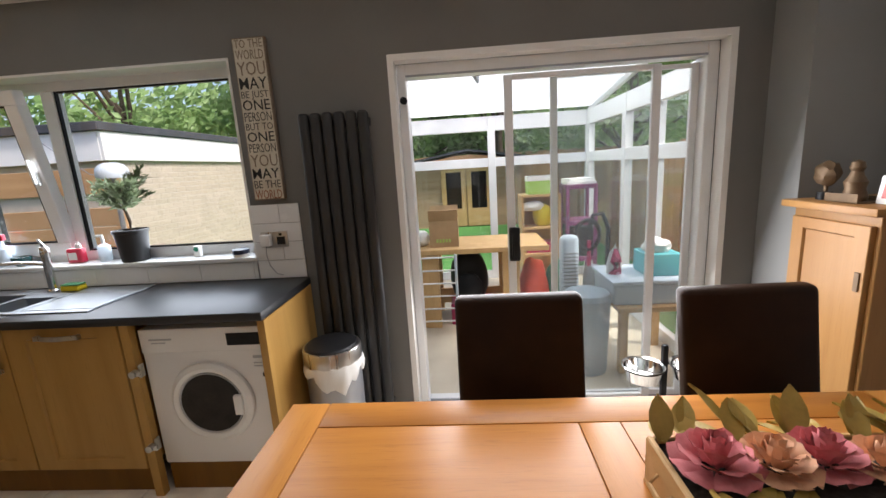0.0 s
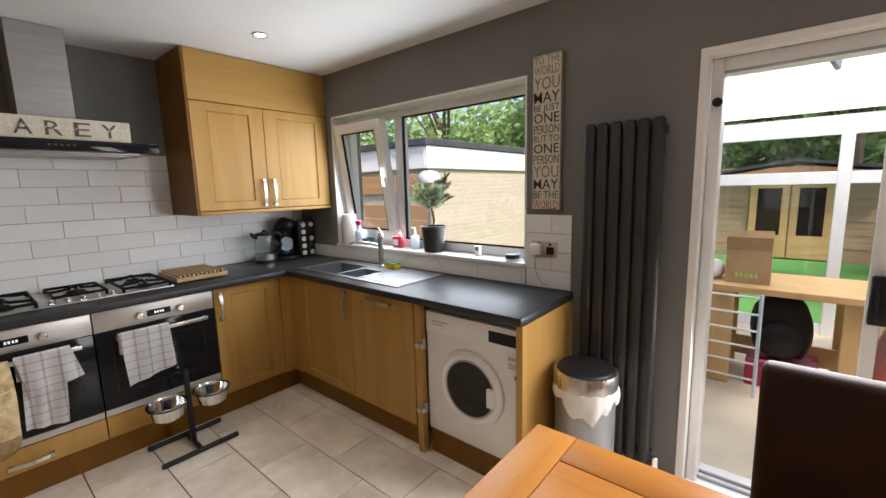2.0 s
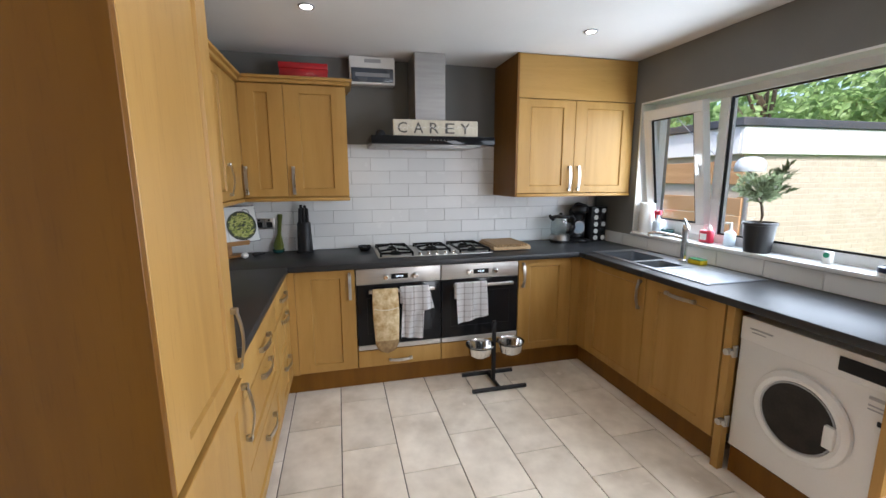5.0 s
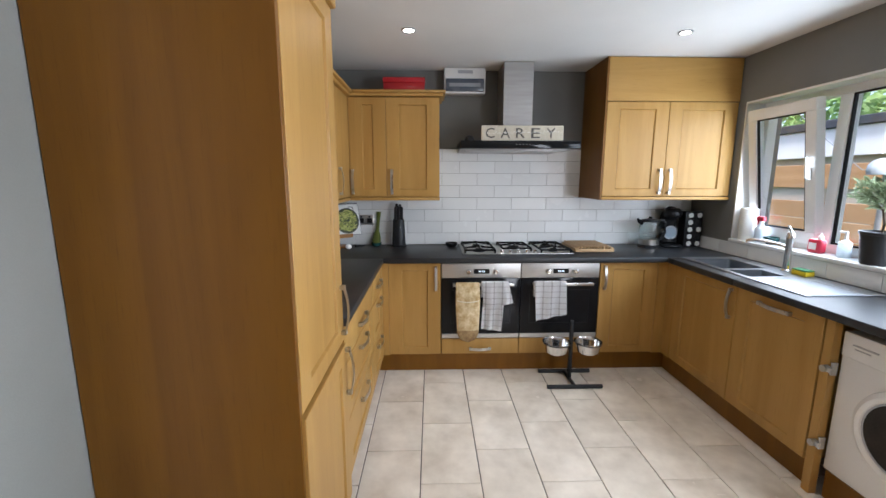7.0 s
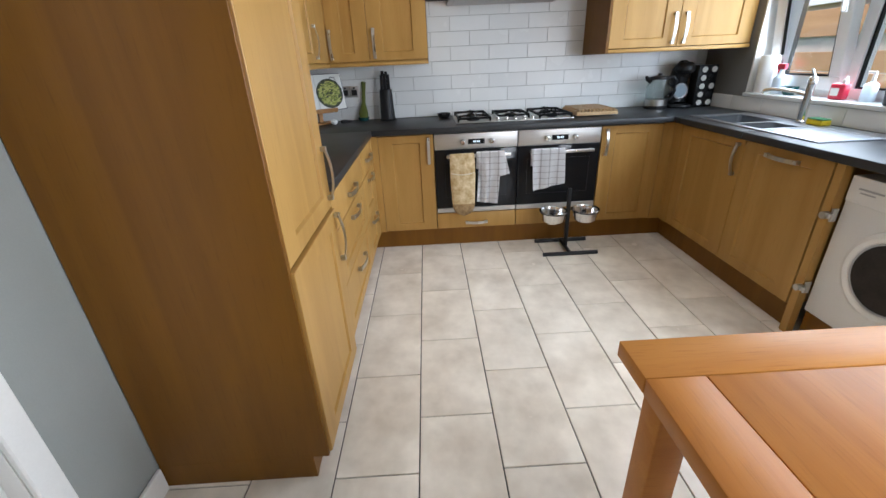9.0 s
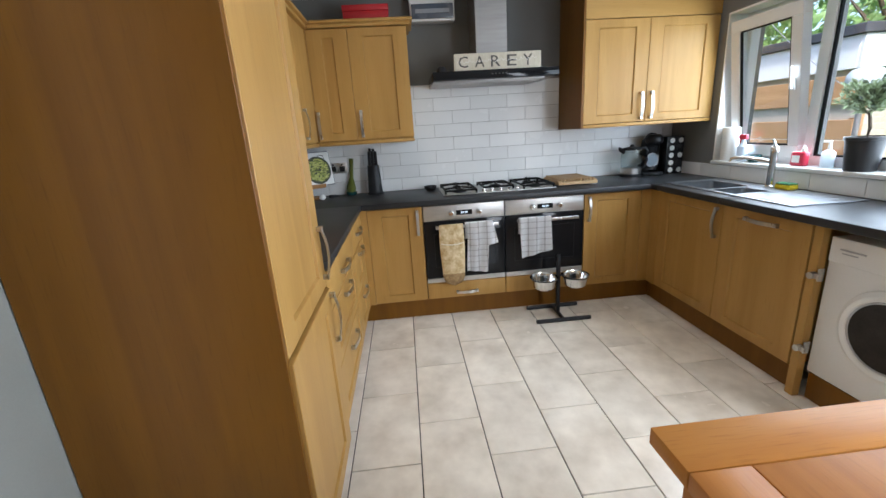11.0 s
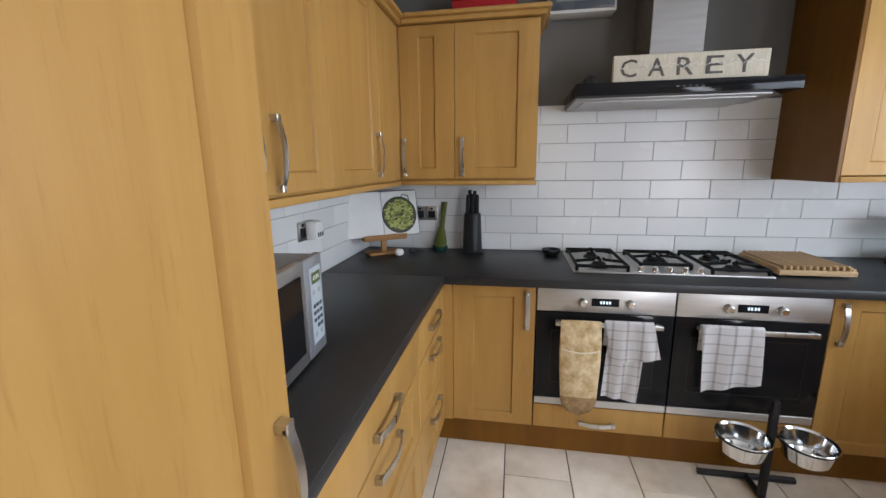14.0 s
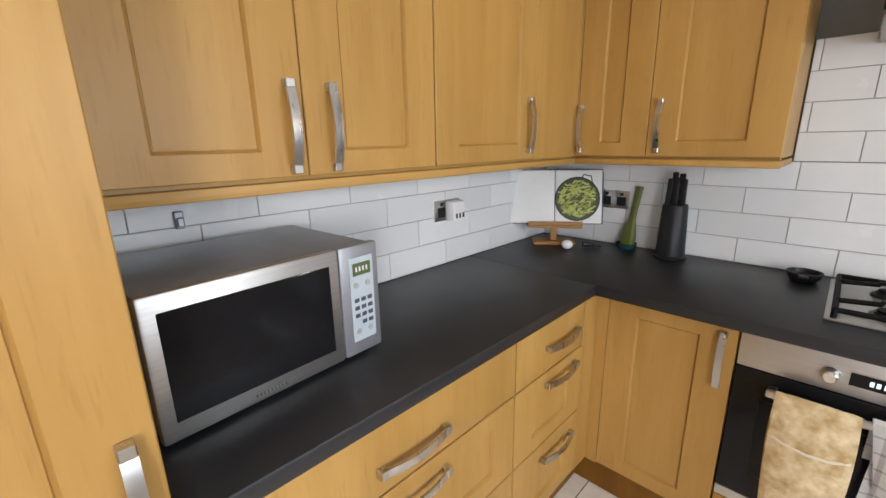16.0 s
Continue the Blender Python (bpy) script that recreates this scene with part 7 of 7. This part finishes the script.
def tile_mesh(name, w, d, h, mat, lip):
    key = (name, round(w, 3), round(d, 3), round(h, 3))
    if key not in TILES:
        TILES[key] = mesh_of(name, box(0, w, 0, d, 0, h, lip), mat, False)
    return TILES[key]


def piece(name, me, m, parent):
    ob = new(name, me)
    ob.parent = parent
    ob.matrix_basis = m
    return ob


# floor: 0.30 x 0.51 m porcelain, half bond, long side towards the hob wall
rnd = random.Random(5)
for c in range(-3, 9):
    y0 = 0.966 + 0.3035 * c
    off = 1.030 if c % 2 else 1.287
    k0 = math.floor((0.45 - off) / 0.512)
    for k in range(k0, 9):
        x0, x1 = off + 0.512 * k, off + 0.512 * (k + 1)
        xa, xb, ya, yb = max(x0, 0.50), min(x1, 5.2), max(y0, 0.06), min(y0 + 0.3035, 3.34)
        if xb - xa < 0.03 or yb - ya < 0.03:
            continue
        me = tile_mesh("floor_tile", xb - xa - 0.005, yb - ya - 0.005, 0.008, STONE, 0.0015)
        piece("floor_tile", me, Matrix.Translation((xa + 0.0025, ya + 0.0025, -0.0075 + rnd.uniform(-0.0003, 0.0003))), floor)

# walls: 0.30 x 0.10 m white glazed tiles over grey grout
def tiled(name, label, m, width, rows, first, skip=None, height=0.1018, trim=(0, 99)):
    """Brick-bonded tiles in the local xz plane, facing -y, on a bed of grout."""
    bed = solid(name, moved(box(trim[0], min(trim[1], width), -0.002, 0.004, 0, rows * height), m), GROUT, label, "wall tiles", kind="structure")
    for r in range(rows):
        off = first if r % 2 == 0 else first + 0.152
        k = -2
        while off + 0.304 * k < width:
            a, b = max(off + 0.304 * k, 0), min(off + 0.304 * (k + 1), width)
            k += 1
            if b - a < 0.012 or (skip and skip(r, a, b)):
                continue
            me = tile_mesh("wall_tile", b - a - 0.003, 0.007, height - 0.003, GLAZED, 0.001)
            piece("wall_tile", me, m @ Matrix.Translation((a + 0.0015, -0.0075 + rnd.uniform(-0.0002, 0.0002), r * height + 0.0015)) @ Matrix.Rotation(rnd.uniform(-0.0015, 0.0015), 4, "Z"), bed)
    return bed


east = Matrix.Translation((0.0045, 0.0, 0.9205)) @ Matrix.Rotation(radians(90), 4, "Z")
tiled("splashback_hob", "white metro tiles on the wall under the cabinets", east @ Matrix.Translation((0.066, 0, 0)), 3.268, 4, -0.012, height=0.1029)
tiled("splashback_hood", "white metro tiles behind the hob up to the cooker hood", east @ Matrix.Translation((1.094, 0, 0.4126)), 1.224, 4, -0.129, height=0.1029)
tiled("splashback_fridge", "white metro tiles above the drawer worktop", Matrix.Translation((1.958, 0.0645, 0.9205)) @ Matrix.Rotation(radians(180), 4, "Z"), 1.948, 4, -0.065, height=0.1029)
tiled("splashback_sill", "white tiles under the window sill", Matrix.Translation((0.016, 3.3355, 0.9205)), 2.25, 1, 0.1, height=0.098)
tiled("splashback_end", "white tiles beside the window with a socket", Matrix.Translation((2.272, 3.3355, 0.9205)), 0.262, 4, 0.0, height=0.1)
